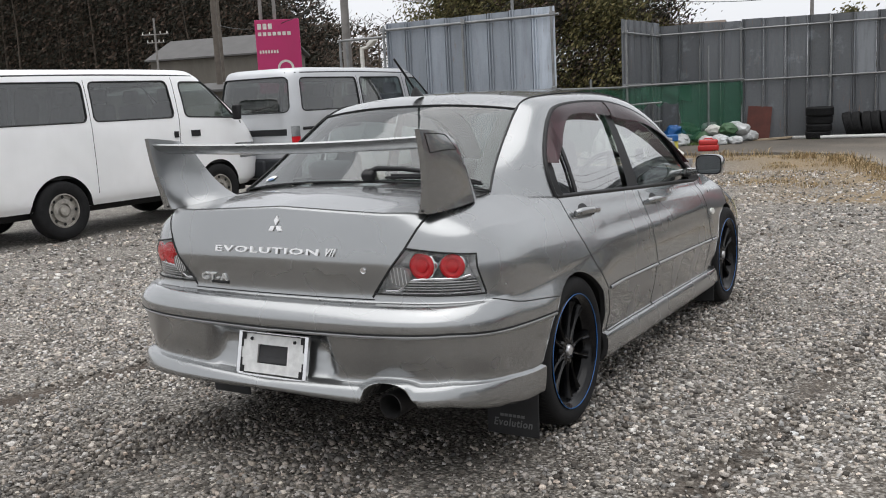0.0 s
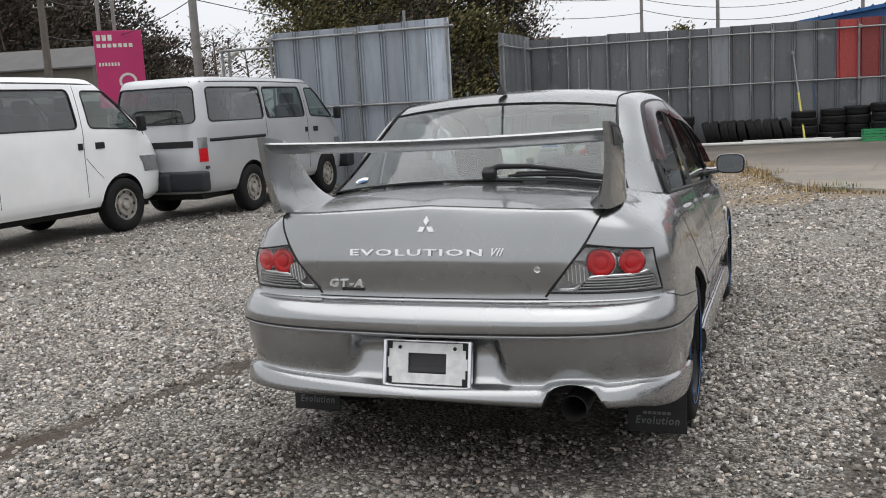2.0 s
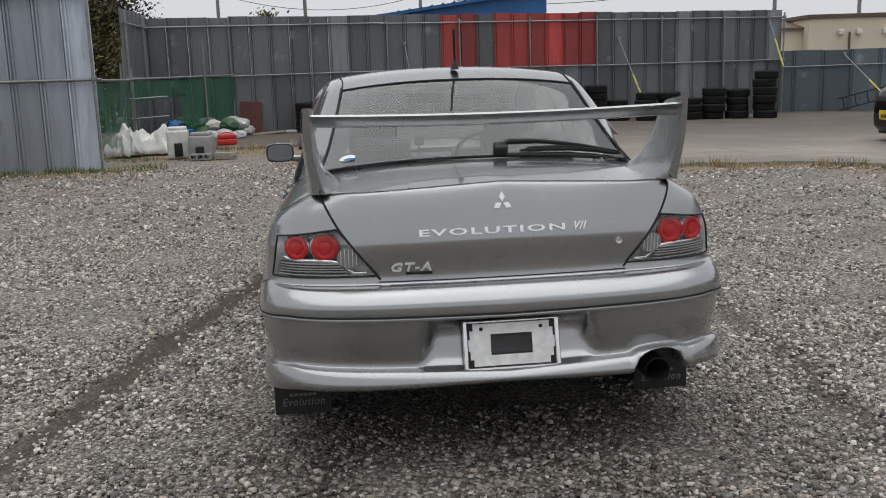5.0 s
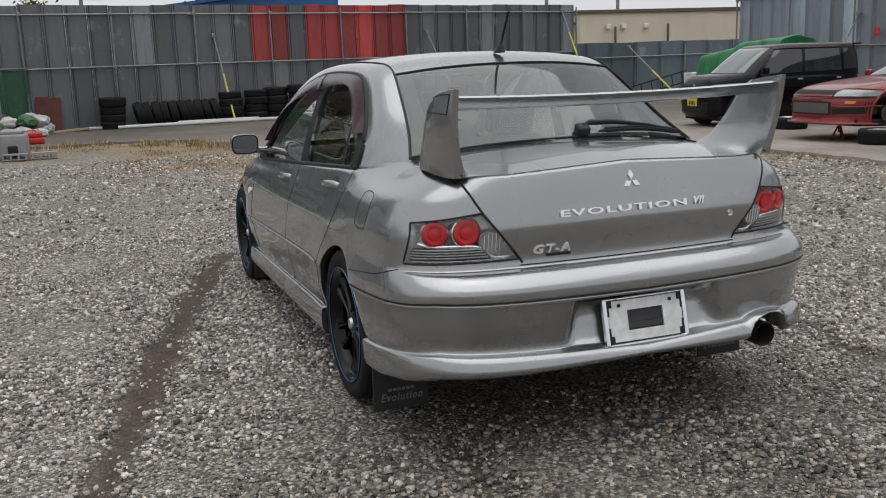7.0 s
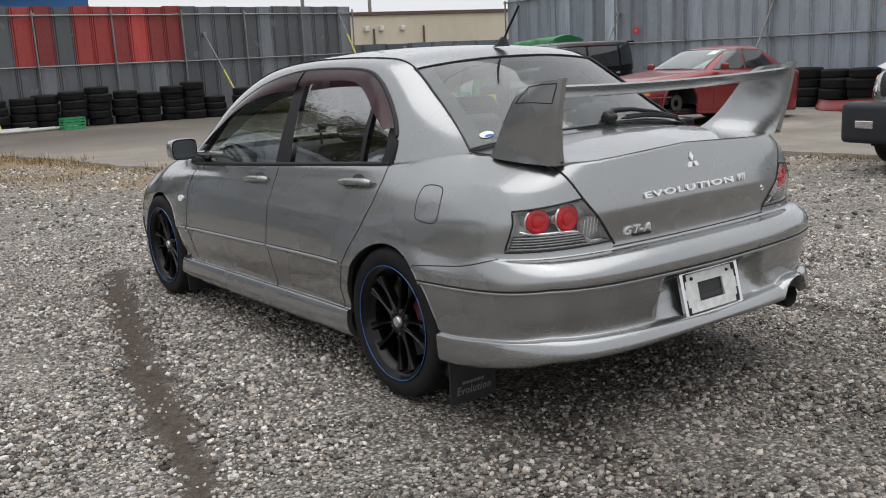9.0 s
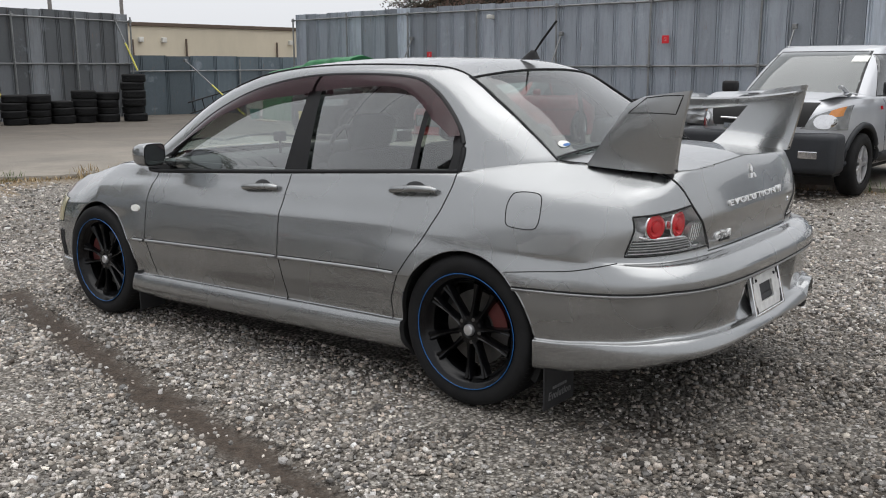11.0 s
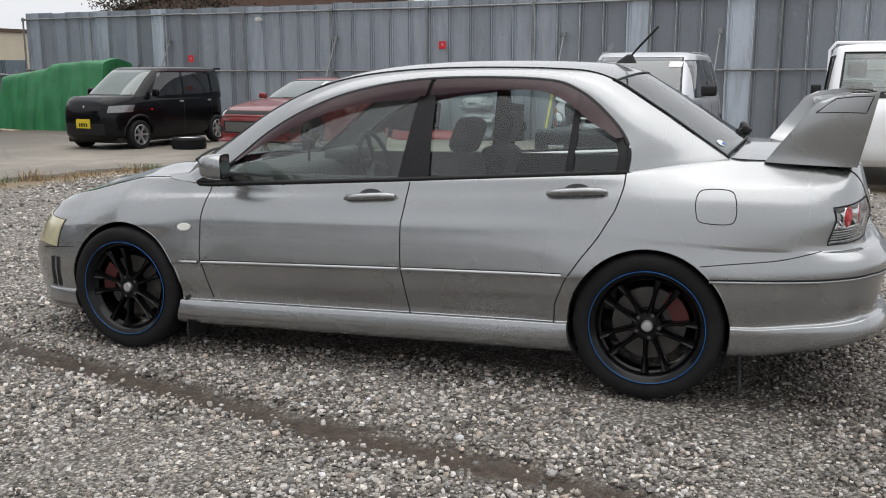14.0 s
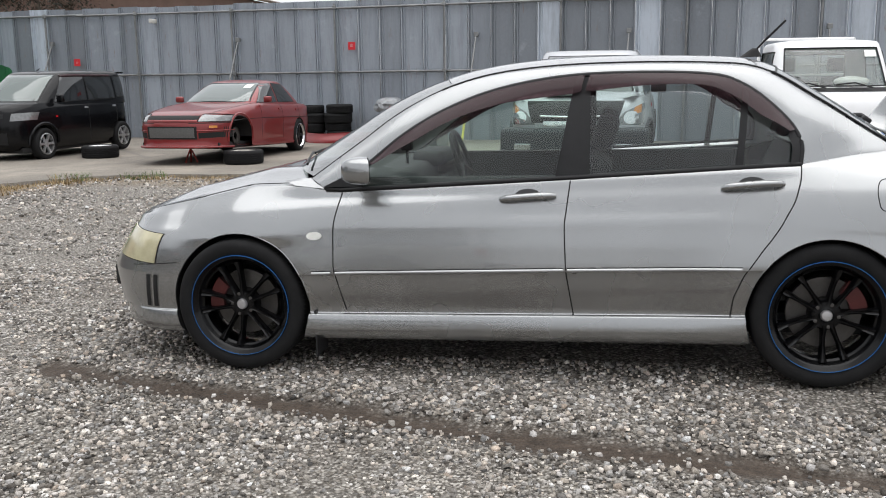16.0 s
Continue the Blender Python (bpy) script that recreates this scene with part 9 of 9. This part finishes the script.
def tree(x, y, h, r, leaf, n, label, seed, size=.14, bare=False, base=.28):
    rnd = random.Random(seed)
    root = thing("tree", label, "tree", pose(x, y, 0), group="trees behind the fences")
    lean = rnd.uniform(-.03, .03) * h
    trunk = [(lean * t * t, .02 * h * math.sin(3 * t), h * t * .9) for t in (0, .15, .35, .55, .75, 1)]
    vs, fs = tube_data(trunk, [.022 * h * (1 - .85 * t) for t in (0, .15, .35, .55, .75, 1)], 8)
    tips = []
    for k in range(22):
        t = rnd.uniform(base, .95)
        a = rnd.uniform(0, 6.283)
        ln = r * (1.1 - .6 * t) * rnd.uniform(.6, 1.1)
        p0 = Vector((lean * t * t, 0, h * t * .9))
        p1 = p0 + Vector((math.cos(a) * ln * .5, math.sin(a) * ln * .5, ln * .25))
        p2 = p0 + Vector((math.cos(a) * ln, math.sin(a) * ln, ln * rnd.uniform(.25, .7)))
        v, f = tube_data([p0, p1, p2], [.007 * h * (1 - t) + .02, .012 + .003 * h * (1 - t), .006], 5)
        o = len(vs)
        vs += v
        fs += [tuple(q + o for q in g) for g in f]
        tips += [p1, p2, p1.lerp(p2, .5)]
        if bare:
            for _ in range(9):
                q0 = p1.lerp(p2, rnd.random())
                q1 = q0 + Vector((rnd.gauss(0, 1), rnd.gauss(0, 1), rnd.uniform(.1, 1.2))) * .055 * h
                v, f = tube_data([q0, q1], [.010, .004], 4)
                o = len(vs)
                vs += v
                fs += [tuple(q + o for q in g) for g in f]
    part("trunk", mesh_of("trunk", vs, fs, M_TWIG if bare else M_BARK), M_BARK, root)
    if n:
        pts = []
        for _ in range(n):
            c = rnd.choice(tips)
            pts.append(c + Vector((rnd.gauss(0, 1), rnd.gauss(0, 1), rnd.gauss(0, .8))) * r * .20)
        v, f = leaf_cloud(pts, size, rnd)
        part("crown", mesh_of("crown", v, f, leaf), leaf, root)


k = 0
for x, y, h, r in ((-15.6, 27, 9.5, 1.5), (-14.4, 26, 10.5, 2.0), (-12.8, 28, 10, 2.8), (-10.8, 26, 11, 2.6), (-9.0, 27.5, 10, 2.3), (-7.7, 26.5, 8.5, 1.8), (-13.8, 31, 12, 3), (-9.8, 31, 12, 3)):
    k += 1
    tree(x, y, h, r, M_LEAF_BAMBOO if k % 3 else M_LEAF_DARK, 17000, "tall olive-green tree behind the steel sheets", 20 + k, .06)
for x, y, h, r in ((-8.3, 24.6, 4.6, 1.7), (-9.9, 24.2, 5.2, 1.9), (-11.6, 25.2, 5.0, 2.0), (-13.2, 26.6, 5.4, 2.0), (-15.0, 28.2, 5.0, 2.1), (-10.6, 28.6, 5.6, 2.2), (-7.2, 25.6, 3.6, 1.5)):
    k += 1
    tree(x, y, h, r, M_LEAF_BAMBOO if k % 2 else M_LEAF_DARK, 7000, "dense dark undergrowth below the tall trees", 20 + k, .07, False, .02)
for x, y, h, r in ((-22.5, 33, 5.5, 1.9), (-20.5, 31.5, 5.0, 1.8), (-24.5, 35, 6.0, 2.0), (-19.0, 34, 5.2, 1.7), (-27.0, 37, 6.5, 2.2)):
    k += 1
    tree(x, y, h, r, M_LEAF_DARK, 250, "bare winter tree with reddish twigs", 40 + k, .10, True, .15)
for x, y, h, r in ((-3.5, 46, 5.2, 1.3), (46, 38, 9, 3.2), (49, 34, 9, 3.2), (44, 33, 8.5, 3), (52, 44, 8, 3), (54, 36, 8.6, 3)):
    k += 1
    tree(x, y, h, r, M_LEAF_DARK if x > 40 else M_LEAF_BAMBOO, 1500, "leafy tree beyond the hoarding", 60 + k, .11)


def woods():
    """The wooded slope north-west of the lot."""
    rnd = random.Random(77)
    pts = []
    for _ in range(170000):
        f = rnd.random()
        x = -145 + 81 * f
        y = 82 + rnd.uniform(-5, 14)
        top = lerp([(-145, 29), (-100, 26), (-85, 22), (-77, 18), (-71, 13.5), (-67, 9.5), (-64, 4.5)], x)
        crownh = 4.5 * noise.noise((x * .16, y * .1, 3)) + 1.6 * noise.noise((x * .7, y * .4, 8))
        z = max(.5, (top + crownh) * (rnd.random() ** .6))
        if noise.noise((x * .35, z * .45, y * .05)) < -.42 and z > 9:
            continue
        pts.append(Vector((x, y - z * .05, z)))
    v, f = leaf_cloud(pts, .25, rnd)
    tagged(new("woods", mesh_of("woods", v, f, M_LEAF_DARK)), "dark evergreen wood on a hillside", "woods", kind="stuff")
    vs, fs = [], []
    for _ in range(14):
        x = rnd.uniform(-138, -72)
        top = lerp([(-145, 29), (-100, 26), (-85, 22), (-77, 18), (-71, 13.5), (-67, 9.5), (-64, 4.5)], x)
        y = 79 + rnd.uniform(-3, 4)
        v, f = tube_data([(x, y, 0), (x + rnd.uniform(-.5, .5), y, top * .5), (x + rnd.uniform(-1, 1), y, top * rnd.uniform(.8, 1.08))], [.16, .10, .03], 5)
        o = len(vs)
        vs += v
        fs += [tuple(q + o for q in g) for g in f]
    tagged(new("wood_trunks", mesh_of("wood_trunks", vs, fs, M_BARK)), "thin dark trunks standing in the wood", "woods", kind="stuff")
    # the slope itself
    hv, hf = [], []
    xs, ys = np.linspace(-230, -55, 40), np.linspace(83, 118, 16)
    for y in ys:
        for x in xs:
            t = min(1, (y - 83) / 22)
            top = lerp([(-230, 34), (-140, 30), (-105, 23), (-92, 14), (-85, 8), (-73, 3), (-66, -.5)], x)
            hv.append((x, y, top * t + 1.2 * noise.noise((x * .1, y * .1, 1)) * t - .1))
    w = len(xs)
    hf = [(j * w + i, j * w + i + 1, (j + 1) * w + i + 1, (j + 1) * w + i) for j in range(len(ys) - 1) for i in range(w - 1)]
    tagged(new("hillside", mesh_of("hillside", hv, hf, M_LEAFMOULD, True)), "dark wooded hillside", "hill", kind="structure")


M_LEAFMOULD = plain("leaf_mould", (0.022, 0.020, 0.014), 0.95, 0.0, 0.4, .3)
woods()


def pole(x, y, h, r, mat, label, arms):
    root = thing("utility_pole", label, "utility pole", pose(x, y, 0, 0, 0, 20), group="utility poles")
    tube("pole_shaft", [(0, 0, 0), (0, 0, h)], [r, r * .7], mat, root, 12)
    for z, w in arms:
        tube("cross_arm", [(-w, 0, z), (w, 0, z)], .05, M_POLE, root, 6)
        for s in (-.9, -.4, .4, .9):
            lathe("insulator", [(0, .0), (.05, .0), (.03, .10), (.05, .12), (0, .16)], 8, M_PALE, root, "z", m=pose(s * w, 0, z + .05))


pole(-22.0, 30.0, 12, .21, M_POLE, "thick grey concrete utility pole", ((10.5, .9),))
pole(-39.2, 40.0, 13, .21, M_POLEWOOD, "brown utility pole before the wood", ((11.5, .9),))
pole(-44.5, 46.0, 11, .14, M_POLEWOOD, "slim utility pole with cross arms", ((10.0, .9), (9.3, .7)))
pole(-52.0, 47.0, 8.6, .10, M_POLE, "slim pole with aerial arms", ((7.4, 1.1), (6.8, .7)))
pole(-7.6, 60, 9.5, .14, M_POLE, "slim grey utility pole standing far off", ((8.6, .8), (8.0, .8)))
pole(6.0, 62, 9.2, .14, M_POLE, "slim grey utility pole standing far off", ((8.4, .9),))
pole(-1.5, 40, 8.0, .10, M_POLE, "slim grey utility pole standing far off", ((7.2, .6),))
pole(27.0, 52, 10.5, .14, M_POLE, "slim grey utility pole standing far off", ((9.4, .9), (8.6, .9)))
pole(38.5, 62, 12, .16, M_POLE, "slim grey utility pole standing far off", ((10.8, .9),))


def cable(a, b, sag, r=.02):
    a, b = Vector(a), Vector(b)
    pts = [a.lerp(b, t) - Vector((0, 0, sag * 4 * t * (1 - t))) for t in np.linspace(0, 1, 16)]
    vs, fs = tube_data(pts, r, 5)
    tagged(new("overhead_cable", mesh_of("overhead_cable", vs, fs, M_WIRE)), "black overhead cable between utility poles", "cable", "overhead cables")


for z, s in ((10.5, 1.0), (9.6, 1.3), (8.6, 1.4), (6.4, .9)):
    cable((-22, 30, z), (-7.6, 60, z - 1.8), s)
    cable((-22, 30, z), (-39.2, 40, z + .4), s)
for z, s in ((8.5, .8), (7.7, .9), (7.0, 1.0)):
    cable((-7.6, 60, z), (6.0, 62, z - .2), s)
    cable((6.0, 62, z - .2), (27, 52, z + .3), s * 1.3, .022)
    cable((27, 52, z + .9), (38.5, 62, z + 1.6), s, .022)
    cable((38.5, 62, z + 1.6), (70, 58, z + 2.6), s * 1.5, .022)
# pipe light standard and post by the west sheets
st = thing("yard_lamp", "white angled lamp on a short post", "lamp", pose(-15.6, 22, 0))
tube("lamp_post", [(0, 0, 0), (0, 0, 3.25)], .07, M_PALE, st, 8)
tube("lamp_arm", [(0, 0, 3.2), (.25, 0, 3.25)], .05, M_PALE, st, 8)
bm = bmesh.new()
box(bm, -.18, .18, -.12, .12, -.07, .07, .03)
part("lamp_head", bm, M_PALE, st, "", True, pose(.42, 0, 3.38, 0, -35, 0))
for x, y, h in ((-9.1, 12.2, 2.7), (-5.35, 12.25, 3.15), (-5.4, 19, 2.2), (-5.9, 21, 1.9), (-6.1, 18, 1.7)):
    vs, fs = tube_data([(x, y, 0), (x + .03, y, h)], .03, 8)
    tagged(new("steel_post", mesh_of("steel_post", vs, fs, M_PIPE)), "plain galvanised post behind the sheets", "post", "posts")
rl = thing("steel_rail", "galvanised rail and post running on from the sheets", "rail", pose(-9.2, 12.07, 0))
tube("rail_pipe", [(0, 0, 2.68), (1.35, 0, 2.68)], .026, M_PIPE, rl)
tube("rail_post", [(.05, 0, 0), (.05, 0, 2.71)], .026, M_PIPE, rl)



def billboard():
    root = thing("roadside_sign", "tall magenta roadside sign with white marks", "sign", pose(-29.2, 34, 0, 0, 0, 38))
    bm = bmesh.new()
    box(bm, -1.12, 1.12, -.10, .10, 2.2, 5.9, .03)
    board = part("sign_board", bm, M_SIGNPINK, root, "magenta sign board")
    for x0, x1, z0, z1 in ((-1.02, -.22, 5.42, 5.70), (-1.02, .70, 5.10, 5.28), (-1.0, .0, 4.22, 4.38)):
        n = 3 if x1 < -.2 else 7
        for k in range(n):
            bm = bmesh.new()
            w = (x1 - x0) / n
            box(bm, x0 + w * k + .03, x0 + w * (k + .82), -.115, -.10, z0, z1)
            part("sign_bar", bm, M_PALE, board)
    lathe("sign_ring", [(.30, -.112), (.30, -.118), (.42, -.118), (.42, -.112)], 28, M_PALE, board, "z", m=pose(.30, 0, 3.45, 90, 0, 0) @ pose(0, 0, .225))
    for sx in (-.8, -.1):
        tube("sign_post", [(sx, .16, 0), (sx, .16, 8.2)], .09, M_POLE, root, 8)


billboard()


def building(name, label, x0, x1, y0, y1, h, wall, roof, turn=0, gable=0.0, eave=.3, windows=()):
    """A plain block or gabled hall with real roof, eaves and windows on its south face."""
    cx, cy = (x0 + x1) / 2, (y0 + y1) / 2
    root = thing(name, label, "building", pose(cx, cy, 0, 0, 0, turn))
    a, b = (x1 - x0) / 2, (y1 - y0) / 2
    bm = bmesh.new()
    box(bm, -a, a, -b, b, 0, h)
    part("wall", bm, wall, root)
    if gable:
        e = eave
        vs = [(-a - e, -b - e, h), (a + e, -b - e, h), (a + e, 0, h + gable), (-a - e, 0, h + gable), (-a - e, b + e, h), (a + e, b + e, h)]
        vs += [(x, y, z + .14) for x, y, z in vs]
        fs = [(0, 1, 2, 3), (3, 2, 5, 4), (6, 7, 8, 9), (9, 8, 11, 10), (0, 1, 7, 6), (4, 5, 11, 10), (0, 3, 9, 6), (3, 4, 10, 9), (1, 2, 8, 7), (2, 5, 11, 8)]
        part("roof", mesh_of("roof", vs, fs, roof), roof, root)
        for s in (-a, a):
            part("gable_wall", mesh_of("gable_wall", [(s, -b, h), (s, b, h), (s, 0, h + gable * .95), (s * .98, -b, h), (s * .98, b, h), (s * .98, 0, h + gable * .95)], [(0, 1, 2), (3, 4, 5), (0, 2, 5, 3), (1, 2, 5, 4)], wall), wall, root)
    else:
        bm = bmesh.new()
        box(bm, -a - .12, a + .12, -b - .12, b + .12, h - .12, h + .10, .02, 1)
        part("roof", bm, roof, root)
    for wx, wz, ww, wh in windows:
        bm = bmesh.new()
        box(bm, wx - ww / 2, wx + ww / 2, -b - .03, -b + .02, wz, wz + wh)
        win = part("window", bm, M_GLASS_VAN, root)
        bm = bmesh.new()
        for x0_, x1_, z0_, z1_ in ((wx - ww / 2 - .06, wx - ww / 2, wz - .06, wz + wh + .06), (wx + ww / 2, wx + ww / 2 + .06, wz - .06, wz + wh + .06), (wx - ww / 2, wx + ww / 2, wz - .06, wz), (wx - ww / 2, wx + ww / 2, wz + wh, wz + wh + .06)):
            box(bm, x0_, x1_, -b - .06, -b, z0_, z1_)
        part("window_frame", bm, M_PALE, win)
    return root


building("barn", "long grey barn with shallow gabled roof", -64.5, -53, 58, 66, 6.2, M_WALLGREY, M_ROOFGREY, 12, 1.9, .4)
building("open_shed", "low grey shed roof behind the vans", -46, -30, 38, 44, 2.6, M_WALLGREY, M_ROOFGREY, 10, .5, .5)
hall = thing("blue_hall", "hall with sloping blue metal roof and wall", "building", pose(0, 38, 0, 0, 0, 0))
hv = [(1.4, 0, 0), (9.4, .4, 0), (9.4, 11, 0), (1.4, 11, 0), (1.4, 0, 3.83), (9.4, .4, 4.95), (9.4, 11, 4.95), (1.4, 11, 3.83)]
part("wall", mesh_of("wall", hv, [(0, 1, 5, 4), (1, 2, 6, 5), (2, 3, 7, 6), (3, 0, 4, 7)], M_BLUEROOF), M_BLUEROOF, hall)
part("roof", mesh_of("roof", [(x + (.25 if x > 5 else -.25), y + (.3 if y > 5 else -.3), z + d) for d in (0, .14) for x, y, z in hv[4:]], [(0, 1, 2, 3), (4, 5, 6, 7), (0, 1, 5, 4), (1, 2, 6, 5), (2, 3, 7, 6), (3, 0, 4, 7)], M_BLUEROOF), M_BLUEROOF, hall)
for k in range(14):
    tube("roof_rib", [(2.6 + .5 * k, -.32, 4.16 + .07 * k), (2.6 + .5 * k, 11.2, 4.16 + .07 * k)], .04, M_BLUEROOF, hall, 6)
bh = building("beige_block", "flat-roofed beige building with dark coping", 26.8, 47.5, 45, 58, 3.9, M_BEIGE, M_BROWNEDGE, -6)
for x in (-8.6, -7.6, -6.1, 3.2):
    bm = bmesh.new()
    box(bm, x - .14, x + .14, -6.75, -6.5, 2.85, 3.15, .04)
    part("wall_lamp", bm, M_PALE, bh, "pale wall lamp", True)
for x, z0, z1 in ((-4.6, 1.2, 3.1), (-8.1, 1.4, 3.0), (2.1, 1.5, 3.0)):
    tube("down_pipe", [(x, -6.6, z0), (x, -6.6, z1)], .06, M_BROWNEDGE, bh, 6)
building("small_house", "distant pale house with tiled roof", 24.2, 26.4, 47, 53, 3.2, M_BEIGE, M_BROWNEDGE, 0, .6, .2)
building("far_house", "two-storey pale house with hipped roof far off", -23.5, -16.4, 68, 76, 4.9, M_PALE, M_BROWNEDGE, 6, 1.5, .5, ((-2, 3.2, 1.4, 1.1), (1.8, 3.2, 1.4, 1.1), (-2, .8, 1.4, 1.1)))
building("brick_house", "brick-red house with dark roof behind the fence", 52, 62, 22, 44, 5.6, M_BRICK, M_BROWNEDGE, 0, 2.6, .5)


# ---- gravel ----
def gravel(name, n, box_, size, label, seed, skip=None):
    """Loose crushed stones: each a small angular block of its own."""
    rg = np.random.RandomState(seed)
    x0, x1, y0, y1 = box_
    x, y = rg.uniform(x0, x1, n), rg.uniform(y0, y1, n)
    keep = np.ones(n, bool)
    if skip is not None:
        keep &= ~skip(x, y)
    ru = np.array([rut_at(a, b) if -2.6 < a < 2.4 and -7 < b < 5 else 0.0 for a, b in zip(x, y)])
    keep &= rg.uniform(0, 1, n) > ru * .95
    bare = np.array([noise.noise((a * .8, b * .8, 5)) for a, b in zip(x, y)])
    keep &= rg.uniform(0, 1, n) > np.clip((bare - .05) * 1.6, 0, .55) * np.clip((x - 1.5) / 2 + np.maximum(0, (y - 3.5) / 2), 0, 1)
    worn = np.array([noise.noise((a * .75 + .2 * b, b * 1.3, 31)) + .5 * noise.noise((a * 2.6, b * 3.1, 37)) for a, b in zip(x, y)])
    keep &= rg.uniform(0, 1, n) > np.clip((worn - .12) * 1.5, 0, .6)
    x, y, worn = x[keep], y[keep], worn[keep]
    n = len(x)
    z = np.array([ground_z(a, b) for a, b in zip(x, y)])
    s = size[0] * (size[1] / size[0]) ** (rg.uniform(0, 1, n) ** 1.5)
    s *= 1 - .3 * np.clip(worn * 1.6, 0, 1)
    corner = np.array([(-1, -1, -1), (1, -1, -1), (1, 1, -1), (-1, 1, -1), (-1, -1, 1), (1, -1, 1), (1, 1, 1), (-1, 1, 1)], float)
    v = corner[None] * rg.uniform(.45, 1.0, (n, 8, 3)) * .85
    v *= (s[:, None] * rg.uniform([.75, .6, .4], [1.25, 1.0, .75], (n, 3)))[:, None, :]
    # turn each stone about two axes
    a, b = rg.uniform(0, 6.283, n), rg.uniform(-.5, .5, n)
    cb, sb = np.cos(b)[:, None], np.sin(b)[:, None]
    vy, vz = v[:, :, 1] * cb - v[:, :, 2] * sb, v[:, :, 1] * sb + v[:, :, 2] * cb
    ca, sa = np.cos(a)[:, None], np.sin(a)[:, None]
    vx = v[:, :, 0]
    out = np.stack([vx * ca - vy * sa + x[:, None], vx * sa + vy * ca + y[:, None], vz + (z + s * rg.uniform(-.35, .30, n) - .008)[:, None]], 2)
    quads = np.array([(4, 5, 6, 7), (0, 1, 5, 4), (1, 2, 6, 5), (2, 3, 7, 6), (3, 0, 4, 7)])
    idx = (quads[None] + 8 * np.arange(n)[:, None, None]).reshape(-1)
    me = bpy.data.meshes.new(name)
    me.vertices.add(8 * n)
    me.vertices.foreach_set("co", out.reshape(-1))
    me.loops.add(20 * n)
    me.loops.foreach_set("vertex_index", idx.astype(np.int32))
    me.polygons.add(5 * n)
    me.polygons.foreach_set("loop_start", (4 * np.arange(5 * n)).astype(np.int32))
    me.materials.append(M_STONE)
    me.update(calc_edges=True)
    me.validate()
    tagged(new(name, me), label, "gravel", kind="stuff")


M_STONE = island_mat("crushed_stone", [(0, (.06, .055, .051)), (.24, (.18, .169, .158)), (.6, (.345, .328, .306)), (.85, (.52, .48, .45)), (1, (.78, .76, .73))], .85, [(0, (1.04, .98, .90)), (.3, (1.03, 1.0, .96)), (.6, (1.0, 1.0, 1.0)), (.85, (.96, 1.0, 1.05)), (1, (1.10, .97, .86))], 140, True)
gravel("gravel_stones", 125000, (-4.4, 3.3, -3.3, 5.2), (.0075, .020), "angular grey and white crushed stones on the lot", 1, lambda x, y: (abs(x) < .55) & (y > -.3) & (y < 3.0))
gravel("gravel_stones_far", 72000, (-7, 7.4, -4, 12), (.011, .030), "angular grey crushed stones towards the slab", 2, lambda x, y: ((x > -4.4) & (x < 3.3) & (y < 5.2)) | (y > 8.2) & (x > 2.2))
gravel("gravel_chips", 40000, (-3.7, 2.4, -3.0, 3.6), (.0055, .011), "small grey stone chips between larger gravel", 3, lambda x, y: (abs(x) < .55) & (y > -.3) & (y < 3.0))
